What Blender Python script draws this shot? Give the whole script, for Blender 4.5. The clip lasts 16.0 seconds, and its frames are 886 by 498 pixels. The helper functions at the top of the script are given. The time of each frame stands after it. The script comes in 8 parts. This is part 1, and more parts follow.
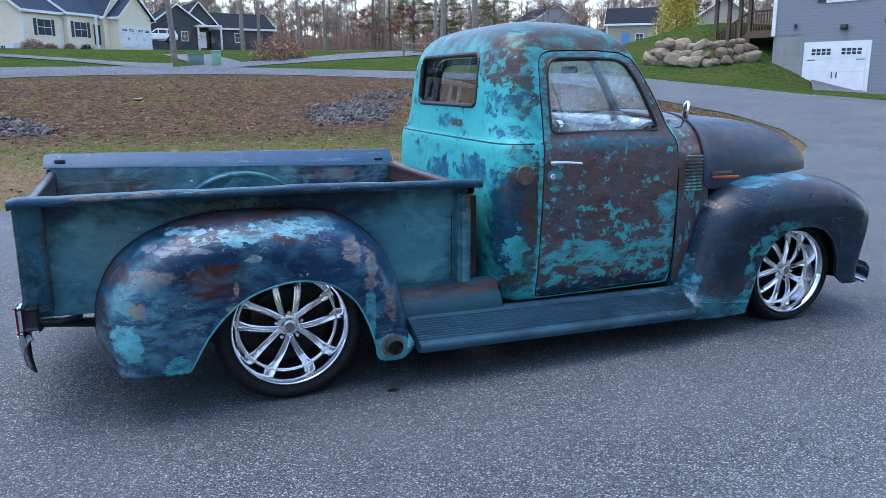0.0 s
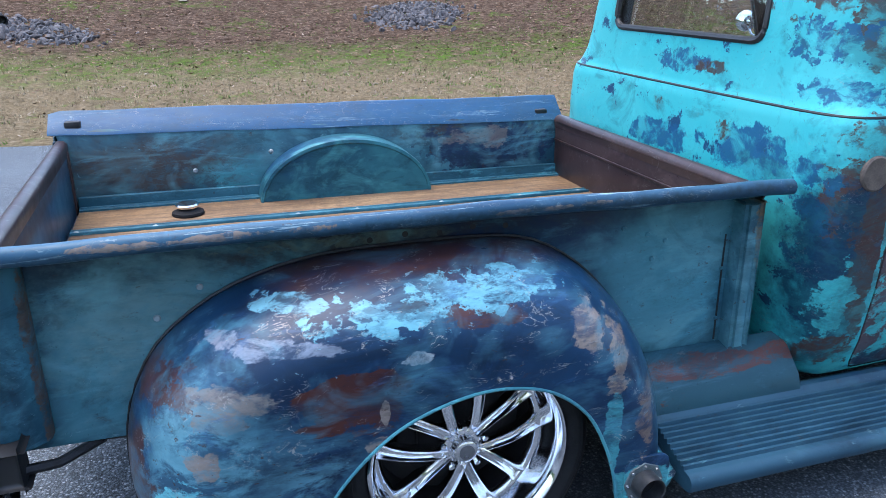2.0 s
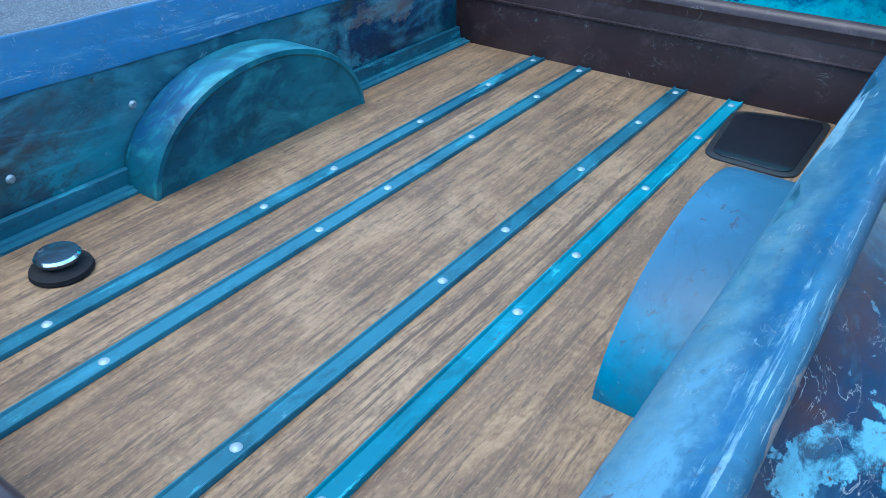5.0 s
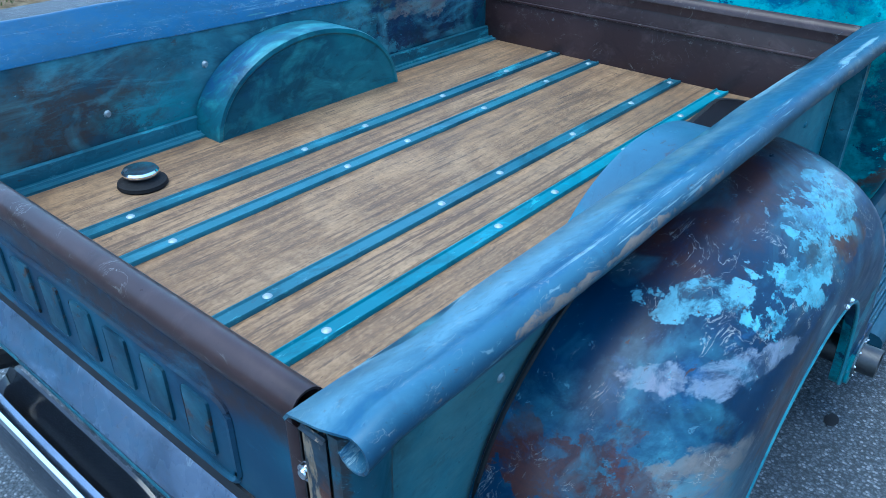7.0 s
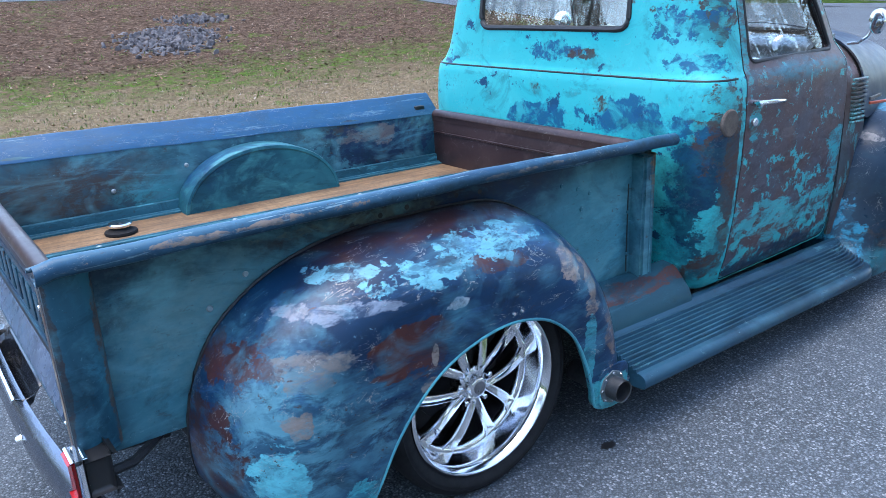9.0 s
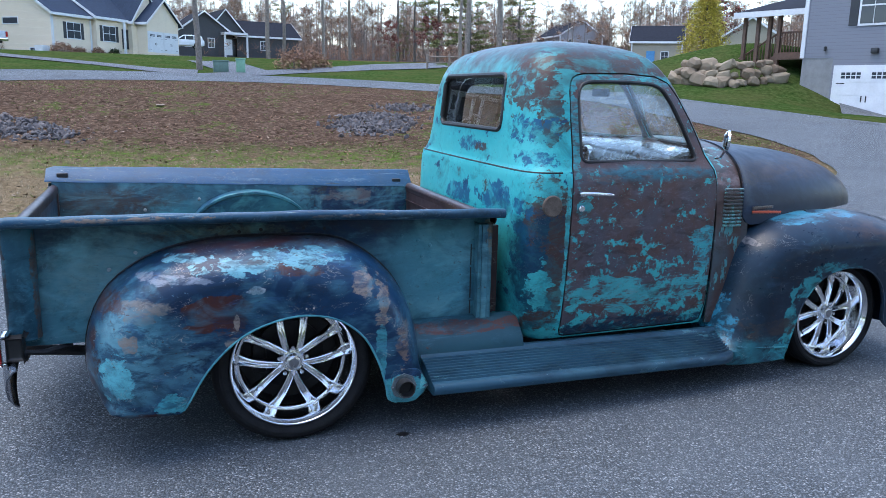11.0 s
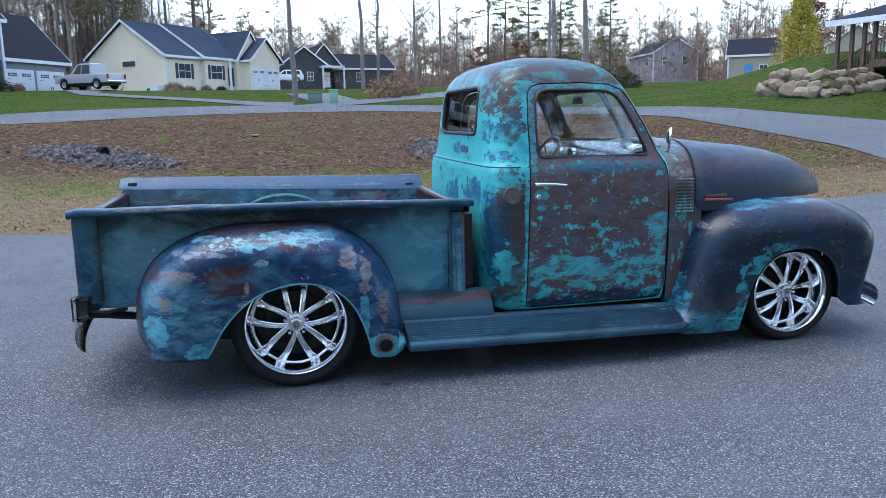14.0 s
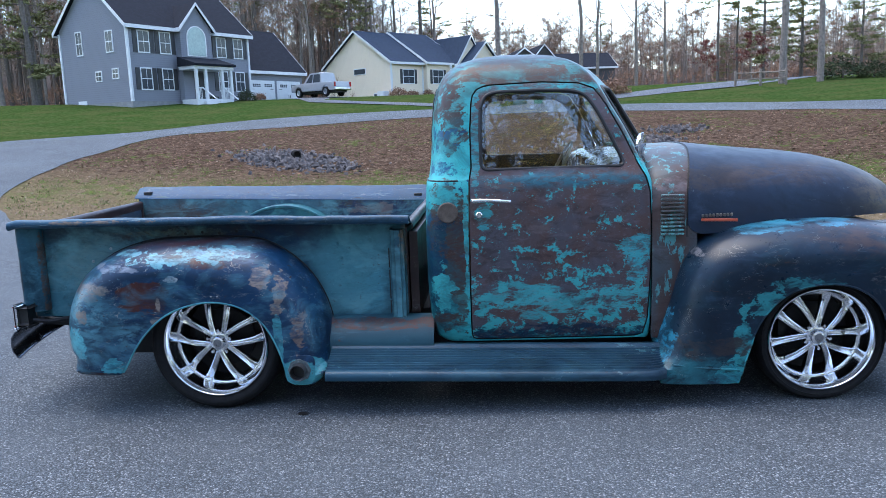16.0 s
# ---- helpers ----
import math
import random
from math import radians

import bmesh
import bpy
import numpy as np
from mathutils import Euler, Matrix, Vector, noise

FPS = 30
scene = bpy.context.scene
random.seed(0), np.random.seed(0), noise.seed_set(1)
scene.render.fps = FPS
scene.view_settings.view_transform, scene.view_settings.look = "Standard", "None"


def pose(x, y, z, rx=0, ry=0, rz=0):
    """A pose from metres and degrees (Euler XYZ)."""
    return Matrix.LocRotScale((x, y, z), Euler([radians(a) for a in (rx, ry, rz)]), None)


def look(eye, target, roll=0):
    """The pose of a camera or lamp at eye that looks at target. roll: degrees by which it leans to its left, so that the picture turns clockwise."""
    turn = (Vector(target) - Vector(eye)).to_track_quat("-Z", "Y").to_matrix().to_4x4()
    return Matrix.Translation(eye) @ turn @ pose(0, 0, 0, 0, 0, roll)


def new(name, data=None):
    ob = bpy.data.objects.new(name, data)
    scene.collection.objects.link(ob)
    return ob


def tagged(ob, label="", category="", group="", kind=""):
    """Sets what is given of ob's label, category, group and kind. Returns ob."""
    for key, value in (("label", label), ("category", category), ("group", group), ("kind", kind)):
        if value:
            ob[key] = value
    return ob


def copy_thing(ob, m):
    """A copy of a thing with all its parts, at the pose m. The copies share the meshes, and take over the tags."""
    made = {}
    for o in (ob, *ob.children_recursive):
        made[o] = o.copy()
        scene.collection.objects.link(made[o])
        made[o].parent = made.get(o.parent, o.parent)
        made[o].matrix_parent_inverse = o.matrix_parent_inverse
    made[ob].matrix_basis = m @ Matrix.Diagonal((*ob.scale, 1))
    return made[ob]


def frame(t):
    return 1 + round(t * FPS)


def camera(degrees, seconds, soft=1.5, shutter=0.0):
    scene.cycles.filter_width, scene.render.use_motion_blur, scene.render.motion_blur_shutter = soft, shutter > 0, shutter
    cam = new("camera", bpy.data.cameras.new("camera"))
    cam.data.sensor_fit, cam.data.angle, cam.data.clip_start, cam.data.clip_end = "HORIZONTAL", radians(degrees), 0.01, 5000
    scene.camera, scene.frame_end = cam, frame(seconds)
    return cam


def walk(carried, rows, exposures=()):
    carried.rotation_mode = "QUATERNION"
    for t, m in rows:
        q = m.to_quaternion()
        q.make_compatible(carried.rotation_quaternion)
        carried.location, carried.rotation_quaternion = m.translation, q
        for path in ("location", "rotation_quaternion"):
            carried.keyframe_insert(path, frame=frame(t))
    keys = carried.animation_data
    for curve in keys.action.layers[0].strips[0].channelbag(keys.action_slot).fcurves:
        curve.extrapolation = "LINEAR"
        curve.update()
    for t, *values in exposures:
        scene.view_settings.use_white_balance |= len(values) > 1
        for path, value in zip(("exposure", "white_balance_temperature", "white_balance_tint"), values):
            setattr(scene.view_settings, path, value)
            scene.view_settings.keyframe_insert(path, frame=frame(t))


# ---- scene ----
cam = camera(60.1, 16.0, soft=0.55)
PATH = [
    (0, (-0.572, -4.165, 1.417), (0.147, -2.348, 0.987), -0.3),
    (0.5, (-0.534, -3.775, 1.402), (0.133, -1.952, 0.92), -0.2),
    (1, (-0.418, -3.334, 1.423), (0.185, -1.508, 0.874), -0.2),
    (1.5, (-0.458, -2.877, 1.444), (0.087, -1.057, 0.819), -0.0),
    (2, (-0.571, -2.4, 1.476), (0.013, -0.609, 0.807), -0.5),
    (2.5, (-0.651, -1.918, 1.505), (-0.043, -0.163, 0.762), -1.3),
    (3, (-0.84, -1.543, 1.494), (-0.109, 0.108, 0.633), -1.4),
    (3.5, (-0.93, -1.206, 1.457), (-0.051, 0.28, 0.447), -3.0),
    (4, (-1.025, -0.943, 1.469), (0.098, 0.302, 0.378), -2.5),
    (4.2, (-1.079, -0.857, 1.484), (0.146, 0.291, 0.396), -2.1),
    (6.3, (-1.241, -0.793, 1.479), (0.147, 0.105, 0.353), 0.7),
    (6.5, (-1.289, -0.854, 1.468), (0.065, 0.093, 0.341), 0.9),
    (7, (-1.406, -1.136, 1.469), (-0.099, -0.032, 0.434), 0.1),
    (7.5, (-1.598, -1.392, 1.475), (-0.278, -0.197, 0.566), -1.5),
    (8, (-1.679, -1.658, 1.503), (-0.342, -0.413, 0.688), -2.3),
    (8.5, (-1.528, -2.073, 1.483), (-0.272, -0.702, 0.746), -3.2),
    (9, (-1.268, -2.409, 1.456), (-0.147, -0.881, 0.815), -2.6),
    (9.5, (-1.015, -2.81, 1.483), (-0.026, -1.158, 0.942), -3.0),
    (9.7, (-0.914, -2.973, 1.502), (0.011, -1.277, 0.986), -3.2),
    (11.8, (-0.397, -4.367, 1.435), (0.206, -2.496, 1.069), 2.4),
    (12, (-0.391, -4.465, 1.434), (0.202, -2.589, 1.079), 2.1),
    (12.5, (-0.315, -4.69, 1.404), (0.248, -2.803, 1.057), 1.1),
    (13, (-0.278, -4.83, 1.401), (0.253, -2.933, 1.055), 0.4),
    (13.5, (-0.239, -4.852, 1.4), (0.251, -2.943, 1.058), -0.3),
    (14, (-0.104, -4.791, 1.385), (0.332, -2.868, 1.046), -1.0),
    (14.5, (0.176, -4.634, 1.37), (0.53, -2.69, 1.062), -1.8),
    (15, (0.556, -4.597, 1.368), (0.746, -2.629, 1.069), -2.2),
    (15.5, (0.987, -4.581, 1.383), (0.996, -2.609, 1.05), -2.3),
    (16, (1.421, -4.478, 1.383), (1.278, -2.51, 1.06), -2.1),
]
walk(cam, [(t, look(eye, target, roll)) for t, eye, target, roll in PATH], exposures=[(0, 2.6, 6400, 10), (1.5, 2.95, 6500, 10), (2.5, 3.05, 6350, 9), (3.5, 2.92, 5750, 1), (4.2, 2.80, 5350, -3), (6.5, 2.64, 5050, -7), (8, 2.98, 5800, -5), (9, 3.02, 6200, 9), (12, 2.52, 6500, 10), (16, 2.7, 6500, 10)])
# ---- world and light ----
SUN_AZ, SUN_EL = 300.0, 76.0   # degrees right of +y, and above the horizon
world = bpy.data.worlds.new("dusk_sky")
scene.world = world
world.use_nodes = True
wn = world.node_tree
sky = wn.nodes.new("ShaderNodeTexSky")
sky.sky_type = "NISHITA"
sky.sun_disc = False
sky.sun_elevation = radians(SUN_EL)
sky.sun_rotation = radians(SUN_AZ)
sky.air_density, sky.dust_density, sky.ozone_density = 1.0, 1.0, 1.0
wn.nodes["Background"].inputs["Strength"].default_value = 0.10
wn.links.new(sky.outputs[0], wn.nodes["Background"].inputs[0])
sun = new("sun", bpy.data.lights.new("sun", "SUN"))
sun.data.energy, sun.data.angle, sun.data.color = 0.4, radians(50), (1.0, 0.93, 0.86)
sun_dir = Vector((math.sin(radians(SUN_AZ)) * math.cos(radians(SUN_EL)), math.cos(radians(SUN_AZ)) * math.cos(radians(SUN_EL)), math.sin(radians(SUN_EL))))
sun.matrix_world = look(sun_dir * 50, (0, 0, 0))


# ---- materials ----
class Mat:
    """A small builder for node materials in object space."""

    def __init__(self, name, rough=0.6, metal=0.0, spec=0.5):
        self.m = bpy.data.materials.new(name)
        self.m.use_nodes = True
        self.t = self.m.node_tree
        self.b = self.t.nodes["Principled BSDF"]
        self.b.inputs["Roughness"].default_value = rough
        self.b.inputs["Metallic"].default_value = metal
        self.b.inputs["Specular IOR Level"].default_value = spec
        self.co = self.n("ShaderNodeTexCoord").outputs["Object"]

    def n(self, kind, **inputs):
        node = self.t.nodes.new(kind)
        for k, v in inputs.items():
            self.put(node, k, v)
        return node

    def put(self, node, k, v):
        if isinstance(v, bpy.types.NodeSocket):
            self.t.links.new(v, node.inputs[k])
        else:
            node.inputs[k].default_value = v

    def stretched(self, sx, sy, sz, co=None):
        mp = self.n("ShaderNodeMapping")
        mp.inputs["Scale"].default_value = (sx, sy, sz)
        self.t.links.new(co or self.co, mp.inputs["Vector"])
        return mp.outputs[0]

    def noise(self, scale, detail=5, rough=0.6, co=None, distort=0.0):
        nd = self.n("ShaderNodeTexNoise", Scale=scale, Detail=detail, Roughness=rough, Distortion=distort)
        self.t.links.new(co or self.co, nd.inputs["Vector"])
        return nd.outputs["Fac"]

    def math(self, op, a, b=0.0, clamp=False):
        nd = self.n("ShaderNodeMath")
        nd.operation, nd.use_clamp = op, clamp
        self.put(nd, 0, a), self.put(nd, 1, b)
        return nd.outputs[0]

    def step(self, v, lo, hi):
        nd = self.n("ShaderNodeMapRange")
        nd.clamp = True
        self.put(nd, "Value", v), self.put(nd, "From Min", lo), self.put(nd, "From Max", hi)
        return nd.outputs[0]

    def mix(self, fac, a, b):
        nd = self.n("ShaderNodeMix")
        nd.data_type = "RGBA"
        self.put(nd, "Factor", fac)
        for k, v in ((6, a), (7, b)):
            if isinstance(v, tuple):
                v = (*v[:3], 1.0)
            self.put(nd, k, v)
        return nd.outputs[2]

    def ramp(self, fac, stops):
        nd = self.n("ShaderNodeValToRGB")
        self.put(nd, "Fac", fac)
        el = nd.color_ramp.elements
        while len(el) < len(stops):
            el.new(0.5)
        for e, (p, c) in zip(el, stops):
            e.position, e.color = p, (*c, 1.0)
        return nd.outputs[0]

    def xyz(self):
        nd = self.n("ShaderNodeSeparateXYZ")
        self.t.links.new(self.co, nd.inputs[0])
        return nd.outputs

    def blotch(self, centre, radii, ragged=0.5, scale=9.0, edge=0.12, co=None):
        """A mask round a place of the surface, with a torn outline."""
        mp = self.n("ShaderNodeMapping")
        mp.vector_type = "POINT"
        mp.inputs["Location"].default_value = tuple(-c / r for c, r in zip(centre, radii))
        mp.inputs["Scale"].default_value = tuple(1.0 / r for r in radii)
        self.t.links.new(self.co, mp.inputs["Vector"])
        ln = self.n("ShaderNodeVectorMath")
        ln.operation = "LENGTH"
        self.t.links.new(mp.outputs[0], ln.inputs[0])
        d = self.math("ADD", ln.outputs["Value"], self.math("MULTIPLY", self.math("SUBTRACT", self.noise(scale, 6, 0.65, co), 0.5), ragged * 4))
        return self.step(d, 1.0 + edge, 1.0 - edge)

    def color(self, c):
        self.put(self.b, "Base Color", (*c, 1.0) if isinstance(c, tuple) else c)
        return self

    def rough(self, v):
        self.put(self.b, "Roughness", v)
        return self

    def bump(self, h, strength=0.3, distance=0.01):
        nd = self.n("ShaderNodeBump", Strength=strength, Distance=distance, Height=h)
        self.t.links.new(nd.outputs[0], self.b.inputs["Normal"])
        return self


def plain(name, c, rough=0.6, metal=0.0, var=0.12, scale=8.0, bump=0.0, spec=0.5):
    """Paint, plastic or cloth with a slight unevenness at two scales."""
    m = Mat(name, rough, metal, spec)
    v = m.math("ADD", m.math("MULTIPLY", m.noise(scale), 0.6), m.math("MULTIPLY", m.noise(scale * 9), 0.4))
    dark = tuple(x * (1 - 2 * var) for x in c)
    light = tuple(min(1, x * (1 + 2 * var)) for x in c)
    m.color(m.ramp(v, [(0.3, dark), (0.7, light)]))
    m.rough(m.math("ADD", m.math("MULTIPLY", m.noise(scale * 3), 0.2), rough - 0.1))
    if bump:
        m.bump(m.noise(scale * 12), bump, 0.005)
    return m.m


CYAN, BLUE, NAVY, RUST, TAN, TEAL = (0.05, 0.39, 0.40), (0.010, 0.075, 0.17), (0.006, 0.028, 0.06), (0.06, 0.028, 0.022), (0.30, 0.23, 0.18), (0.03, 0.15, 0.18)


def patina(name, under, wash, flake, blotches=(), flake_at=0.56, wash_at=0.5, scale=5.0, streak=(1, 1, 1), rough=0.42, low=None, brushed=0.35, coat=0.05, clouds=0.0, scratches=0.0, tear=(21, 10, 0.8), shade=None, speckled=0.6, ragged_by=1.5, flow=(0.6, 1, 1.1)):
    """Old paint in layers: a base, a soft wash, ragged flakes, then worn or tinted places named one by one: (colour,
    centre, radii, ragged, and how closed it is).
    """
    m = Mat(name, rough, 0, 0.22)
    co = m.stretched(*streak)
    soft = m.noise(scale * 0.55, 4, 0.55, co, 0.4)
    col = m.mix(m.step(soft, wash_at - 0.1, wash_at + 0.1), under, wash)
    tone = m.noise(scale * 2.3, 6, 0.7)
    col = m.mix(m.math("MULTIPLY", m.step(tone, 0.55, 0.85), 0.5), col, tuple(min(1, 1.5 * a + 0.01) for a in wash))
    torn = m.noise(scale * 1.5, 9, 0.72, co, 0.25)
    if low:   # (z where the flakes are most, z where they end, gain)
        z = m.xyz()[2]
        torn = m.math("ADD", torn, m.math("MULTIPLY", m.step(z, low[1], low[0]), low[2]))
    fl = m.step(torn, flake_at, flake_at + 0.025)
    col = m.mix(fl, col, flake)
    for i, (c, centre, radii, ragged, *solid) in enumerate(blotches):
        hold = solid[0] if solid else 0.12
        mask = m.blotch(centre, radii, ragged * ragged_by, 9.0 + 1.9 * (i % 9), 0.06 + 0.4 * (ragged < 0.42), m.stretched(flow[0] + 0.04 * (i % 9), flow[1], flow[2]))
        worn = m.step(m.noise(tear[0] * (1 + 0.1 * (i % 9)), tear[1], tear[2], m.stretched(*flow), 0.4), 0.42, 0.52)
        tone = m.mix(m.math("MULTIPLY", m.step(m.noise(17.0 + 3 * i, 6, 0.65, m.stretched(0.5, 1, 1.3), 0.6), 0.42, 0.66), 0.55), c, tuple(0.55 * a + 0.12 * b for a, b in zip(c, wash)))
        col = m.mix(m.math("MULTIPLY", mask, m.math("ADD", m.math("MULTIPLY", worn, 0.94 - hold), hold)), col, tone)
    brush = m.step(m.noise(scale * 1.6, 8, 0.72, m.stretched(0.45, 1, 1.5), 0.6), 0.56, 0.70)
    col = m.mix(m.math("MULTIPLY", brush, brushed), col, tuple(min(1, 2.4 * a + 0.02) for a in wash))
    dark = m.step(m.noise(scale * 1.1, 8, 0.7, m.stretched(0.6, 1, 1.2), 0.8), 0.52, 0.62)
    col = m.mix(m.math("MULTIPLY", dark, 0.45), col, shade or tuple(0.35 * a for a in under))
    if clouds:
        cl = m.step(m.noise(scale * 1.1, 4, 0.55, m.stretched(0.7, 1, 1.1), 1.4), 0.50, 0.74)
        cl = m.math("MULTIPLY", cl, m.math("ADD", m.math("MULTIPLY", m.step(m.noise(scale * 5, 5, 0.6, m.stretched(0.35, 1, 1.6), 0.8), 0.36, 0.62), 0.55), 0.45))
        col = m.mix(m.math("MULTIPLY", cl, clouds), col, flake)
    if scratches:   # thin pale curved marks
        line = m.math("ABSOLUTE", m.math("SUBTRACT", m.noise(scale * 2.6, 6, 0.6, m.stretched(0.5, 1, 1.2), 1.5), 0.5))
        line = m.math("MULTIPLY", m.step(line, 0.007, 0.002), m.step(m.noise(scale * 2.1, 4), 0.52, 0.62))
        col = m.mix(m.math("MULTIPLY", line, scratches), col, (0.30, 0.30, 0.28))
    chips = m.noise(scale * 7.5, 8, 0.74, m.stretched(0.6, 1, 1.1), 0.5)
    col = m.mix(m.math("MULTIPLY", m.step(chips, 0.615, 0.635), m.math("MULTIPLY", m.step(m.noise(scale * 0.9, 3), 0.42, 0.6), speckled)), col, (0.050, 0.024, 0.018))
    col = m.mix(m.math("MULTIPLY", m.step(chips, 0.375, 0.355), m.math("MULTIPLY", m.step(m.noise(scale * 0.7, 3), 0.45, 0.6), speckled)), col, tuple(min(1, 0.55 * a + 0.45 * b) for a, b in zip(flake, (0.22, 0.30, 0.32))))
    fine = m.noise(55, 8, 0.75)
    col = m.mix(m.math("MULTIPLY", m.step(fine, 0.62, 0.68), 0.5), col, tuple(0.5 * a for a in under))
    m.color(col)
    m.rough(m.math("ADD", m.math("MULTIPLY", m.noise(scale * 4), 0.3), rough - 0.17))
    m.b.inputs["Coat Weight"].default_value = coat
    m.b.inputs["Coat Roughness"].default_value = 0.28
    m.bump(m.math("ADD", m.math("MULTIPLY", fl, 0.5), m.math("MULTIPLY", m.noise(40, 6), 0.35)), 0.25, 0.002)
    return m.m


def glass(name, tint=(0.9, 0.95, 0.95), gloss=0.02):
    m = bpy.data.materials.new(name)
    m.use_nodes = True
    t = m.node_tree
    t.nodes.clear()
    out, mx, tr, gl, lw, pw, ml = (t.nodes.new("ShaderNode" + k) for k in ("OutputMaterial", "MixShader", "BsdfTransparent", "BsdfGlossy", "LayerWeight", "Math", "Math"))
    tr.inputs[0].default_value = (*tint, 1)
    gl.inputs["Roughness"].default_value = gloss
    lw.inputs["Blend"].default_value = 0.5
    pw.operation, ml.operation = "POWER", "MULTIPLY_ADD"
    pw.inputs[1].default_value, ml.inputs[1].default_value, ml.inputs[2].default_value = 5.0, 0.5, 0.10
    for a, b in ((lw.outputs["Facing"], pw.inputs[0]), (pw.outputs[0], ml.inputs[0]), (ml.outputs[0], mx.inputs[0]), (tr.outputs[0], mx.inputs[1]), (gl.outputs[0], mx.inputs[2]), (mx.outputs[0], out.inputs[0])):
        t.links.new(a, b)
    return m


chrome = plain("chrome", (0.82, 0.83, 0.85), 0.11, 1.0, 0.02)
black_rubber = plain("black_rubber", (0.011, 0.011, 0.012), 0.75, 0, 0.2, 30, 0.2, 0.22)
dark_steel = plain("dark_steel", (0.02, 0.021, 0.024), 0.6, 0.3, 0.3, 14, 0.2)
seal_black = plain("seal_black", (0.01, 0.01, 0.011), 0.5)
clear_glass = glass("clear_glass", (0.93, 0.96, 0.95), 0.0)


# ---- mesh helpers ----
def part(name, bm, material, parent=None, label="", smooth=True, category="", group="", kind=""):
    """Links a bmesh as one mesh object, under a thing or a part where a parent is given."""
    me = bpy.data.meshes.new(name)
    bm.to_mesh(me)
    bm.free()
    me.materials.append(material)
    if smooth:
        me.shade_smooth()
        me.set_sharp_from_angle(angle=radians(38))
    ob = new(name, me)
    ob.parent = parent
    return tagged(ob, label, category, group, kind)


def thing(name, label, category, group="", at=None):
    ob = new(name)
    ob.empty_display_size = 0.2
    if at is not None:
        ob.matrix_basis = at
    return tagged(ob, label, category, group)


def grid(rows, close_u=False, close_v=False, bm=None):
    """Faces over a grid of points; close_u joins a row's ends, close_v joins the last row with the first."""
    bm = bm or bmesh.new()
    vs = [[bm.verts.new(p) for p in row] for row in rows]
    nr, nc = len(vs), len(vs[0])
    for i in range(nr if close_v else nr - 1):
        for j in range(nc if close_u else nc - 1):
            a, b, c, d = vs[i][j], vs[i][(j + 1) % nc], vs[(i + 1) % nr][(j + 1) % nc], vs[(i + 1) % nr][j]
            if len({a, b, c, d}) == 4:
                bm.faces.new((a, b, c, d))
    return bm, vs


def thicken(bm, depth):
    """Gives a sheet thickness, inwards by its normals."""
    bmesh.ops.recalc_face_normals(bm, faces=bm.faces)
    bmesh.ops.solidify(bm, geom=bm.faces[:], thickness=depth)
    return bm


def box(x0, x1, y0, y1, z0, z1, bevel=0.0, bm=None, m=None, seg=2):
    b2 = bmesh.new()
    bmesh.ops.create_cube(b2, size=1)
    for v in b2.verts:
        v.co = Vector(((x0 + x1) / 2 + v.co.x * (x1 - x0), (y0 + y1) / 2 + v.co.y * (y1 - y0), (z0 + z1) / 2 + v.co.z * (z1 - z0)))
    if bevel:
        bmesh.ops.bevel(b2, geom=b2.edges[:], offset=bevel, segments=seg, affect="EDGES", profile=0.5)
    if m is not None:
        b2.transform(m)
    return join(bm, b2)


def join(bm, b2):
    if bm is None:
        return b2
    me = bpy.data.meshes.new("tmp")
    b2.to_mesh(me)
    b2.free()
    bm.from_mesh(me)
    bpy.data.meshes.remove(me)
    return bm


def prism(pts, axis, lo, hi, bevel=0.0):
    """A closed outline of two coordinates drawn out along the third axis."""
    bm = bmesh.new()
    i = "xyz".index(axis)

    def place(p, v):
        q = list(p)
        q.insert(i, v)
        return q
    a = [bm.verts.new(place(p, lo)) for p in pts]
    b = [bm.verts.new(place(p, hi)) for p in pts]
    bm.faces.new(a), bm.faces.new(b[::-1])
    for k in range(len(pts)):
        j = (k + 1) % len(pts)
        bm.faces.new((a[j], a[k], b[k], b[j]))
    bmesh.ops.recalc_face_normals(bm, faces=bm.faces)
    if bevel:
        bmesh.ops.bevel(bm, geom=bm.edges[:], offset=bevel, segments=2, affect="EDGES", profile=0.5)
    return bm


def lathe(profile, axis="y", n=40, centre=(0, 0, 0)):
    """Turns (along, radius) pairs about an axis through centre."""
    rows = []
    for k in range(n):
        a = 2 * math.pi * k / n
        row = []
        for s, r in profile:
            c, d = r * math.cos(a), r * math.sin(a)
            p = {"x": (s, c, d), "y": (c, s, d), "z": (c, d, s)}[axis]
            row.append(Vector(centre) + Vector(p))
        rows.append(row)
    bm, _ = grid(rows, False, True)
    bmesh.ops.remove_doubles(bm, verts=bm.verts, dist=1e-5)
    bmesh.ops.recalc_face_normals(bm, faces=bm.faces)
    return bm


def tube(points, r, n=10, bm=None, taper=None, caps=True):
    """A round bar along points."""
    pts = [Vector(p) for p in points]
    rows = []
    up = Vector((0, 0, 1))
    for k, p in enumerate(pts):
        d = (pts[min(k + 1, len(pts) - 1)] - pts[max(k - 1, 0)]).normalized()
        s = d.cross(up if abs(d.z) < 0.95 else Vector((1, 0, 0))).normalized()
        u = s.cross(d)
        rr = r if taper is None else r * (1 + (taper - 1) * k / (len(pts) - 1))
        rows.append([p + rr * (math.cos(2 * math.pi * j / n) * s + math.sin(2 * math.pi * j / n) * u) for j in range(n)])
    bm, vs = grid(rows, True, bm=bm)
    if caps:
        bm.faces.new(vs[0][::-1]), bm.faces.new(vs[-1])
    return bm


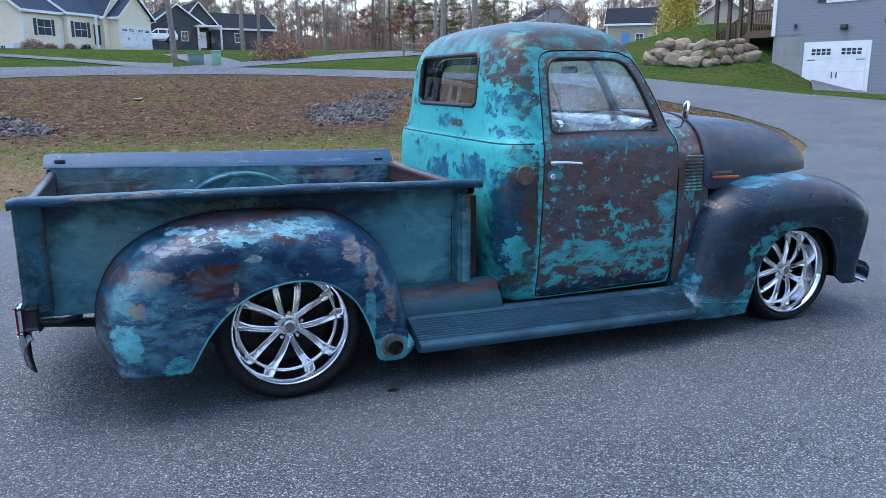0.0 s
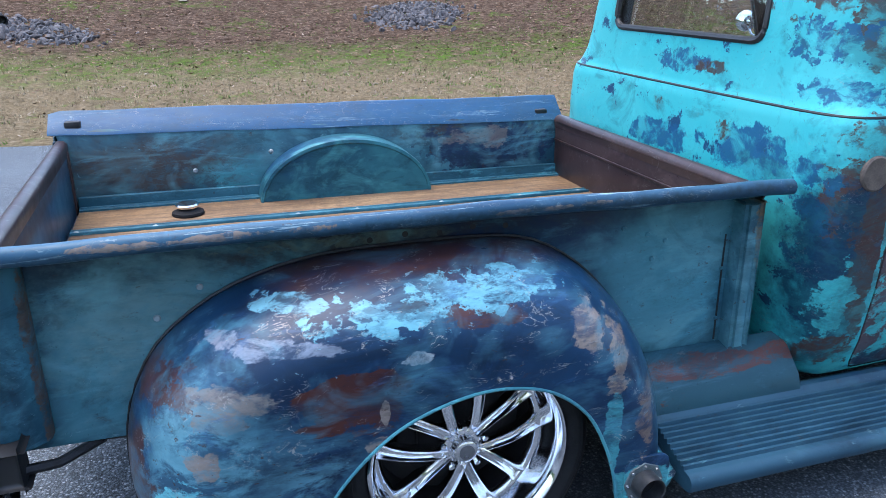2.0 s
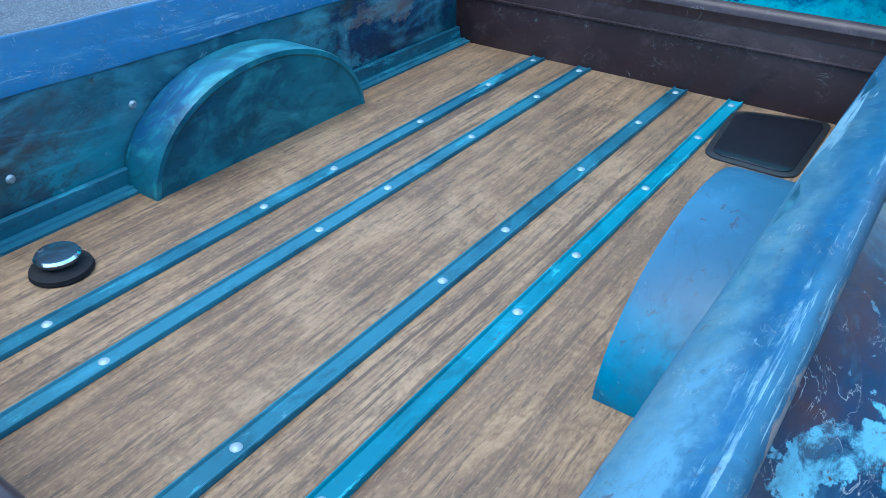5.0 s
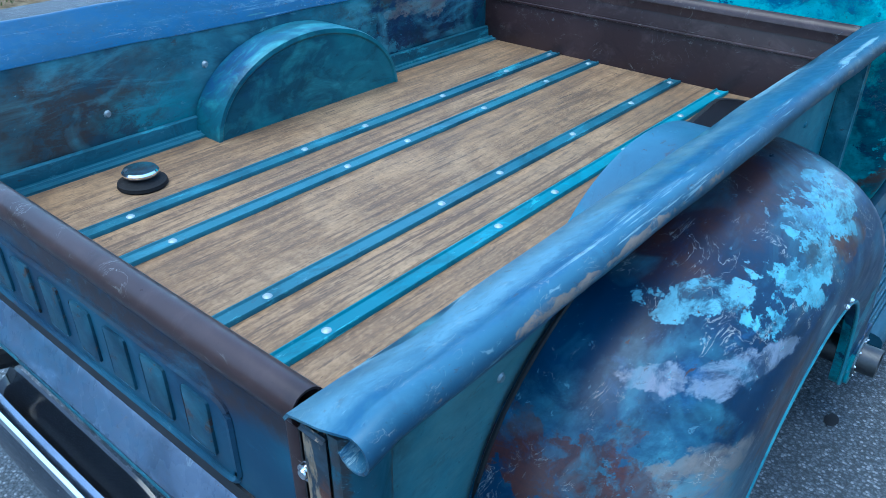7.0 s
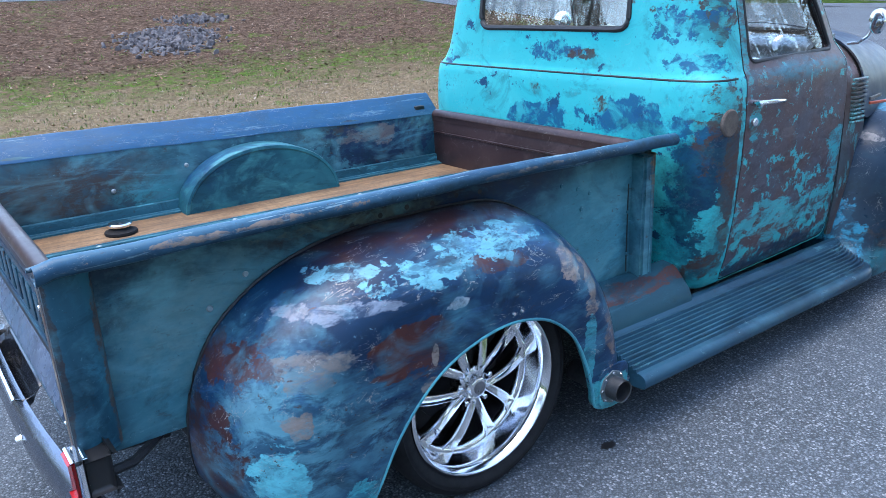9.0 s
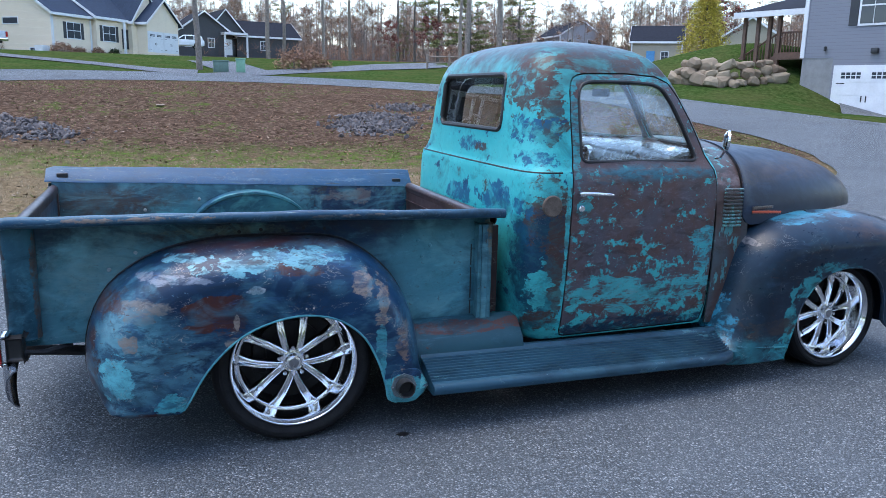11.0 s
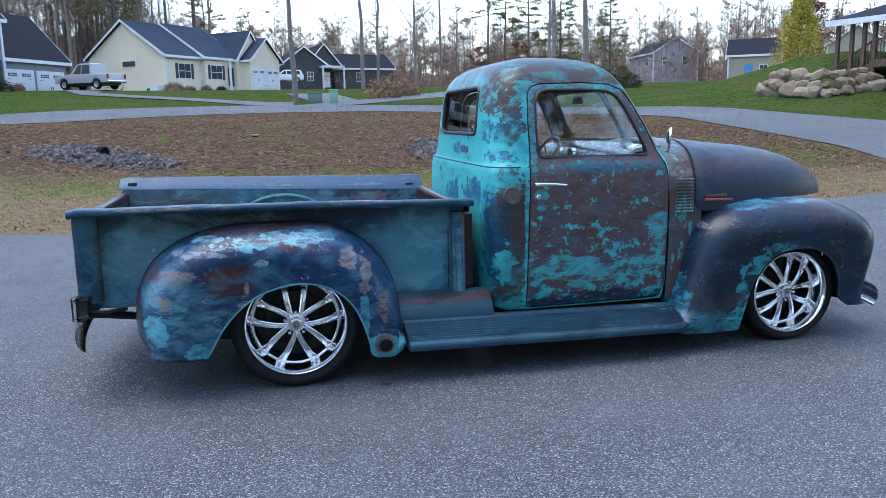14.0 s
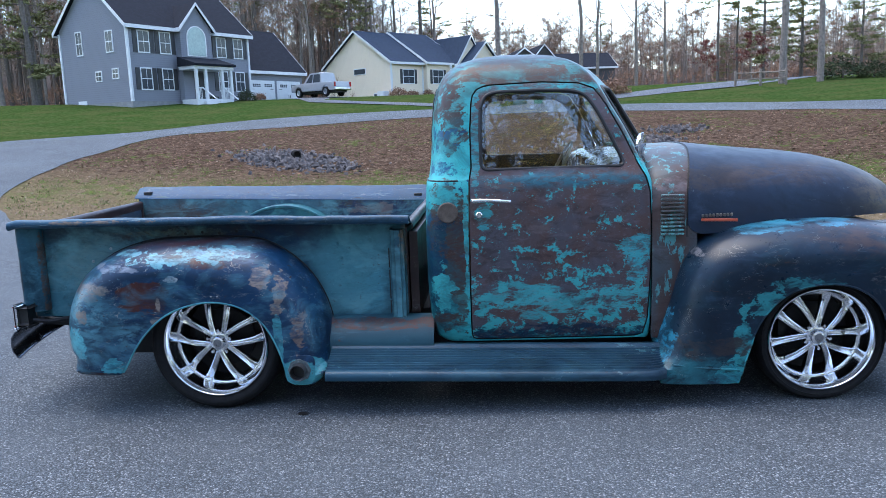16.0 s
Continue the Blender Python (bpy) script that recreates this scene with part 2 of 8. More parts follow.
def resample(pts, n):
    """n points evenly along a smooth curve through pts."""
    p = np.array(pts, float)
    fine = []
    for k in range(len(p) - 1):
        p0, p1, p2, p3 = p[max(k - 1, 0)], p[k], p[k + 1], p[min(k + 2, len(p) - 1)]
        for u in np.linspace(0, 1, 12, endpoint=False):
            fine.append(0.5 * (2 * p1 + (p2 - p0) * u + (2 * p0 - 5 * p1 + 4 * p2 - p3) * u * u + (3 * p1 - p0 - 3 * p2 + p3) * u ** 3))
    fine = np.array(fine + [p[-1]])
    s = np.r_[0, np.cumsum(np.linalg.norm(np.diff(fine, axis=0), axis=1))]
    q = np.linspace(0, s[-1], n)
    return np.stack([np.interp(q, s, fine[:, i]) for i in range(p.shape[1])], 1)


def mirrored(bm):
    """A copy of a bmesh on the other side of the centre line."""
    b2 = bm.copy()
    for v in b2.verts:
        v.co.y = -v.co.y
    bmesh.ops.reverse_faces(b2, faces=b2.faces)
    return b2


def boolean(bm, cutter, op):
    """The difference or the intersection of two closed bmeshes."""
    obs = []
    for b in (bm, cutter):
        me = bpy.data.meshes.new("tmp")
        b.to_mesh(me)
        obs.append(new("tmp", me))
    md = obs[0].modifiers.new("b", "BOOLEAN")
    md.operation, md.object, md.solver = op, obs[1], "EXACT"
    bpy.context.view_layer.update()
    dg = bpy.context.evaluated_depsgraph_get()
    me = bpy.data.meshes.new_from_object(obs[0].evaluated_get(dg))
    out = bmesh.new()
    out.from_mesh(me)
    bpy.data.meshes.remove(me)
    for o in obs:
        d = o.data
        bpy.data.objects.remove(o)
        bpy.data.meshes.remove(d)
    return out


def rounded(pts, r, n=5):
    """An outline with its corners rounded."""
    out = []
    for k in range(len(pts)):
        p, a, b = (Vector(pts[j % len(pts)]) for j in (k, k - 1, k + 1))
        u, w = (a - p), (b - p)
        d = min(r, u.length * 0.45, w.length * 0.45)
        s, e = p + u.normalized() * d, p + w.normalized() * d
        for i in range(n + 1):
            f = i / n
            out.append(tuple((1 - f) ** 2 * s + 2 * f * (1 - f) * p + f * f * e))
    return out


# ---- the pickup: x ahead, rear axle at x = 0, y = 0 the centre line ----
from mathutils.bvhtree import BVHTree

cab_paint = patina("cab_paint", (0.030, 0.36, 0.38), CYAN, (0.010, 0.055, 0.12),
                   [((0.034, 0.022, 0.026), (1.6, 0, 1.80), (1.0, 1.4, 0.30), 0.30, 0.95), (RUST, (1.5, -0.6, 1.60), (0.50, 0.14, 0.05), 0.6, 0.2), (RUST, (2.02, -0.65, 1.36), (0.16, 0.3, 0.22), 0.5, 0.4),
                    (RUST, (1.22, -0.75, 1.38), (0.06, 0.25, 0.18), 0.6, 0.3), (RUST, (1.14, -0.62, 1.50), (0.09, 0.16, 0.13), 0.75, 0.1), (BLUE, (1.12, -0.70, 1.30), (0.10, 0.16, 0.05), 0.75, 0.1), (BLUE, (1.13, -0.74, 1.17), (0.12, 0.12, 0.035), 0.5), (BLUE, (1.07, -0.05, 1.20), (0.1, 0.16, 0.035), 0.5), (RUST, (1.07, -0.2, 1.19), (0.1, 0.09, 0.02), 0.5),
                    (BLUE, (1.08, -0.50, 0.96), (0.12, 0.22, 0.085), 0.5, 0.3), (BLUE, (1.06, 0.0, 0.92), (0.1, 0.20, 0.05), 0.5, 0.3), (BLUE, (1.15, -0.82, 0.80), (0.14, 0.16, 0.20), 0.42, 0.85), (NAVY, (1.11, -0.80, 0.62), (0.12, 0.16, 0.32), 0.38, 0.85), ((0.07, 0.032, 0.024), (1.19, -0.84, 0.92), (0.10, 0.2, 0.16), 0.6, 0.2),
                    (NAVY, (1.20, -0.83, 0.84), (0.09, 0.2, 0.10), 0.5, 0.3), (RUST, (1.235, -0.83, 0.72), (0.060, 0.2, 0.28), 0.5, 0.6), (RUST, (1.07, -0.33, 1.0), (0.08, 0.04, 0.03), 0.45), (RUST, (1.06, 0.05, 1.04), (0.08, 0.04, 0.024), 0.45), (CYAN, (1.16, -0.82, 0.54), (0.06, 0.15, 0.12), 0.7, 0.3), (CYAN, (1.27, -0.82, 0.86), (0.012, 0.15, 0.30), 0.7, 0.3), (CYAN, (1.16, -0.8, 1.03), (0.07, 0.12, 0.05), 0.7, 0.2),
                    (RUST, (1.15, -0.8, 0.40), (0.09, 0.2, 0.05), 0.6), ((0.05, 0.33, 0.34), (1.15, -0.8, 0.325), (0.13, 0.2, 0.022), 0.4)],
                   flake_at=0.59, scale=5.5, streak=(1.0, 0.8, 1.1), scratches=0.3, brushed=0.0, tear=(10, 7, 0.66), shade=(0.016, 0.09, 0.11))
door_paint = patina("door_paint", (0.092, 0.056, 0.053), (0.080, 0.072, 0.086), (0.05, 0.36, 0.37),
                    [((0.06, 0.36, 0.38), (1.72, -0.85, 0.50), (0.40, 0.5, 0.075), 0.75, 0.0), ((0.05, 0.36, 0.40), (2.09, -0.8, 0.72), (0.06, 0.5, 0.10), 0.8), (NAVY, (1.7, -0.8, 0.34), (0.5, 0.5, 0.045), 0.5),
                     ((0.03, 0.14, 0.19), (1.75, -0.8, 1.10), (0.4, 0.4, 0.035), 0.3), ((0.13, 0.10, 0.10), (1.45, -0.8, 1.08), (0.09, 0.3, 0.02), 0.5), ((0.13, 0.10, 0.10), (1.62, -0.8, 0.86), (0.07, 0.3, 0.03), 0.7),
                     ((0.05, 0.33, 0.36), (1.36, -0.8, 0.93), (0.035, 0.3, 0.06), 0.7), ((0.04, 0.28, 0.31), (1.7, -0.8, 1.545), (0.5, 0.4, 0.03), 0.35), ((0.04, 0.28, 0.31), (1.32, -0.8, 1.3), (0.025, 0.4, 0.25), 0.45)],
                    flake_at=0.588, scale=13.0, streak=(0.72, 1.0, 0.90), low=(0.42, 0.95, 0.085), scratches=0.5, speckled=0.9, tear=(20, 8, 0.72), flow=(0.4, 1, 1.2))
cowl_paint = patina("cowl_paint", (0.075, 0.05, 0.047), (0.06, 0.075, 0.085), (0.08, 0.26, 0.27),
                    [((0.16, 0.12, 0.12), (2.26, -0.75, 1.06), (0.07, 0.3, 0.03), 0.6)], flake_at=0.55, scale=7.0, streak=(1.6, 1.6, 0.5))
louvre_paint = patina("louvre_paint", (0.10, 0.085, 0.08), (0.08, 0.14, 0.15), (0.12, 0.33, 0.33), flake_at=0.53, scale=9.0, streak=(1.6, 1.6, 0.5), rough=0.4)
hood_paint = patina("hood_paint", (0.009, 0.015, 0.032), (0.013, 0.026, 0.050), (0.045, 0.035, 0.033),
                    [((0.05, 0.038, 0.034), (2.5, -0.6, 1.08), (0.2, 0.3, 0.06), 0.3), ((0.085, 0.065, 0.045), (3.4, -0.3, 0.96), (0.16, 0.3, 0.12), 0.35), ((0.05, 0.036, 0.036), (2.95, -0.4, 1.08), (0.45, 0.5, 0.05), 0.3)],
                    flake_at=0.72, scale=3.0, rough=0.45)
ffender_paint = patina("front_fender_paint", (0.005, 0.014, 0.028), (0.009, 0.026, 0.048), (0.02, 0.075, 0.10),
                       [((0.04, 0.22, 0.32), (2.62, -0.8, 0.850), (0.22, 0.5, 0.030), 0.5), ((0.03, 0.23, 0.34), (2.21, -0.85, 0.45), (0.045, 0.3, 0.26), 0.45), ((0.022, 0.13, 0.16), (2.3, -0.85, 0.17), (0.2, 0.3, 0.085), 0.4),
                        ((0.03, 0.26, 0.30), (2.50, -0.9, 0.15), (0.085, 0.3, 0.07), 0.5), ((0.03, 0.25, 0.27), (2.555, -0.9, 0.32), (0.04, 0.3, 0.15), 0.55), ((0.03, 0.24, 0.26), (2.66, -0.9, 0.505), (0.07, 0.3, 0.06), 0.6), ((0.03, 0.2, 0.22), (2.82, -0.9, 0.60), (0.13, 0.3, 0.025), 0.6),
                        ((0.045, 0.030, 0.03), (3.2, -0.85, 0.80), (0.28, 0.4, 0.06), 0.4), ((0.04, 0.20, 0.30), (3.0, -0.78, 0.862), (0.12, 0.3, 0.02), 0.5), ((0.05, 0.06, 0.05), (3.45, -0.88, 0.62), (0.09, 0.3, 0.12), 0.55), ((0.035, 0.03, 0.032), (2.42, -0.9, 0.30), (0.14, 0.3, 0.05), 0.5), ((0.15, 0.15, 0.16), (2.36, -0.85, 0.745), (0.03, 0.2, 0.025), 0.5)],
                       flake_at=0.70, scale=5.0, streak=(0.6, 1, 1), rough=0.34, clouds=0.35, scratches=0.5, tear=(12, 6, 0.66), coat=0.15)
rfender_paint = patina("rear_fender_paint", (0.0045, 0.020, 0.050), (0.007, 0.040, 0.095), (0.075, 0.22, 0.29),
                       [((0.095, 0.25, 0.31), (-0.63, -0.90, 0.46), (0.13, 0.3, 0.22), 0.40, 0.2), ((0.085, 0.22, 0.28), (-0.40, -0.95, 0.42), (0.10, 0.3, 0.09), 0.40, 0.0), ((0.070, 0.020, 0.013), (-0.30, -0.95, 0.60), (0.13, 0.25, 0.075), 0.55, 0.45), ((0.060, 0.022, 0.017), (0.02, -0.86, 0.745), (0.14, 0.10, 0.03), 0.55, 0.3), ((0.050, 0.020, 0.016), (-0.05, -0.70, 0.85), (0.48, 0.12, 0.06), 0.40, 0.6),
                        ((0.125, 0.36, 0.43), (-0.20, -0.86, 0.765), (0.17, 0.10, 0.034), 0.62, 0.35), ((0.115, 0.33, 0.40), (0.06, -0.86, 0.795), (0.17, 0.10, 0.030), 0.65, 0.1), ((0.14, 0.34, 0.41), (-0.40, -0.80, 0.800), (0.10, 0.08, 0.016), 0.6), ((0.020, 0.030, 0.045), (-0.17, -0.86, 0.785), (0.05, 0.06, 0.012), 0.45, 0.6),
                        ((0.17, 0.21, 0.27), (-0.45, -0.86, 0.735), (0.13, 0.12, 0.022), 0.55, 0.1), ((0.20, 0.22, 0.27), (-0.55, -0.78, 0.735), (0.06, 0.06, 0.02), 0.5, 0.2), ((0.17, 0.155, 0.145), (-0.57, -0.9, 0.63), (0.10, 0.25, 0.045), 0.5, 0.3), ((0.25, 0.20, 0.17), (0.27, -0.9, 0.675), (0.045, 0.25, 0.06), 0.55, 0.3), ((0.24, 0.185, 0.15), (0.355, -0.9, 0.575), (0.035, 0.25, 0.09), 0.6, 0.25), ((0.17, 0.12, 0.10), (0.45, -0.9, 0.41), (0.035, 0.25, 0.09), 0.6, 0.2),
                        ((0.12, 0.44, 0.50), (-0.68, -0.9, 0.37), (0.055, 0.3, 0.09), 0.45, 0.5), ((0.22, 0.18, 0.155), (-0.63, -0.9, 0.51), (0.035, 0.3, 0.04), 0.5, 0.4), ((0.06, 0.32, 0.37), (-0.47, -0.95, 0.25), (0.07, 0.3, 0.04), 0.45, 0.3), ((0.07, 0.33, 0.36), (0.45, -0.93, 0.21), (0.09, 0.3, 0.085), 0.45, 0.5), ((0.06, 0.29, 0.33), (0.35, -0.93, 0.36), (0.022, 0.3, 0.13), 0.5, 0.3),
                        ((0.38, 0.44, 0.46), (-0.16, -0.9, 0.690), (0.035, 0.3, 0.02), 0.5, 0.4), ((0.30, 0.24, 0.20), (-0.235, -0.95, 0.56), (0.010, 0.3, 0.05), 0.6, 0.4), ((0.050, 0.018, 0.015), (-0.78, -0.8, 0.42), (0.03, 0.2, 0.16), 0.6), ((0.055, 0.02, 0.016), (-0.62, -0.93, 0.215), (0.10, 0.3, 0.012), 0.5), ((0.070, 0.022, 0.016), (-0.66, -0.76, 0.64), (0.12, 0.12, 0.05), 0.6, 0.3), ((0.28, 0.22, 0.18), (-0.25, -0.955, 0.47), (0.03, 0.3, 0.03), 0.6)],
                       flake_at=0.71, scale=6.0, streak=(0.55, 1, 1.0), rough=0.36, brushed=0.55, clouds=0.75, scratches=1.0, tear=(16, 9, 0.72), speckled=0.9, coat=0.12, ragged_by=1.5, flow=(0.45, 0.8, 1.0))
# the first blotch is a long dark navy band along the wall's top
bed_paint = patina("bed_paint", (0.014, 0.058, 0.088), (0.066, 0.200, 0.240), (0.125, 0.31, 0.345),
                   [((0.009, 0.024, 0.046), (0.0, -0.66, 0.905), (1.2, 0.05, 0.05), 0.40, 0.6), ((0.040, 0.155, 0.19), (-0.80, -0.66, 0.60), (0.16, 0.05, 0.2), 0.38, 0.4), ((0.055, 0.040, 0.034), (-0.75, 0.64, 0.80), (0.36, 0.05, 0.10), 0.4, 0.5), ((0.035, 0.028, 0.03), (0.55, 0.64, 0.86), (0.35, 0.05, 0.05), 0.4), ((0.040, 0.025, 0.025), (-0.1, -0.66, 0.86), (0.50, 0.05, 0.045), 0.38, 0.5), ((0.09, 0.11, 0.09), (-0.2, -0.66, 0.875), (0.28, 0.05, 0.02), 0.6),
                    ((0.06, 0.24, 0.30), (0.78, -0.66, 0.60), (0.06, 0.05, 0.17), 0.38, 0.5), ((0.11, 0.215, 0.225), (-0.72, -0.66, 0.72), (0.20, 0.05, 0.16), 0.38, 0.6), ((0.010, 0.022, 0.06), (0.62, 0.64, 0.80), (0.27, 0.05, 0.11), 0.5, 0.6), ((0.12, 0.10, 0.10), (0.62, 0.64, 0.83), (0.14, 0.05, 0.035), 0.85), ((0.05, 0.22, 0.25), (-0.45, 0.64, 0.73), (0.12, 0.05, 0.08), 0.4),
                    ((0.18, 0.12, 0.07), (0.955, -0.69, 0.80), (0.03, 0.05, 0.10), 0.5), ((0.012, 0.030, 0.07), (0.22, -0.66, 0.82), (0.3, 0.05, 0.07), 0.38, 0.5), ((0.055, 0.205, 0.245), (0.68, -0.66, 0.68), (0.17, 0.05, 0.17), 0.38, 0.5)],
                   flake_at=0.69, scale=4.5, rough=0.42, brushed=0.25, clouds=0.85, coat=0.12)
# the last blotch is a long dark band low on the rolled edge
rail_paint = patina("rail_paint", (0.018, 0.056, 0.105), (0.038, 0.105, 0.160), (0.19, 0.29, 0.33),
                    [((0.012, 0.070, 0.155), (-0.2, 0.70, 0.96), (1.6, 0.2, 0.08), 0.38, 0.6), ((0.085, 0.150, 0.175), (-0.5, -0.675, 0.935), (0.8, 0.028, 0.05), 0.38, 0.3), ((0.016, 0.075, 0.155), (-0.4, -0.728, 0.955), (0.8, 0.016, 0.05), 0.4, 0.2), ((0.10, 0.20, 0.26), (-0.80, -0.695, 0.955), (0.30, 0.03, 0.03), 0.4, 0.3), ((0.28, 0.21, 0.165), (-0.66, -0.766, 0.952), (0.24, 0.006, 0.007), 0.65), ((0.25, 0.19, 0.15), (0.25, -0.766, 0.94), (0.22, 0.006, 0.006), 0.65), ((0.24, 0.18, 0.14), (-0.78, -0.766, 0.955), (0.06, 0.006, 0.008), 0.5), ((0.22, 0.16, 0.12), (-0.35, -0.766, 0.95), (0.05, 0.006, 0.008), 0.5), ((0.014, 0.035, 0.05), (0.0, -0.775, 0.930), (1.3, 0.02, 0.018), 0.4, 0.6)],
                    flake_at=0.565, wash_at=0.49, scale=9.0, streak=(0.09, 2.0, 2.0), rough=0.4, coat=0.0, brushed=0.1, tear=(30, 9, 0.75), scratches=0.5, shade=(0.020, 0.055, 0.095))
strip_paint = patina("strip_paint", (0.020, 0.075, 0.105), (0.036, 0.125, 0.160), (0.06, 0.21, 0.25), flake_at=0.6, scale=9.0, streak=(0.3, 1, 1), rough=0.36, coat=0.0)
strip_bright = patina("strip_bright", (0.020, 0.125, 0.165), (0.034, 0.19, 0.235), (0.07, 0.30, 0.34), flake_at=0.6, scale=9.0, streak=(0.3, 1, 1), rough=0.36, coat=0.0)
maroon_paint = patina("maroon_paint", (0.028, 0.016, 0.016), (0.045, 0.027, 0.026), (0.085, 0.058, 0.052), flake_at=0.66, scale=4.0, streak=(1, 0.5, 1), rough=0.36, scratches=0.4, coat=0.10)
board_paint = patina("board_paint", (0.011, 0.032, 0.056), (0.022, 0.070, 0.108), (0.07, 0.17, 0.20), flake_at=0.64, scale=4.0, streak=(0.4, 1, 1), rough=0.45, clouds=0.3)
apron_paint = patina("apron_paint", (0.009, 0.035, 0.055), (0.016, 0.065, 0.088), (0.075, 0.032, 0.026), [((0.085, 0.035, 0.03), (0.75, -0.72, 0.39), (0.3, 0.1, 0.03), 0.5)], flake_at=0.62, scale=4.0, streak=(0.4, 1, 1), rough=0.45, brushed=0.4)


def wood_material(name, stripes):
    """Oiled boards: wavy dark grain along the board, chatter marks across it, dark flecks and pale rubbed places."""
    m = Mat(name, 0.6, 0, 0.25)
    rnd = m.n("ShaderNodeObjectInfo").outputs["Random"]
    sh = m.n("ShaderNodeVectorMath")
    m.t.links.new(m.co, sh.inputs[0])
    cb = m.n("ShaderNodeCombineXYZ", X=m.math("MULTIPLY", rnd, 7.0), Y=m.math("MULTIPLY", rnd, 3.0))
    m.t.links.new(cb.outputs[0], sh.inputs[1])
    co = sh.outputs[0]
    grain = m.noise(7, 10, 0.72, m.stretched(0.5, 5, 5, co), 1.0)
    zebra = m.noise(6, 6, 0.62, m.stretched(0.22, 6.5, 6.5, co), 0.6)
    fine = m.noise(42, 7, 0.68, m.stretched(0.22, 2.6, 2.6, co))
    cross = m.noise(22, 6, 0.65, m.stretched(1.2, 0.45, 1, co), 0.5)
    blot = m.noise(2.6, 7, 0.68, m.stretched(1, 1.4, 1, co), 0.6)
    c = m.ramp(grain, [(0.34, (0.075, 0.038, 0.016)), (0.48, (0.19, 0.104, 0.044)), (0.64, (0.31, 0.18, 0.082))])
    c = m.mix(m.math("MULTIPLY", m.step(blot, 0.48, 0.64), 0.7), c, (0.36, 0.225, 0.115))
    c = m.mix(m.math("MULTIPLY", m.step(blot, 0.48, 0.32), 0.5), c, (0.10, 0.062, 0.034))
    c = m.mix(m.math("MULTIPLY", m.step(cross, 0.5, 0.66), 0.5), c, (0.11, 0.060, 0.028))
    c = m.mix(m.math("MULTIPLY", m.step(zebra, 0.52, 0.60), stripes), c, (0.065, 0.032, 0.015))
    c = m.mix(m.math("MULTIPLY", m.step(fine, 0.53, 0.63), 0.75), c, (0.045, 0.024, 0.013))
    speck = m.noise(150, 6, 0.7, m.stretched(0.55, 1.2, 1, co))
    c = m.mix(m.math("MULTIPLY", m.step(speck, 0.52, 0.62), 0.45), c, (0.085, 0.046, 0.022))
    c = m.mix(m.math("MULTIPLY", m.step(speck, 0.46, 0.36), 0.35), c, (0.36, 0.225, 0.115))
    crack = m.noise(95, 4, 0.6, m.stretched(0.16, 1.3, 1, co), 0.3)
    c = m.mix(m.math("MULTIPLY", m.step(crack, 0.66, 0.69), 0.8), c, (0.03, 0.016, 0.009))
    c = m.mix(0.14, c, (0.19, 0.165, 0.14))
    m.color(c).rough(m.math("ADD", m.math("MULTIPLY", grain, 0.25), 0.5))
    m.bump(m.math("ADD", grain, fine), 0.35, 0.002)
    return m.m


bed_wood, striped_wood = wood_material("bed_wood", 0.42), wood_material("striped_wood", 0.90)
seat_cloth = plain("seat_cloth", (0.16, 0.085, 0.045), 0.75, 0, 0.2, 12, 0.3)
dash_grey = plain("dash_grey", (0.34, 0.36, 0.38), 0.26, 0.5, 0.08, 6)
red_lens = plain("red_lens", (0.35, 0.01, 0.012), 0.15)
red_enamel = plain("red_enamel", (0.45, 0.09, 0.05), 0.35)
letter_metal = plain("letter_metal", (0.20, 0.19, 0.18), 0.4, 0.8)

truck = thing("pickup_truck", "lowered vintage pickup with worn turquoise, blue and rust paint on asphalt", "pickup truck")


def bed_z(x):
    """The bed sits a little lower in front."""
    return -0.014 * x


def raked(bm):
    for v in bm.verts:
        v.co.z += bed_z(v.co.x)
    return bm


def pair(name, bm, material, parent, label=""):
    """A part and its mirror image on the other side."""
    b2 = mirrored(bm)
    return part(name, bm, material, parent, label), part(name, b2, material, parent, label)


# cab: rings of (z, rear x, front x at the centre, front x at the pillar, half width behind, half width in front)
CAB = [(0.300, 1.11, 2.19, 2.16, 0.752, 0.73), (0.325, 1.082, 2.19, 2.165, 0.770, 0.74), (0.42, 1.065, 2.19, 2.17, 0.795, 0.755), (0.6, 1.055, 2.19, 2.17, 0.818, 0.766), (0.8, 1.055, 2.19, 2.17, 0.830, 0.770),
       (0.95, 1.058, 2.19, 2.17, 0.833, 0.768), (1.07, 1.064, 2.19, 2.17, 0.826, 0.758), (1.105, 1.068, 2.20, 2.16, 0.820, 0.752), (1.118, 1.076, 2.21, 2.155, 0.811, 0.745), (1.135, 1.079, 2.24, 2.15, 0.800, 0.735),
       (1.18, 1.083, 2.29, 2.125, 0.786, 0.712), (1.26, 1.088, 2.245, 2.085, 0.771, 0.697), (1.35, 1.093, 2.195, 2.04, 0.752, 0.680), (1.44, 1.100, 2.14, 1.99, 0.728, 0.656), (1.5, 1.108, 2.10, 1.96, 0.708, 0.636), (1.553, 1.120, 2.06, 1.93, 0.684, 0.612),
       (1.608, 1.144, 2.01, 1.89, 0.648, 0.578), (1.648, 1.175, 1.965, 1.85, 0.606, 0.54), (1.681, 1.22, 1.91, 1.80, 0.545, 0.485), (1.709, 1.30, 1.83, 1.73, 0.44, 0.39), (1.729, 1.40, 1.72, 1.64, 0.29, 0.26), (1.738, 1.52, 1.58, 1.56, 0.08, 0.07)]


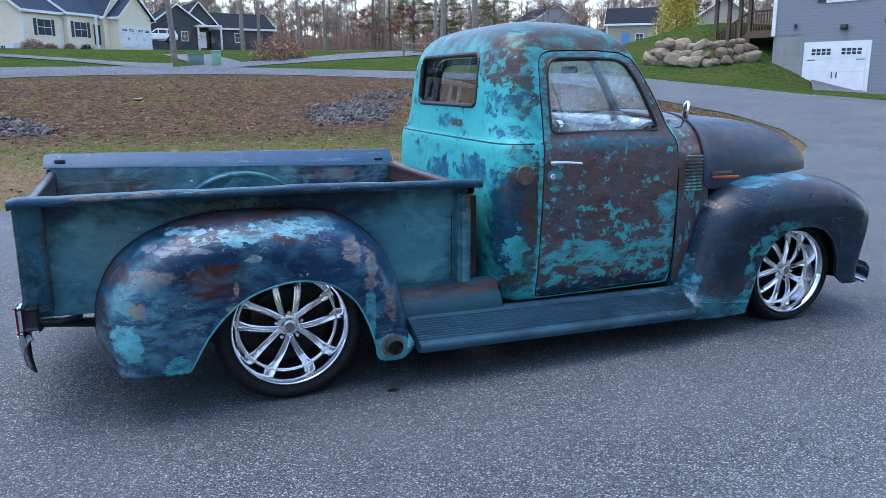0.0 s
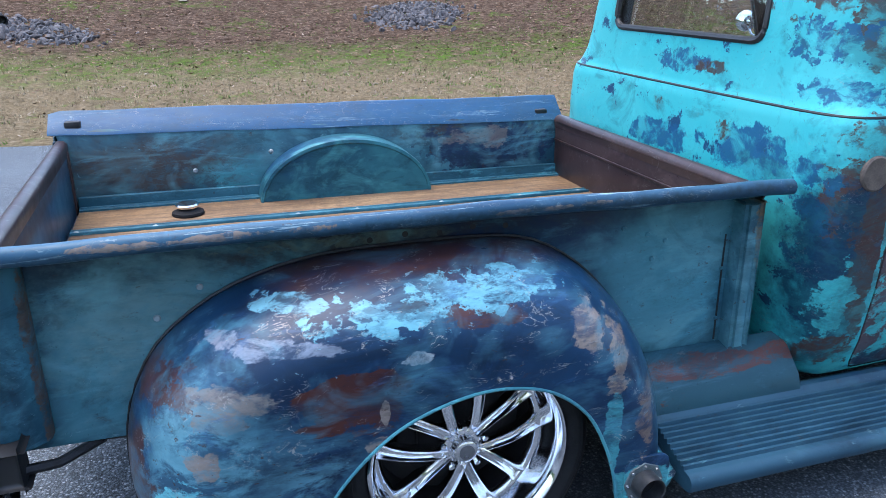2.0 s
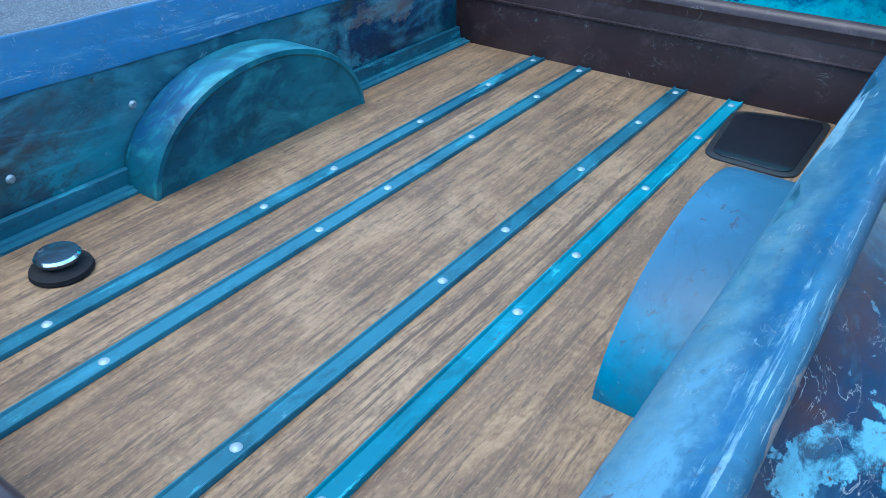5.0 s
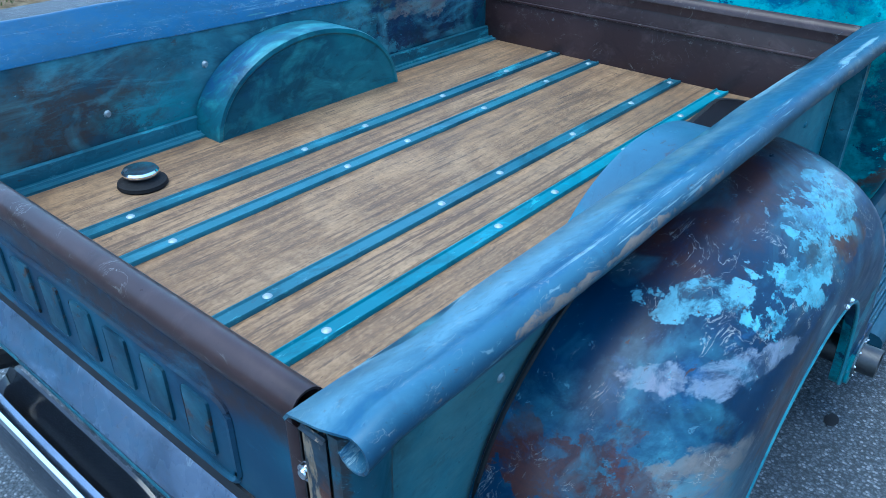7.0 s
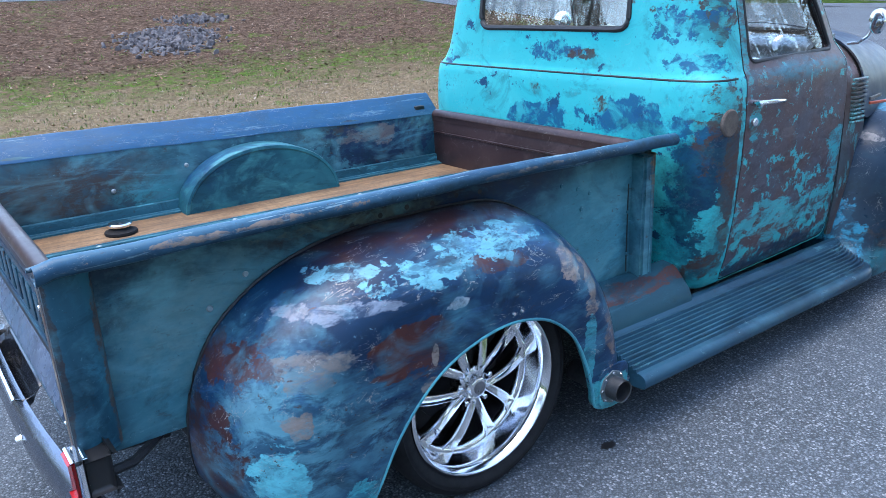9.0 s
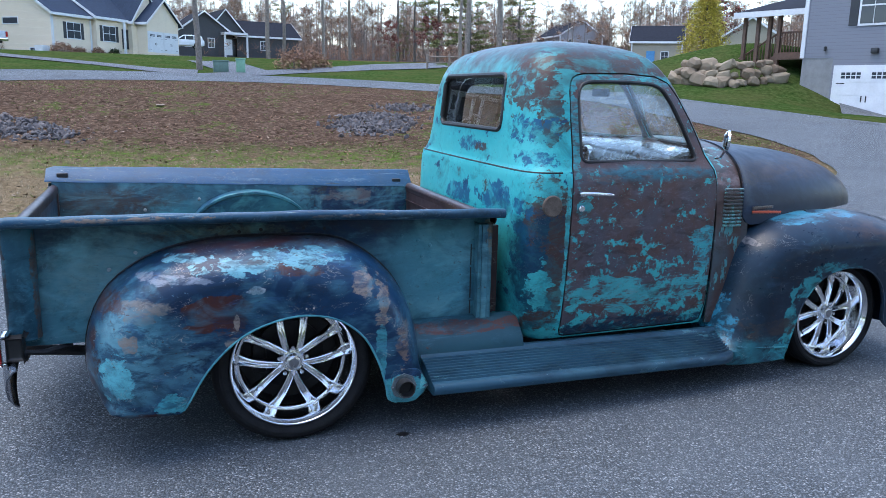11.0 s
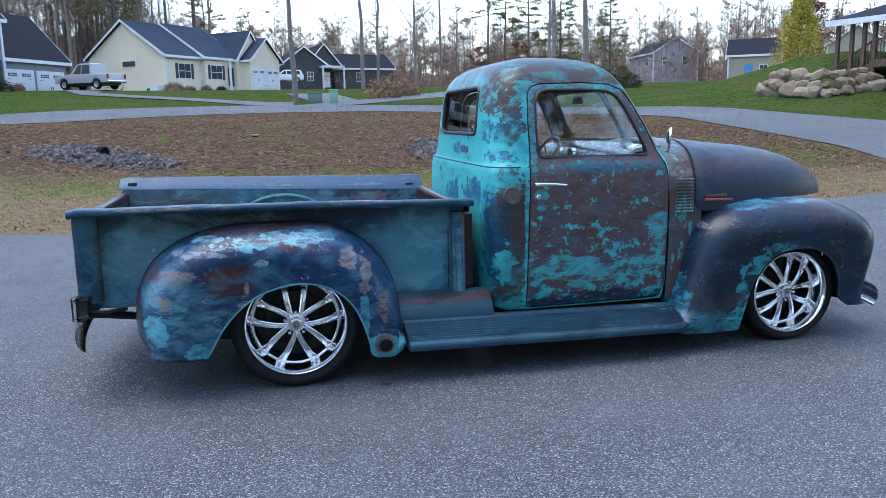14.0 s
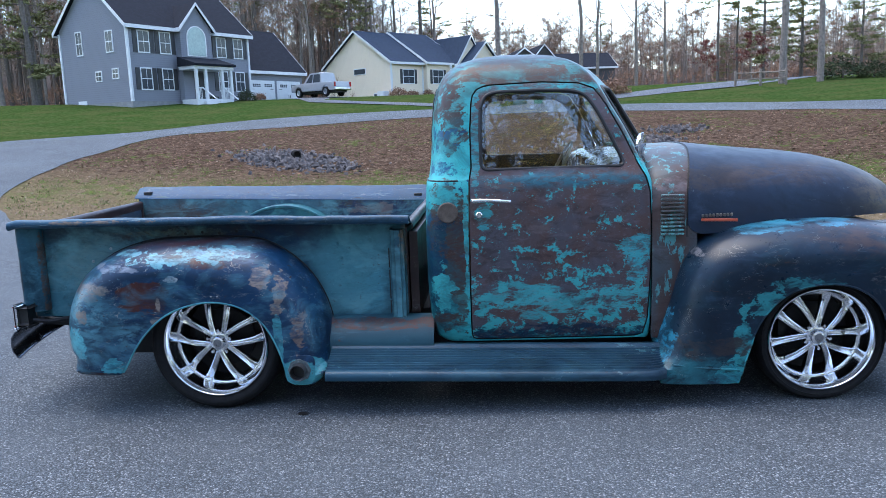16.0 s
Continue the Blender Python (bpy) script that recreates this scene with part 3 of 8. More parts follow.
def cab_ring(z, xr, xc, xs, wr, wf):
    k = min(1.0, wr / 0.7)
    up = min(1.0, max(0.0, (z - 1.09) / 0.12))
    cx, cy = (0.10 + 0.06 * up) * k, (0.15 + 0.11 * up) * k
    half = [(xr + 0.012 * (y / wr) ** 2, y) for y in np.linspace(0, wr - cy, 6)]
    x0, y0 = half[-1]
    for a in np.linspace(0, 90, 10)[1:]:
        s, c = math.sin(radians(a)) ** 0.85, math.cos(radians(a)) ** 0.85
        half.append((xr + cx + 0.012 - cx * c, y0 + cy * s))
    x1 = half[-1][0]
    for f in np.linspace(0, 1, 22)[1:]:
        x = x1 + f * (xs - 0.03 * k - x1)
        half.append((x, wr + (wf - wr) * f ** 1.6))
    for a in np.linspace(0, 90, 6)[1:]:
        half.append((xs - 0.03 * k + 0.03 * k * math.sin(radians(a)), wf - 0.045 * k * (1 - math.cos(radians(a)))))
    y2 = half[-1][1]
    for f in np.linspace(0, 1, 8)[1:]:
        half.append((xs + (xc - xs) * f ** 0.9, y2 * (1 - f)))
    ring = [(x, -y, z) for x, y in half] + [(x, y, z) for x, y in half[-2:0:-1]]
    return ring


def cab_shell():
    outer = [cab_ring(*r) for r in CAB]
    t = 0.022
    inner = [cab_ring(max(z, 0.300) if i == 0 else min(z, 1.738) - (t if z > 1.5 else 0) * min(1, (z - 1.45) / 0.2), xr + t, xc - t, xs - t, max(wr - t, 0.03), max(wf - t, 0.025)) for i, (z, xr, xc, xs, wr, wf) in enumerate(CAB)]
    bm, vs = grid(outer[::-1] + inner, True)
    n = len(CAB)
    bm.faces.new(vs[0])
    bm.faces.new(vs[2 * n - 1][::-1])
    bmesh.ops.recalc_face_normals(bm, faces=bm.faces)
    return bm


shell = cab_shell()
DOOR = [(1.312, 0.312), (1.291, 0.320), (1.283, 0.342), (1.283, 0.6), (1.287, 0.9), (1.292, 1.11), (1.302, 1.17), (1.300, 1.35), (1.308, 1.475), (1.316, 1.512), (1.334, 1.538), (1.362, 1.552), (1.40, 1.559), (1.65, 1.566), (1.83, 1.556), (1.905, 1.528), (1.960, 1.45), (2.045, 1.29), (2.108, 1.15), (2.135, 1.10),
        (2.155, 1.03), (2.163, 0.86), (2.160, 0.64), (2.145, 0.40), (2.125, 0.324), (2.09, 0.312)]
WINDOW = [(1.353, 1.158), (1.350, 1.347), (1.356, 1.46), (1.377, 1.505), (1.43, 1.521), (1.65, 1.523), (1.80, 1.516), (1.862, 1.494), (1.913, 1.42), (1.979, 1.285), (2.040, 1.155)]
WINDOW = rounded(WINDOW[-1:] + WINDOW[:-1], 0.035, 4)


def grown(pts, d):
    """An outline moved outwards by d."""
    c = np.mean(np.array(pts), 0)
    out = []
    n = len(pts)
    area = sum(pts[i][0] * pts[(i + 1) % n][1] - pts[(i + 1) % n][0] * pts[i][1] for i in range(n))
    for k in range(n):
        a, b = Vector(pts[k - 1]), Vector(pts[(k + 1) % n])
        e = (b - a).normalized()
        nrm = Vector((e.y, -e.x)) * (1 if area > 0 else -1)
        out.append(tuple(Vector(pts[k]) + nrm * d))
    return out


tree_of = BVHTree.FromBMesh(shell)


def on_side(x, z, side=-1, depth=0.0):
    """The point of the cab's side skin at (x, z)."""
    hit = tree_of.ray_cast(Vector((x, side * 2.0, z)), Vector((0, -side, 0)))[0]
    y = hit.y if hit else side * 0.7
    return Vector((x, y - side * depth, z))


REARWIN = rounded([(-0.435, 1.283), (0.435, 1.283), (0.425, 1.553), (-0.425, 1.553)], 0.06, 6)
SHIELD = rounded([(0.025, 1.215), (0.60, 1.215), (0.545, 1.535), (0.025, 1.545)], 0.05, 5)
cab = shell.copy()
for side in (-1, 1):
    cab = boolean(cab, prism(grown(DOOR, 0.0035), "y", side * 0.3, side * 1.3), "DIFFERENCE")
    cab = boolean(cab, prism([(side * y, z) for y, z in SHIELD], "x", 1.75, 2.6), "DIFFERENCE")
cab = boolean(cab, prism(REARWIN, "x", 0.8, 1.35), "DIFFERENCE")
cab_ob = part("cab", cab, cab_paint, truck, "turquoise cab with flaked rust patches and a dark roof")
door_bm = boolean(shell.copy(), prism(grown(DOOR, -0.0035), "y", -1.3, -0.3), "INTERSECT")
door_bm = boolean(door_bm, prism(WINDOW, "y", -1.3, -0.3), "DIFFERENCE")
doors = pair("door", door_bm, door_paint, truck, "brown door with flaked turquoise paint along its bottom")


# faces turned inwards get a dark brown instead of the outer paint
cab_inside_dark = plain("cab_inside_dark", (0.035, 0.030, 0.028), 0.8, 0, 0.2, 14, 0.2)
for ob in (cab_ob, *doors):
    ob.data.materials.append(cab_inside_dark)
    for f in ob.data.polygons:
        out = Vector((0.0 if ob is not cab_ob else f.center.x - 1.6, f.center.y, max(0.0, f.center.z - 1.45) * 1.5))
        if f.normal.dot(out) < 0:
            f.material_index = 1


def seal(points, r, parent, name="window_seal", mat=None):
    return part(name, tube(list(points) + [points[0], points[1]], r, 8, caps=False), mat or seal_black, parent)


def pane(points, parent, name="window_glass"):
    bm = bmesh.new()
    f = bm.faces.new([bm.verts.new(p) for p in points])
    bmesh.ops.solidify(bm, geom=[f], thickness=0.004)
    ob = part(name, bm, clear_glass, parent, "clear glass", smooth=False)
    ob.visible_shadow = False
    return ob


def on_plane(points):
    """Points of a nearly flat outline laid exactly into their common plane."""
    p = np.array([tuple(q) for q in points])
    c = p.mean(0)
    n = np.linalg.svd(p - c)[2][2]
    return [Vector(q - n * np.dot(q - c, n)) for q in p]


for side, door in zip((-1, 1), doors):
    rim_pts = [on_side(x, z, side, 0.004) for x, z in grown(WINDOW, 0.003)]
    seal(rim_pts, 0.009, door)
    pane(on_plane([on_side(x, z, side, 0.012) for x, z in grown(WINDOW, 0.006)]), door)
    y = side * 0.868
    hb = tube([(1.305, y + 0.004 * -side, 1.016), (1.33, y, 1.018), (1.40, y, 1.016), (1.47, y, 1.010), (1.485, y - side * 0.01, 1.008)], 0.0105, 10, taper=0.7)
    hb = join(hb, tube([(1.325, y, 1.017), (1.325, side * 0.82, 1.017)], 0.013, 10))
    part("door_handle", hb, chrome, door, "chrome lever handle")
    lock = lathe([(0, 0.0), (0, 0.012), (0.004, 0.016), (0.03, 0.018)], "y", 16, (1.335, -0.845, 0.945))
    part("door_lock", mirrored(lock) if side > 0 else lock, chrome, door, "round chrome lock")
rear_pts = []
for y, z in REARWIN:
    h = tree_of.ray_cast(Vector((0.5, y, z)), Vector((1, 0, 0)))[0]
    rear_pts.append(Vector((h.x + 0.004, y, z)))
seal(rear_pts, 0.013, truck, "rear_window_seal")
pane(on_plane([p + Vector((0.008, 0, 0)) for p in rear_pts]), truck, "rear_window")
for side in (-1, 1):
    pts = []
    for y, z in SHIELD:
        h = tree_of.ray_cast(Vector((3.0, side * y, z)), Vector((-1, 0, 0)))[0]
        pts.append(Vector((h.x - 0.004, side * y, z)))
    seal(pts, 0.012, truck, "windscreen_seal")
    pane(on_plane([p - Vector((0.008, 0, 0)) for p in pts]), truck, "windscreen")
# belt seam round the back of the cab
ring = [Vector(p) for p in cab_ring(*[float(np.interp(1.110, [r[0] for r in CAB], [r[i] for r in CAB])) for i in range(6)])]
order = [p for p in ring if p.x < 1.276 and p.y <= 0][::-1] + [p for p in ring[::-1] if p.x < 1.276 and p.y > 0]
part("belt_seam", tube(order, 0.0045, 6), seal_black, truck)
part("fuel_door", lathe([(0, 0.0), (0.0, 0.045), (0.004, 0.05), (0.02, 0.05)], "y", 28, (1.185, -0.838, 0.96)), plain("worn_brown", (0.10, 0.075, 0.06), 0.6, 0, 0.3, 30), truck, "round brown fuel filler cover")

# cabin
floor_bm = box(1.12, 2.17, -0.72, 0.72, 0.325, 0.345)
part("cab_floor", floor_bm, dark_steel, truck)
seat_bm = box(1.22, 1.70, -0.66, 0.66, 0.52, 0.70, 0.05, seg=3)
part("bench_seat", seat_bm, seat_cloth, truck, "brown bench seat")
part("seat_back", box(-0.07, 0.07, -0.66, 0.66, 0, 0.42, 0.05, None, pose(1.24, 0, 0.68, 0, -12, 0), 3), seat_cloth, truck, "brown seat back")
dash_rows = []
for y in np.linspace(-0.69, 0.69, 15):
    k = 0.05 * (y / 0.69) ** 2
    dash_rows.append([(2.10 - k, y, 0.86), (2.00 - k, y, 0.90), (1.945 - k, y, 1.02), (1.950 - k, y, 1.13), (1.975 - k, y, 1.165), (2.03 - k, y, 1.188), (2.12 - 1.3 * k, y, 1.200), (2.22 - 1.6 * k, y, 1.205)])
part("dashboard", thicken(grid(dash_rows)[0], 0.02), dash_grey, truck, "grey painted dashboard")
part("dash_trim", box(1.925, 1.950, -0.52, -0.02, 1.06, 1.115, 0.006), chrome, truck, "ribbed chrome radio grille")
for y in (0.18, 0.40):
    part("gauge", lathe([(0, 0), (0, 0.05), (-0.012, 0.058), (0.02, 0.06)], "x", 24, (1.940, y, 1.105)), chrome, truck)
wheel_pts = [Vector((1.80, 0.36, 1.06)) + 0.20 * (math.cos(a) * Vector((0, 1, 0)) + math.sin(a) * Vector((0.45, 0, 0.89))) for a in np.linspace(0, 2 * math.pi, 33)]
sw = tube(wheel_pts, 0.011, 8, caps=False)
sw = tube([wheel_pts[4], (1.83, 0.36, 1.04), wheel_pts[12]], 0.007, 6, sw)
sw = tube([wheel_pts[24], (1.83, 0.36, 1.04), (2.0, 0.36, 0.86)], 0.014, 6, sw)
part("steering_wheel", sw, plain("ivory_plastic", (0.42, 0.36, 0.27), 0.4), truck, "ivory steering wheel")
part("mirror_inside", box(1.90, 1.92, -0.085, 0.085, 1.455, 1.500, 0.008), seal_black, truck)


# hood and cowl: (x, foot z, half width, top z)
NOSE = [(2.166, 0.80, 0.764, 1.205), (2.20, 0.80, 0.768, 1.238), (2.328, 0.80, 0.757, 1.243), (2.345, 0.815, 0.757, 1.243), (2.45, 0.813, 0.737, 1.232), (2.6, 0.815, 0.705, 1.217), (2.8, 0.838, 0.655, 1.200), (3.0, 0.850, 0.600, 1.180), (3.15, 0.852, 0.550, 1.156),
        (3.3, 0.852, 0.485, 1.116), (3.4, 0.850, 0.430, 1.076), (3.48, 0.848, 0.365, 1.025), (3.53, 0.845, 0.29, 0.965), (3.562, 0.84, 0.19, 0.90)]


def nose_row(x, zl, w, zt, foot=None):
    e = 3.0 - 0.55 * min(1.0, max(0.0, (x - 2.2) / 1.2))
    zt -= 0.014
    half = []
    for a in np.linspace(0, 90, 15):
        c, s = math.cos(radians(a)), math.sin(radians(a))
        half.append((w * c ** (2 / e), zl + (zt - zl) * s ** (2 / e)))
    bow = 0.11 * min(1.0, max(0.0, (2.80 - x) / 0.45)) * min(1.0, max(0.0, (x - 2.166) / 0.10))
    pts = [(x + bow * (1 - (y / w) ** 2), -y, z) for y, z in half] + [(x + bow * (1 - (y / w) ** 2), y, z) for y, z in half[-2::-1]]
    if foot is not None:
        pts = [(x, -w + 0.02, foot), (x, -w, (foot + zl) / 2)] + pts + [(x, w, (foot + zl) / 2), (x, w - 0.02, foot)]
    return pts


def nose_at(x):
    xs = [r[0] for r in NOSE]
    return tuple(float(np.interp(x, xs, [r[i] for r in NOSE])) for i in (1, 2, 3))


part("cowl", thicken(grid([nose_row(*r, foot=0.30) for r in NOSE[:2]] + [nose_row(x, *nose_at(x), foot=0.30) for x in (2.26, 2.328, 2.38)])[0], 0.012), cowl_paint, truck, "brown cowl panel with flaked turquoise paint")
hood_rows = []
for x in [2.334, 2.345, 2.36, 2.40, 2.5, 2.6, 2.7, 2.8, 2.9, 3.0, 3.08, 3.15, 3.22, 3.3, 3.36, 3.42, 3.48, 3.52, 3.545, 3.562]:
    zl, w, zt = nose_at(x)
    lift = 0.004
    zl += 0.05 * max(0, (2.39 - x) / 0.055) ** 2
    hood_rows.append(nose_row(x, zl, w + lift, zt + lift))
part("hood", thicken(grid(hood_rows)[0], 0.008), hood_paint, truck, "dark blue hood with brown worn nose")
part("hood_gap", thicken(grid([[Vector(p) * 1.0 + Vector((dx, 0, 0.002)) for p in nose_row(2.331, *nose_at(2.331), foot=0.8)] for dx in (-0.004, 0.003)])[0], 0.003), seal_black, truck)
for side in (-1, 1):
    bm = None
    for k in range(11):
        z = 0.815 + 0.0185 * k
        bm = box(2.205, 2.312, side * 0.770 - 0.012, side * 0.770 + 0.012, z, z + 0.011, 0.004, bm)
    part("side_louvres", bm, louvre_paint, truck, "row of pressed side louvres")
    bars = None
    for k in range(9):
        x = 2.40 + 0.0175 * k
        y = side * (0.755 - 0.16 * (x - 2.40))
        bars = box(x, x + 0.0115, y - 0.005, y + 0.005, 0.895, 0.910, 0.002, bars)
    badge = part("badge", bars, letter_metal, truck, "raised metal nameplate bars")
    part("badge_bar", box(0, 0.165, -0.005, 0.005, 0, 0.013, 0.002, None, pose(2.397, side * 0.757, 0.876, 0, 0.5, -9.2 * side * -1)), red_enamel, badge, "red enamel strip")


# fenders: an outer silhouette and an arch, with a rounded crown between them
def fender(outer, arch, y_in, y_out, depth, n=64, inner_row=None, lip=0.02):
    a, b = resample(outer, n), resample(arch, n)
    rows = []
    if inner_row is not None:
        rows.append([(p[0], -inner_row, p[1] - 0.05) for p in a])
    for th in np.linspace(0, 90, 13):
        row = []
        for k, (p, q) in enumerate(zip(a, b)):
            gap = np.linalg.norm(q - p)
            d = min(depth, 0.62 * gap) * (1 - math.cos(radians(th)))
            r = p + (q - p) * d / gap
            foot = min(1.0, max(0.0, (0.27 - p[1]) / 0.06))
            yi = y_in + (y_out - 0.03 - y_in) * foot * foot * (3 - 2 * foot)
            row.append((r[0], -(yi + (y_out - yi) * math.sin(radians(th))), r[1]))
        rows.append(row)
    for f in np.linspace(0, 1, 7)[1:]:
        row = []
        for p, q in zip(a, b):
            gap = np.linalg.norm(q - p)
            d = min(depth, 0.62 * gap)
            s = p + (q - p) * d / gap
            r = s + (q - s) * f
            row.append((r[0], -(y_out - 0.012 * f * f), r[1]))
        rows.append(row)
    rows.append([(x, y + lip * 0.35, z + 0) for x, y, z in rows[-1]])
    cen = np.mean(b, 0)
    last = []
    for x, y, z in rows[-1]:
        d = np.array([x, z]) - cen
        d = d / max(np.linalg.norm(d), 1e-6)
        last.append((x + d[0] * 0.008, y + lip, z + d[1] * 0.008))
    rows.append(last)
    bm, _ = grid(rows)
    bmesh.ops.recalc_face_normals(bm, faces=bm.faces)
    bmesh.ops.solidify(bm, geom=bm.faces[:], thickness=0.004)
    return bm


REAR_OUT = [(-0.468, 0.2065), (-0.53, 0.203), (-0.62, 0.206), (-0.715, 0.222), (-0.79, 0.285), (-0.805, 0.40), (-0.783, 0.535), (-0.715, 0.665), (-0.608, 0.755), (-0.485, 0.812), (-0.336, 0.845), (-0.16, 0.853), (0.093, 0.848), (0.233, 0.825), (0.355, 0.757), (0.46, 0.655), (0.53, 0.53), (0.565, 0.40), (0.576, 0.28), (0.562, 0.195), (0.512, 0.150)]
REAR_ARCH = [(-0.447, 0.222), (-0.43, 0.245), (-0.362, 0.358), (-0.282, 0.448), (-0.19, 0.515), (-0.07, 0.557), (0.05, 0.567), (0.175, 0.535), (0.275, 0.455), (0.335, 0.345), (0.37, 0.23), (0.380, 0.172), (0.42, 0.150)]
FRONT_OUT = [(2.18, 0.125), (2.168, 0.2), (2.195, 0.33), (2.238, 0.47), (2.285, 0.64), (2.36, 0.757), (2.526, 0.833), (2.78, 0.862), (3.05, 0.864), (3.25, 0.843), (3.41, 0.79), (3.50, 0.72), (3.528, 0.64), (3.51, 0.50), (3.465, 0.29), (3.42, 0.222)]
FRONT_ARCH = [(2.535, 0.125), (2.55, 0.17), (2.575, 0.255), (2.63, 0.415), (2.74, 0.540), (2.888, 0.590), (3.04, 0.577), (3.15, 0.505), (3.20, 0.40), (3.215, 0.28), (3.28, 0.222)]
rear_f = pair("rear_fender", fender(REAR_OUT, REAR_ARCH, 0.655, 0.955, 0.20), rfender_paint, truck, "rounded rear fender in blue with cyan, tan and rust wear")
front_f = pair("front_fender", fender(FRONT_OUT, FRONT_ARCH, 0.66, 0.945, 0.17, inner_row=0.42), ffender_paint, truck, "dark blue front fender with turquoise edges")
for side, f in zip((-1, 1), front_f):
    part("fender_seam", tube([(2.19, side * 0.85, 0.225), (2.24, side * 0.93, 0.215), (2.40, side * 0.948, 0.203), (2.53, side * 0.946, 0.195)], 0.005, 6), ffender_paint, f)
for side, f in zip((-1, 1), rear_f):
    part("fender_bead", tube([(p[0], side * 0.662, p[1] + 0.003) for p in resample(REAR_OUT[2:-3], 40)], 0.0045, 6), seal_black, f)
    for k in range(2):
        part("bolt", lathe([(-0.004, 0), (-0.004, 0.004), (0.002, 0.006)], "y", 8, (0.035 + 0.03 * k, side * 0.952, 0.60)), chrome, f)
lip_paint = patina("lip_paint", (0.05, 0.20, 0.25), (0.08, 0.30, 0.34), (0.05, 0.03, 0.025), flake_at=0.62, scale=10.0, rough=0.36)
for side, f, g in zip((-1, 1), rear_f, front_f):
    part("arch_lip", tube([(p[0], side * 0.9425, p[1]) for p in resample(REAR_ARCH, 60)], 0.0048, 8), lip_paint, f, "pale turquoise rolled arch lip")
    part("arch_lip", tube([(p[0], side * 0.9325, p[1]) for p in resample(FRONT_ARCH, 60)], 0.0048, 8), ffender_paint, g, "rolled arch lip")
sooty_steel = plain("sooty_steel", (0.07, 0.072, 0.076), 0.42, 0.7, 0.25)
flange_steel = plain("flange_steel", (0.12, 0.15, 0.16), 0.5, 0.4, 0.25, 30)
for side in (-1, 1):
    plate = prism(rounded([(0.390, 0.155), (0.515, 0.150), (0.525, 0.30), (0.39, 0.30)], 0.04), "y", side * 0.948, side * 0.958, 0.003)
    plate = boolean(plate, lathe([(-0.2, 0.0), (-0.2, 0.039), (0.2, 0.039), (0.2, 0.0)], "y", 32, (0.445, side * 0.95, 0.226)), "DIFFERENCE")
    pl = part("exhaust_plate", plate, rfender_paint, truck, "turquoise plate round the exhaust tip")
    tip = lathe([(-0.050, 0.034), (-0.052, 0.037), (-0.046, 0.038), (0.16, 0.038), (0.16, 0.034), (-0.050, 0.034)], "y", 32, (0.445, -0.955, 0.226))
    tip = mirrored(tip) if side > 0 else tip
    part("exhaust_pipe", tip, sooty_steel, pl, "side exhaust tip of dark steel")
    part("exhaust_bore", lathe([(0.0, 0.0), (0.0, 0.0345)], "y", 24, (0.445, side * 0.9625, 0.226)), seal_black, pl)
    flange = lathe([(0.0, 0.039), (-0.004, 0.039), (-0.004, 0.057), (0.0, 0.058)], "y", 8, (0.445, -0.958, 0.226))
    part("exhaust_flange", mirrored(flange) if side > 0 else flange, flange_steel, pl, "eight-sided grey steel flange", smooth=False)
    for k in range(8):
        a = 2 * math.pi * k / 8
        part("bolt", lathe([(-0.008, 0), (-0.008, 0.003), (0.0, 0.005)], "y", 8, (0.445 + 0.049 * math.cos(a), side * 0.958, 0.226 + 0.049 * math.sin(a))), chrome, pl)


# running boards with pressed ribs
def running_board():
    rows = []
    ys, zs = [], []
    prof = [(-0.72, 0.055), (-0.765, 0.082), (-0.785, 0.080), (-0.797, 0.066), (-0.804, 0.062)]
    for k in range(9):
        y = -0.808 - 0.0165 * k
        s = 0.061 - 0.0066 * k
        prof += [(y, s), (y - 0.002, s + 0.006), (y - 0.008, s + 0.005), (y - 0.0105, s - 0.006)]
    prof += [(-0.962, 0.002), (-0.978, -0.002), (-0.988, -0.014), (-0.990, -0.03), (-0.985, -0.045), (-0.97, -0.05), (-0.74, -0.05)]
    for x in [0.575, 0.60, 0.8, 1.0, 1.2, 1.4, 1.6, 1.8, 1.95, 2.05, 2.10, 2.14, 2.17, 2.19, 2.203]:
        z0 = 0.222 - 0.020 * (x - 0.55) / 1.6
        sh = 1.0 - 0.18 * max(0, (x - 2.08) / 0.123) ** 2.2
        rows.append([(x, -0.72 + (y + 0.72) * (sh if y < -0.80 else 1), z0 + z) for y, z in prof])
    bm, vs = grid(rows, True)
    bm.faces.new(vs[0]), bm.faces.new(vs[-1][::-1])
    bmesh.ops.recalc_face_normals(bm, faces=bm.faces)
    return bm


pair("running_board", running_board(), board_paint, truck, "ribbed dark blue steel running board")
pair("step_apron", thicken(grid([[(x, -0.655, 0.425), (x, -0.70, 0.415), (x, -0.775, 0.335), (x, -0.79, 0.30), (x, -0.79, 0.21)] for x in (0.50, 0.8, 1.0, 1.09)])[0], 0.006), apron_paint, truck, "blue apron panel below the bed")
part("chassis", box(-0.70, 3.3, -0.42, 0.42, 0.16, 0.40, 0.02), dark_steel, truck, "dark frame under the body")
part("underfloor", box(-1.0, 0.95, -0.63, 0.63, 0.56, 0.59), dark_steel, truck)
part("inner_wing", box(2.2, 3.4, -0.55, 0.55, 0.25, 0.80, 0.02), dark_steel, truck)


# wheels, built round the axle at the origin, facing -y
disc_steel = plain("disc_steel", (0.018, 0.018, 0.02), 0.5, 0.6, 0.2)
cap_grey = plain("cap_grey", (0.30, 0.31, 0.33), 0.3, 0.9)


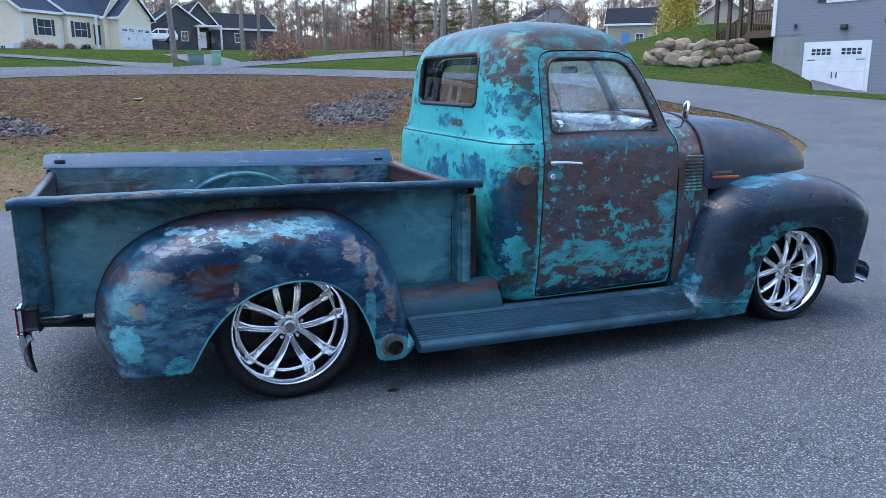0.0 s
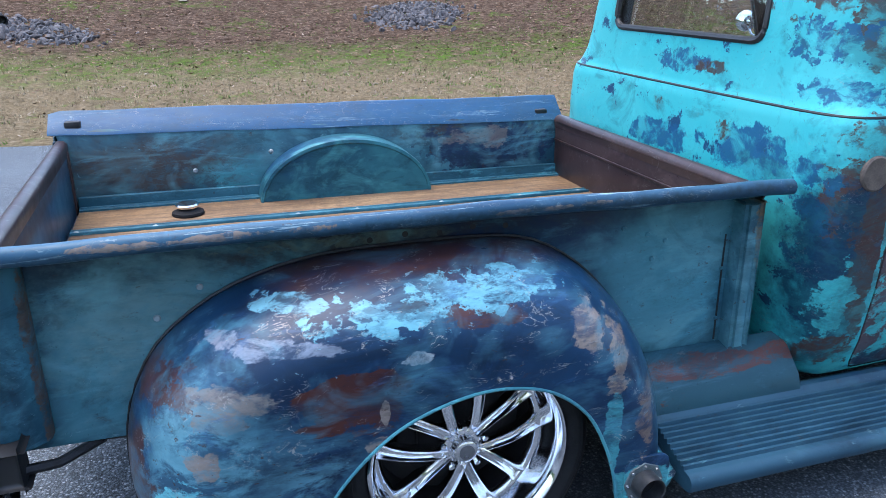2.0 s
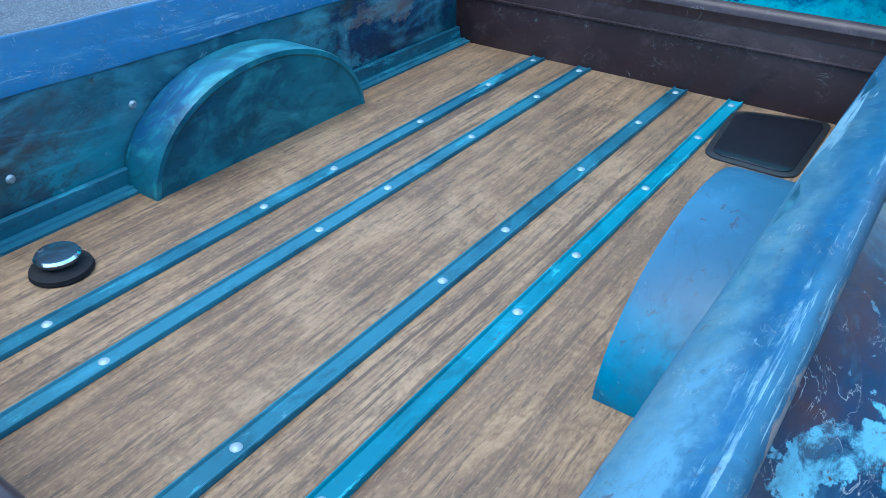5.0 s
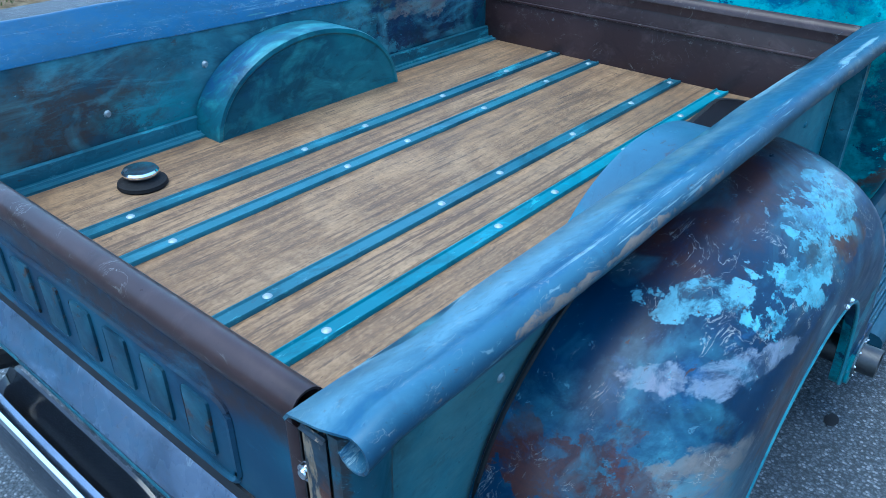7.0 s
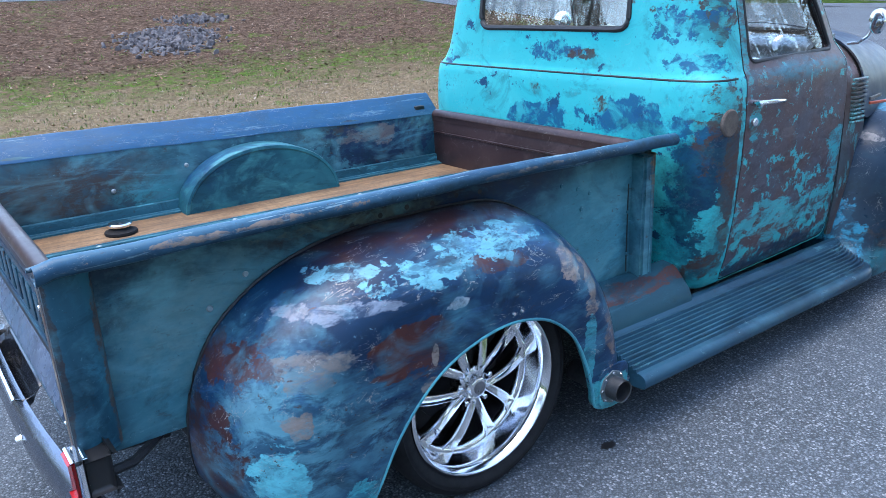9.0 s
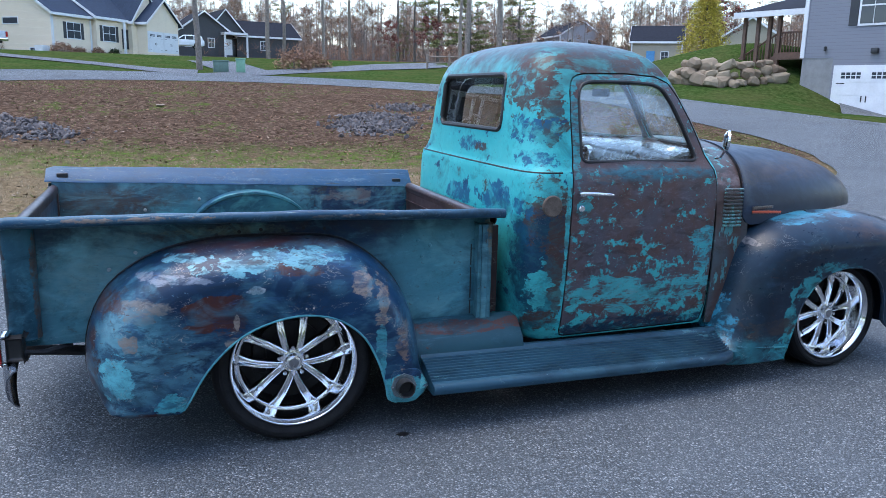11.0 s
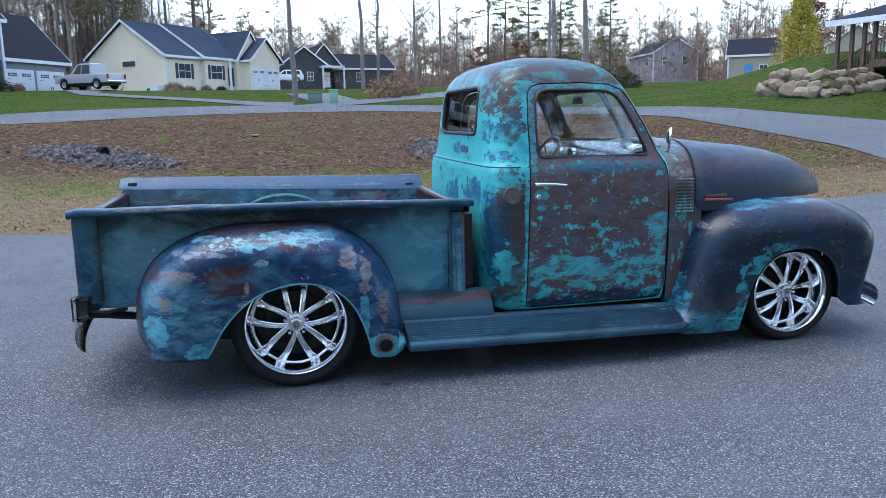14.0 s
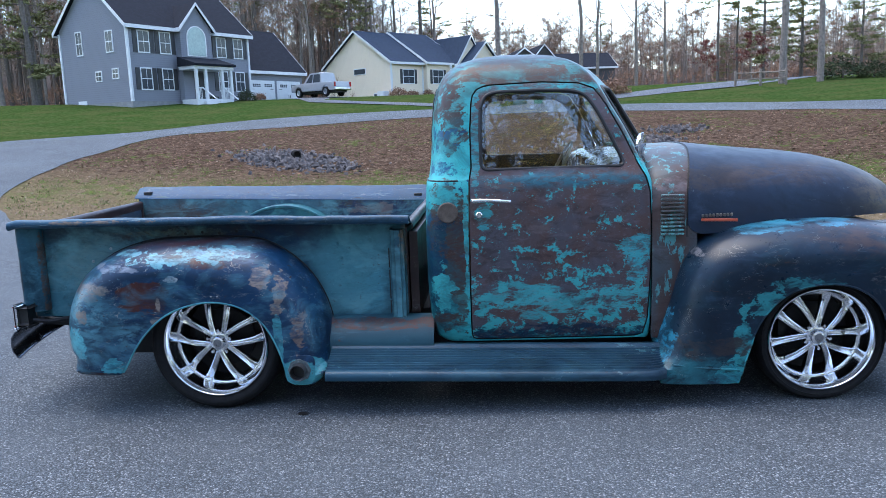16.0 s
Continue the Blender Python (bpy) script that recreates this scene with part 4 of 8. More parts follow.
def spoke(turn, s, r_out):
    """One leg of a spoke pair: two rounded ridges with a hollow between them, flaring into the rim."""
    p0, p1 = Vector((s * 0.024, 0, 0.040)), Vector((s * 0.053, 0, r_out))
    d = p1 - p0
    u = Vector((d.z, 0, -d.x)).normalized()
    rows = []
    for f in np.linspace(0, 1, 13):
        c = p0 + d * f + u * s * 0.006 * math.sin(math.pi * f)
        w = 0.0140 + 0.0065 * f + 0.010 * max(0.0, (f - 0.7) / 0.3) ** 2
        y0 = 0.046 + 0.010 * f + 0.026 * f ** 3
        rows.append([c + u * w * e + Vector((0, y0 + dy, 0)) for e, dy in ((-1.05, 0.034), (-1.0, 0.008), (-0.86, 0.001), (-0.66, -0.001), (-0.46, 0.003), (-0.2, 0.009), (0.0, 0.010), (0.2, 0.009), (0.46, 0.003), (0.66, -0.001), (0.86, 0.001), (1.0, 0.008), (1.05, 0.034))])
    bm, vs = grid(rows)
    bm.faces.new(vs[0]), bm.faces.new(vs[-1][::-1])
    bmesh.ops.recalc_face_normals(bm, faces=bm.faces)
    bm.transform(pose(0, 0, 0, 0, turn, 0))
    return bm


def wheel(x, z, side, tyre_r, rim_r, name, turn, face):
    hub = new(name)
    hub.parent = truck
    hub.matrix_basis = pose(x, side * face, z, 0, 0, 0 if side < 0 else 180)
    mid = (rim_r + tyre_r) / 2
    t = [(0.016, rim_r - 0.004), (0.002, rim_r + 0.004), (-0.006, rim_r + 0.010), (-0.012, rim_r + 0.020), (-0.017, mid - 0.006), (-0.0175, mid), (-0.0155, mid + 0.004), (-0.016, mid + 0.008), (-0.011, tyre_r - 0.020), (-0.003, tyre_r - 0.010), (0.010, tyre_r - 0.003), (0.026, tyre_r)]
    for k in range(4):   # tread grooves
        y = 0.05 + 0.045 * k
        t += [(y - 0.005, tyre_r), (y - 0.004, tyre_r - 0.007), (y + 0.004, tyre_r - 0.007), (y + 0.005, tyre_r)]
    t += [(0.21, tyre_r), (0.228, tyre_r - 0.004), (0.25, tyre_r - 0.03), (0.25, rim_r)]
    part("tyre", lathe(t, "y", 72), black_rubber, hub, "low black tyre")
    rim = [(0.012, rim_r + 0.004), (-0.006, rim_r + 0.003), (-0.010, rim_r - 0.002), (-0.010, rim_r - 0.006), (-0.005, rim_r - 0.011), (0.002, rim_r - 0.013), (0.006, rim_r - 0.017), (0.030, rim_r - 0.022), (0.072, rim_r - 0.029), (0.080, rim_r - 0.034), (0.081, rim_r - 0.042), (0.086, rim_r - 0.047), (0.095, rim_r - 0.050), (0.24, rim_r - 0.050)]
    part("rim", lathe(rim, "y", 96), chrome, hub, "polished deep-dish rim")
    part("barrel", lathe([(0.100, rim_r - 0.052), (0.19, rim_r - 0.054), (0.2, 0.08), (0.2, 0.0)], "y", 48), seal_black, hub)
    part("brake_disc", lathe([(0.15, 0.0), (0.15, 0.10), (0.155, 0.15), (0.17, 0.15)], "y", 40), disc_steel, hub)
    part("caliper", box(-0.16, -0.10, 0.125, 0.17, -0.07, 0.07, 0.012), disc_steel, hub)
    for k in range(5):
        a = 72 * k + turn
        for s in (-1, 1):
            part("spoke", spoke(a, s, rim_r - 0.040), chrome, hub)
        lug = lathe([(0.040, 0.0), (0.040, 0.006), (0.043, 0.009), (0.075, 0.010)], "y", 6, (0, 0, 0.060))
        lug.transform(pose(0, 0, 0, 0, a, 0))
        part("lug_nut", lug, chrome, hub)
    part("hub_plate", lathe([(0.058, 0.0), (0.056, 0.040), (0.060, 0.050), (0.10, 0.055)], "y", 40), chrome, hub)
    part("hub_cap", lathe([(0.026, 0.0), (0.026, 0.026), (0.029, 0.031), (0.040, 0.035), (0.058, 0.037)], "y", 10), chrome, hub, "faceted chrome centre cap")
    part("cap_badge", lathe([(0.0235, 0.0), (0.0245, 0.021)], "y", 30), cap_grey, hub)
    part("valve", tube([(-0.145, 0.06, -0.10), (-0.155, 0.035, -0.108)], 0.0045, 6), chrome, hub)
    return hub


for s in (-1, 1):
    wheel(0.0, 0.332, s, 0.335, 0.264, "wheel", 0, 0.858)
    wheel(2.947, 0.305, s, 0.302, 0.248, "wheel", 29, 0.838)

# ---- the bed ----
X0, X1, WY = -1.005, 0.948, 0.640
FLOOR = 0.655
bed = []


def rail_top(x, side):
    """Height of the top rail: the body leans a little, and both rails fall towards the cab."""
    if side > 0:
        return 0.995 - 0.0235 * x
    return 0.965 - 0.0085 * x - 0.016 * max(0.0, x - 0.1)


def crease(x, side):
    """Height at which the flared board begins."""
    return 0.911 - 0.034 * x if side > 0 else rail_top(x, side) - 0.048


def rail_row(x, side, out, n):
    c, t = crease(x, side), rail_top(x, side)
    r = 0.016 + out
    row = [(0.648 - out * 0.3, c), (0.655 - out * 0.3, c + 0.010), (0.702, c + 0.55 * (t - c) + out), (0.738, t - 0.008 + out)]
    return row + [(0.748 + r * math.cos(radians(a)), t - 0.021 + r * math.sin(radians(a))) for a in np.linspace(112, -155, n)]


def bed_side(side):
    """Wall, flared board and rolled rim in one pressing."""
    rows = []
    for x in np.linspace(-1.045, 0.955, 41):
        rows.append([(x, side * 0.645, 0.43 + bed_z(x)), (x, side * 0.645, 0.70)] + [(x, side * y, z) for y, z in rail_row(x, side, 0.0, 12)])
    bm, _ = grid(rows)
    return thicken(bm, 0.004)


house_paint = patina("wheel_house_paint", (0.018, 0.085, 0.115), (0.034, 0.155, 0.180), (0.09, 0.31, 0.31), [((0.012, 0.05, 0.13), (-0.25, 0.60, 0.83), (0.16, 0.06, 0.10), 0.38, 0.5)], flake_at=0.74, scale=8.0, rough=0.45, brushed=0.1, clouds=0.9, speckled=0.2)
blue_house = patina("blue_house_paint", (0.030, 0.085, 0.135), (0.045, 0.12, 0.18), (0.03, 0.17, 0.24), [((0.02, 0.16, 0.24), (-0.32, -0.55, 0.7), (0.10, 0.1, 0.08), 0.38, 0.5)], flake_at=0.74, scale=5.0, rough=0.42, brushed=0.1)
for side in (-1, 1):
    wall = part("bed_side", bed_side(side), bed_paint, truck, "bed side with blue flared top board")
    # rim skin over the flared top board
    rr = []
    for x in np.linspace(-1.075, 0.985, 50):
        wob = 0.0015 * math.sin(9 * x) + 0.001 * math.sin(23 * x)
        tail = max(0, (-1.03 - x) / 0.045)
        rr.append([(x, side * y, z + wob - 0.012 * tail * (y > 0.7)) for y, z in rail_row(x, side, 0.006, 14)])
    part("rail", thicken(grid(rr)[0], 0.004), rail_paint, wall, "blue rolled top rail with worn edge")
    if side > 0:
        for x in (-0.99, 0.89):
            part("stake_hole", box(x - 0.028, x + 0.028, 0.668, 0.700, crease(x, 1) + 0.012, crease(x, 1) + 0.045, 0.006), seal_black, wall)
    for x, w, dy, z0 in ((0.915, 0.034, 0.045, 0.408),):
        p = box(x - w, x + w, side * 0.646, side * (0.646 + dy), z0, crease(x, side) - 0.018, 0.008)
        p = box(x - w * 0.45, x + w * 0.45, side * (0.646 + dy), side * (0.652 + dy), z0, crease(x, side) - 0.022, 0.004, p)
        part("stake_pocket", raked(p), bed_paint, wall, "pressed steel stake pocket")
        for k, z in enumerate((0.50, 0.66, 0.83)):
            part("bolt", lathe([(-0.004, 0), (-0.004, 0.005), (0.002, 0.008)], "y", 8, (x - w - 0.018, side * 0.648, z)), bed_paint, wall)
    for x, z in ((-0.87, 0.60), (-0.93, 0.47), (-0.93, 0.76)):
        part("bolt", lathe([(-0.003, 0), (-0.003, 0.007), (0.002, 0.009)], "y", 10, (x, side * 0.648, z)), bed_paint, wall)
    for k in range(5):
        part("rivet_hole", lathe([(-0.0015, 0), (-0.0015, 0.008)], "y", 10, (-0.19 + 0.09 * k, side * 0.650, 0.868 + 0.006 * (k % 2))), seal_black, wall)
    if side < 0:
        part("seam", raked(box(0.862, 0.868, -0.650, -0.646, 0.44, 0.92)), seal_black, wall)
    for x, z in ((-0.581, 0.780), (-0.29, 0.834)):
        part("bolt", lathe([(-0.005, 0), (-0.005, 0.006), (0.001, 0.010)], "y", 10, (x, side * 0.636, z)), plain("worn_bolt", (0.26, 0.31, 0.32), 0.45, 0.3) if "worn_bolt" not in bpy.data.materials else bpy.data.materials["worn_bolt"], wall)
    for x, z in ((-0.598, 0.80), (0.523, 0.82), (0.60, 0.795), (0.66, 0.77), (0.62, 0.72), (-0.70, 0.735)):
        part("bolt", lathe([(-0.654, 0), (-0.654, 0.006), (-0.648, 0.010)], "y", 10, (x, 0 if side < 0 else 1.302, z)), bpy.data.materials["worn_bolt"] if x < 0 else bed_paint, wall)
    ap = [(0.588, 0.0), (0.589, 0.006), (0.606, 0.007), (0.609, 0.012), (0.613, 0.012), (0.616, 0.008), (0.626, 0.010), (0.629, 0.043), (0.633, 0.046), (0.641, 0.046)]
    part("floor_angle", grid([[(x, side * y, FLOOR + z + bed_z(x)) for y, z in ap] for x in np.linspace(X0, X1, 9)])[0], strip_paint, wall, "turquoise angle strip at the foot of the wall")

    # wheel house
    rows = []
    for a in np.linspace(0, 180, 31):
        c, s = math.cos(radians(a)), math.sin(radians(a))
        x, z = -0.010 - 0.345 * c, FLOOR - 0.02 + (0.250 if side > 0 else 0.228) * s ** 0.95
        yi = 0.527 if side > 0 else 0.503
        rows.append([(x, side * 0.640, z), (x, side * 0.56, z), (x, side * (yi + 0.008), z), (x, side * yi, z - 0.004 * s), (x + 0.010 * c, side * (yi - 0.002), z - 0.016 * s), (x + 0.014 * c, side * (yi + 0.003), z - 0.022 * s)])
    bm, vs = grid(rows)
    bm.faces.new([r[-1] for r in vs])
    bmesh.ops.recalc_face_normals(bm, faces=bm.faces)
    part("wheel_house", bm, house_paint if side > 0 else blue_house, truck, "arched steel wheel house in mottled blue")

# wooden floor: boards, strips and bolts
STRIPS = (-0.307, -0.148, 0.157, 0.317)
edges = [-0.60, *STRIPS, 0.60]
floor_ob = new("bed_floor")
floor_ob.parent = truck
tagged(floor_ob, "brown wooden bed floor with turquoise strips")
for y0, y1 in zip(edges, edges[1:]):
    part("floor_board", raked(box(X0, X1, y0 + 0.004, y1 - 0.004, FLOOR - 0.02, FLOOR, 0.002)), striped_wood if y1 - y0 < 0.2 else bed_wood, floor_ob)
for y in STRIPS:
    prof = [(-0.0215, 0.0), (-0.0205, 0.008), (-0.019, 0.0098), (-0.0165, 0.0098), (-0.013, 0.0058), (0.013, 0.0058), (0.0165, 0.0098), (0.019, 0.0098), (0.0205, 0.008), (0.0215, 0.0)]
    bm, _ = grid([[(x, y + dy, FLOOR + dz + bed_z(x)) for dy, dz in prof] for x in np.linspace(X0, X1 - 0.01, 12)])
    strip = part("bed_strip", bm, strip_bright if y < -0.3 else strip_paint, floor_ob, "turquoise steel bed strip")
    for x in (-0.985, -0.733, -0.241, -0.022, 0.311, 0.641, 0.90):
        part("bolt", lathe([(0.0095, 0.0), (0.009, 0.006), (0.006, 0.0095), (0.003, 0.010)], "z", 12, (x, y, FLOOR + bed_z(x))), bpy.data.materials["worn_bolt"], floor_ob)

# front wall of the bed
fw = raked(box(0.948, 0.962, -0.645, 0.645, 0.44, 0.885, 0.003))
# slab added between bed and cab only to keep that gap dark
part("gap_shield", box(0.970, 1.012, -0.625, 0.625, 0.42, 0.845), maroon_paint, truck, "dark slab added to fill the gap between bed and cab")
front_wall = part("bed_front", fw, maroon_paint, truck, "maroon steel front wall of the bed")
prof = [(0.945, 0.86), (0.944, 0.885)] + [(0.968 + 0.026 * math.cos(radians(a)), 0.888 + 0.026 * math.sin(radians(a))) for a in np.linspace(180, -60, 12)]
part("front_rail", thicken(grid([[(x, y, z - 0.012) for x, z in prof] for y in np.linspace(-0.645, 0.645, 9)])[0], 0.003), maroon_paint, front_wall)
part("front_crease", box(0.940, 0.949, -0.64, 0.64, 0.792, 0.800, 0.003), maroon_paint, front_wall)

# tailgate
gate = thing("tailgate", "", "")
gate.parent = truck
tagged(gate, "blue steel tailgate with a maroon rolled top")
tg_paint = patina("tailgate_paint", (0.014, 0.04, 0.075), (0.022, 0.075, 0.115), (0.03, 0.13, 0.18), [((0.04, 0.026, 0.026), (-1.03, -0.2, 0.85), (0.1, 0.7, 0.035), 0.35, 0.5)], flake_at=0.68, scale=4.0, rough=0.4)
part("gate_panel", box(-1.036, -1.018, -0.630, 0.630, 0.60, 0.885, 0.004), tg_paint, gate)
part("gate_end", box(-1.052, -1.010, -0.636, -0.612, 0.50, 0.892, 0.006), maroon_paint, gate)
part("gate_end", box(-1.052, -1.010, 0.612, 0.636, 0.50, 0.892, 0.006), maroon_paint, gate)
prof = [(-1.016, 0.915), (-1.013, 0.938)] + [(-1.034 + 0.024 * math.cos(radians(a)), 0.948 + 0.024 * math.sin(radians(a))) for a in np.linspace(20, 250, 14)] + [(-1.042, 0.925)]
part("gate_roll", thicken(grid([[(x, y, z - 0.042) for x, z in prof] for y in np.linspace(-0.636, 0.636, 9)])[0], 0.003), maroon_paint, gate, "maroon rolled top edge")
frame_pts = rounded([(-0.475, 0.672), (0.475, 0.672), (0.475, 0.815), (-0.475, 0.815)], 0.03, 6)
part("gate_bead", tube([(-1.037, y, z) for y, z in frame_pts + frame_pts[:2]], 0.006, 6, caps=False), tg_paint, gate, "pressed bead round the panel")
letter_blue = patina("letter_paint", (0.016, 0.05, 0.08), (0.030, 0.085, 0.115), (0.05, 0.032, 0.028), flake_at=0.58, scale=14.0, rough=0.45)
for k in range(9):
    yy = 0.40 - 0.10 * k
    part("raised_bar", box(-1.0415, -1.034, yy - 0.030, yy + 0.030, 0.697, 0.792, 0.006), letter_blue, gate, "raised pressed bar")
sill_paint = patina("sill_paint", (0.055, 0.080, 0.125), (0.095, 0.125, 0.180), (0.42, 0.44, 0.46), [((0.05, 0.10, 0.16), (-1.05, 0.1, 0.60), (0.1, 0.3, 0.05), 0.4, 0.3)], flake_at=0.70, scale=5.0, streak=(1, 0.5, 1), rough=0.30, coat=0.15, tear=(18, 8, 0.7))
corner_blue = patina("corner_blue", (0.012, 0.045, 0.070), (0.030, 0.115, 0.155), (0.075, 0.22, 0.27), [((0.035, 0.028, 0.028), (-1.066, 0, 0.7), (0.012, 1.5, 0.4), 0.5, 0.5), ((0.09, 0.06, 0.045), (-0.96, 0, 0.6), (0.012, 1.5, 0.3), 0.6, 0.2)], flake_at=0.69, scale=9.0, streak=(1, 1, 0.3), rough=0.42, clouds=0.7)
latch_paint = patina("latch_paint", (0.010, 0.022, 0.035), (0.018, 0.045, 0.065), (0.13, 0.06, 0.035), flake_at=0.63, scale=16.0, streak=(1, 1, 0.5), rough=0.4, speckled=0.9)
corner_paint = patina("corner_paint", (0.030, 0.024, 0.024), (0.022, 0.045, 0.065), (0.25, 0.18, 0.115), [((0.10, 0.035, 0.02), (-1.06, -0.69, 0.72), (0.05, 0.012, 0.22), 0.6, 0.2), ((0.27, 0.21, 0.14), (-1.06, -0.678, 0.62), (0.05, 0.010, 0.16), 0.5, 0.3)], flake_at=0.57, scale=12.0, streak=(1, 1, 0.25), tear=(30, 8, 0.7))
# rear sill, corner plates, lamps, bumper
sill = [(-1.012, 0.650), (-1.030, 0.648), (-1.040, 0.642), (-1.047, 0.630), (-1.056, 0.608), (-1.066, 0.585), (-1.070, 0.572), (-1.068, 0.562), (-1.060, 0.555), (-1.01, 0.550)]
part("rear_sill", thicken(grid([[(x, y, z) for x, z in sill] for y in np.linspace(-0.65, 0.65, 9)])[0], 0.005), sill_paint, truck, "pale blue rear sill below the tailgate")
part("sill_flange", box(-1.064, -1.02, -0.655, 0.655, 0.534, 0.547, 0.003), strip_paint, truck, "turquoise flange under the sill")
part("gate_gap", box(-1.040, -1.020, -0.632, 0.632, 0.640, 0.668), seal_black, truck)
for side in (-1, 1):
    # thin black slab added as the shade in the gap beside the gate
    part("latch_recess", box(-1.050, -1.020, side * 0.634, side * 0.644, 0.50, 0.90), seal_black, truck)
    part("latch_plate", raked(box(-1.050, -1.036, side * 0.640, side * 0.668, 0.50, 0.90, 0.003)), latch_paint, truck, "dark blue latch plate with worn edges")
    part("corner_post", raked(box(-1.066, -1.034, side * 0.668, side * 0.694, 0.47, 0.905, 0.005)), corner_paint, truck, "rust-streaked rear corner post")
    roll = [(-1.060, 0.694), (-1.066, 0.704), (-1.065, 0.716), (-1.056, 0.725), (-1.042, 0.728), (-1.020, 0.723), (-0.990, 0.706), (-0.966, 0.690), (-0.958, 0.676), (-0.956, 0.650)]
    part("corner_roll", thicken(grid([[(x, side * (y + 0.0015 * math.sin(31 * z)), z + bed_z(x)) for x, y in roll] for z in np.linspace(0.47, 0.918, 12)])[0], 0.004), corner_blue, truck, "rounded blue bed corner with rubbed edges")
    for z in (0.845, 0.56):
        part("latch_bolt", lathe([(-1.068, 0), (-1.068, 0.006), (-1.064, 0.007), (-1.064, 0.011), (-1.058, 0.012)], "x", 14, (0, side * 0.655, z)), chrome, truck, "tailgate latch bolt")
    lamp = new("tail_lamp")
    lamp.parent = truck
    b = box(-1.066, -1.008, side * 0.722, side * 0.770, 0.428, 0.518, 0.014, seg=3)
    part("lamp_body", b, seal_black, lamp, "black lamp body")
    part("lamp_rim", box(-1.082, -1.062, side * 0.716, side * 0.778, 0.415, 0.530, 0.008), chrome, lamp, "chrome lamp rim")
    part("lamp_lens", box(-1.088, -1.070, side * 0.720, side * 0.770, 0.423, 0.522, 0.008), red_lens, lamp, "red lens")
    part("lamp_bracket", tube([(-1.02, side * 0.74, 0.45), (-0.95, side * 0.70, 0.43), (-0.86, side * 0.62, 0.43)], 0.012, 6), dark_steel, lamp)
    part("bumper_iron", tube([(-0.80, side * 0.45, 0.34), (-1.0, side * 0.47, 0.37), (-1.10, side * 0.50, 0.385)], 0.022, 6), dark_steel, truck)


def bumper(x_mid, x_end, z, half, h, face, drop=0.035):
    rows = []
    for y in np.linspace(-half, half, 33):
        f = abs(y) / half
        x = x_mid + (x_end - x_mid) * f ** 2.6
        zz = z - drop * f * f
        bul = 0.022 * face
        rows.append([(x - bul * 0.6, y, zz + h / 2), (x, y, zz + h / 2 - 0.006), (x + bul, y, zz + h * 0.25), (x + bul * 1.25, y, zz), (x + bul, y, zz - h * 0.25), (x, y, zz - h / 2 + 0.006), (x - bul * 0.6, y, zz - h / 2)])
    bm, _ = grid(rows)
    return thicken(bm, 0.005)


part("rear_bumper", bumper(-1.115, -1.035, 0.385, 0.87, 0.145, -1), plain("worn_chrome", (0.20, 0.215, 0.25), 0.24, 1.0, 0.12), truck, "curved chrome rear bumper bar")
for side in (-1, 1):
    part("bumper_bolt", lathe([(-1.152, 0), (-1.150, 0.010), (-1.135, 0.016)], "x", 14, (0, side * 0.32, 0.385)), chrome, truck)
dish_black = plain("dish_black", (0.010, 0.012, 0.016), 0.12)
dish = []
for y in np.linspace(-0.235, 0.285, 27):
    e = min(1.0, min(y + 0.235, 0.285 - y) / 0.07)
    e = math.sin(e * math.pi / 2) ** 0.7
    dish.append([(-1.134, y, 0.450), (-1.131, y, 0.461), (-1.124, y, 0.463), (-1.118, y, 0.459 - 0.016 * e), (-1.108, y, 0.455 - 0.045 * e), (-1.094, y, 0.455 - 0.055 * e), (-1.080, y, 0.460 - 0.045 * e), (-1.068, y, 0.468 - 0.012 * e), (-1.060, y, 0.478 + 0.014 * e), (-1.054, y, 0.480 + 0.014 * e)])
part("dish_lip", thicken(grid([row[:5] for row in dish])[0], 0.003), chrome, truck, "bright chrome lip of the plate hollow")
part("plate_dish", thicken(grid([row[4:] for row in dish])[0], 0.003), dish_black, truck, "glossy dark hollow for the plate in the bumper top")
part("front_bumper", bumper(3.60, 3.50, 0.275, 0.90, 0.13, 1, 0.015), chrome, truck, "curved chrome front bumper bar")
mirror_silver = Mat("mirror_silver", 0.03, 1.0).color((0.80, 0.82, 0.84)).m
for side in (-1, 1):
    mir = new("wing_mirror")
    mir.parent = truck
    arm = tube([(2.13, side * 0.755, 1.165), (2.125, side * 0.80, 1.17), (2.10, side * 0.85, 1.20), (2.09, side * 0.87, 1.235)], 0.006, 8)
    part("mirror_arm", arm, chrome, mir, "bent chrome arm")
    head = lathe([(-0.016, 0.0), (-0.014, 0.03), (-0.004, 0.048), (0.006, 0.051), (0.008, 0.048), (0.008, 0.0)], "x", 28)
    head.transform(pose(2.085, side * 0.885, 1.260, 0, 4, side * 31))
    part("mirror_head", head, chrome, mir, "round chrome mirror head")
    face = lathe([(-0.0175, 0.0), (-0.0175, 0.030), (-0.0085, 0.044)], "x", 28)
    face.transform(pose(2.085, side * 0.885, 1.260, 0, 4, side * 31))
    part("mirror_glass", face, mirror_silver, mir, "silvered mirror glass")

# things lying in the bed
cap = thing("exhaust_cap", "round chrome lid on a black rubber ring in the bed", "lid")
part("rubber_ring", lathe([(0.0, 0.0), (0.0, 0.055), (0.004, 0.058), (0.012, 0.056), (0.017, 0.044), (0.024, 0.032), (0.028, 0.03), (0.028, 0.0)], "z", 32, (-0.623, 0.450, FLOOR + bed_z(-0.62))), black_rubber, cap, "black rubber ring")
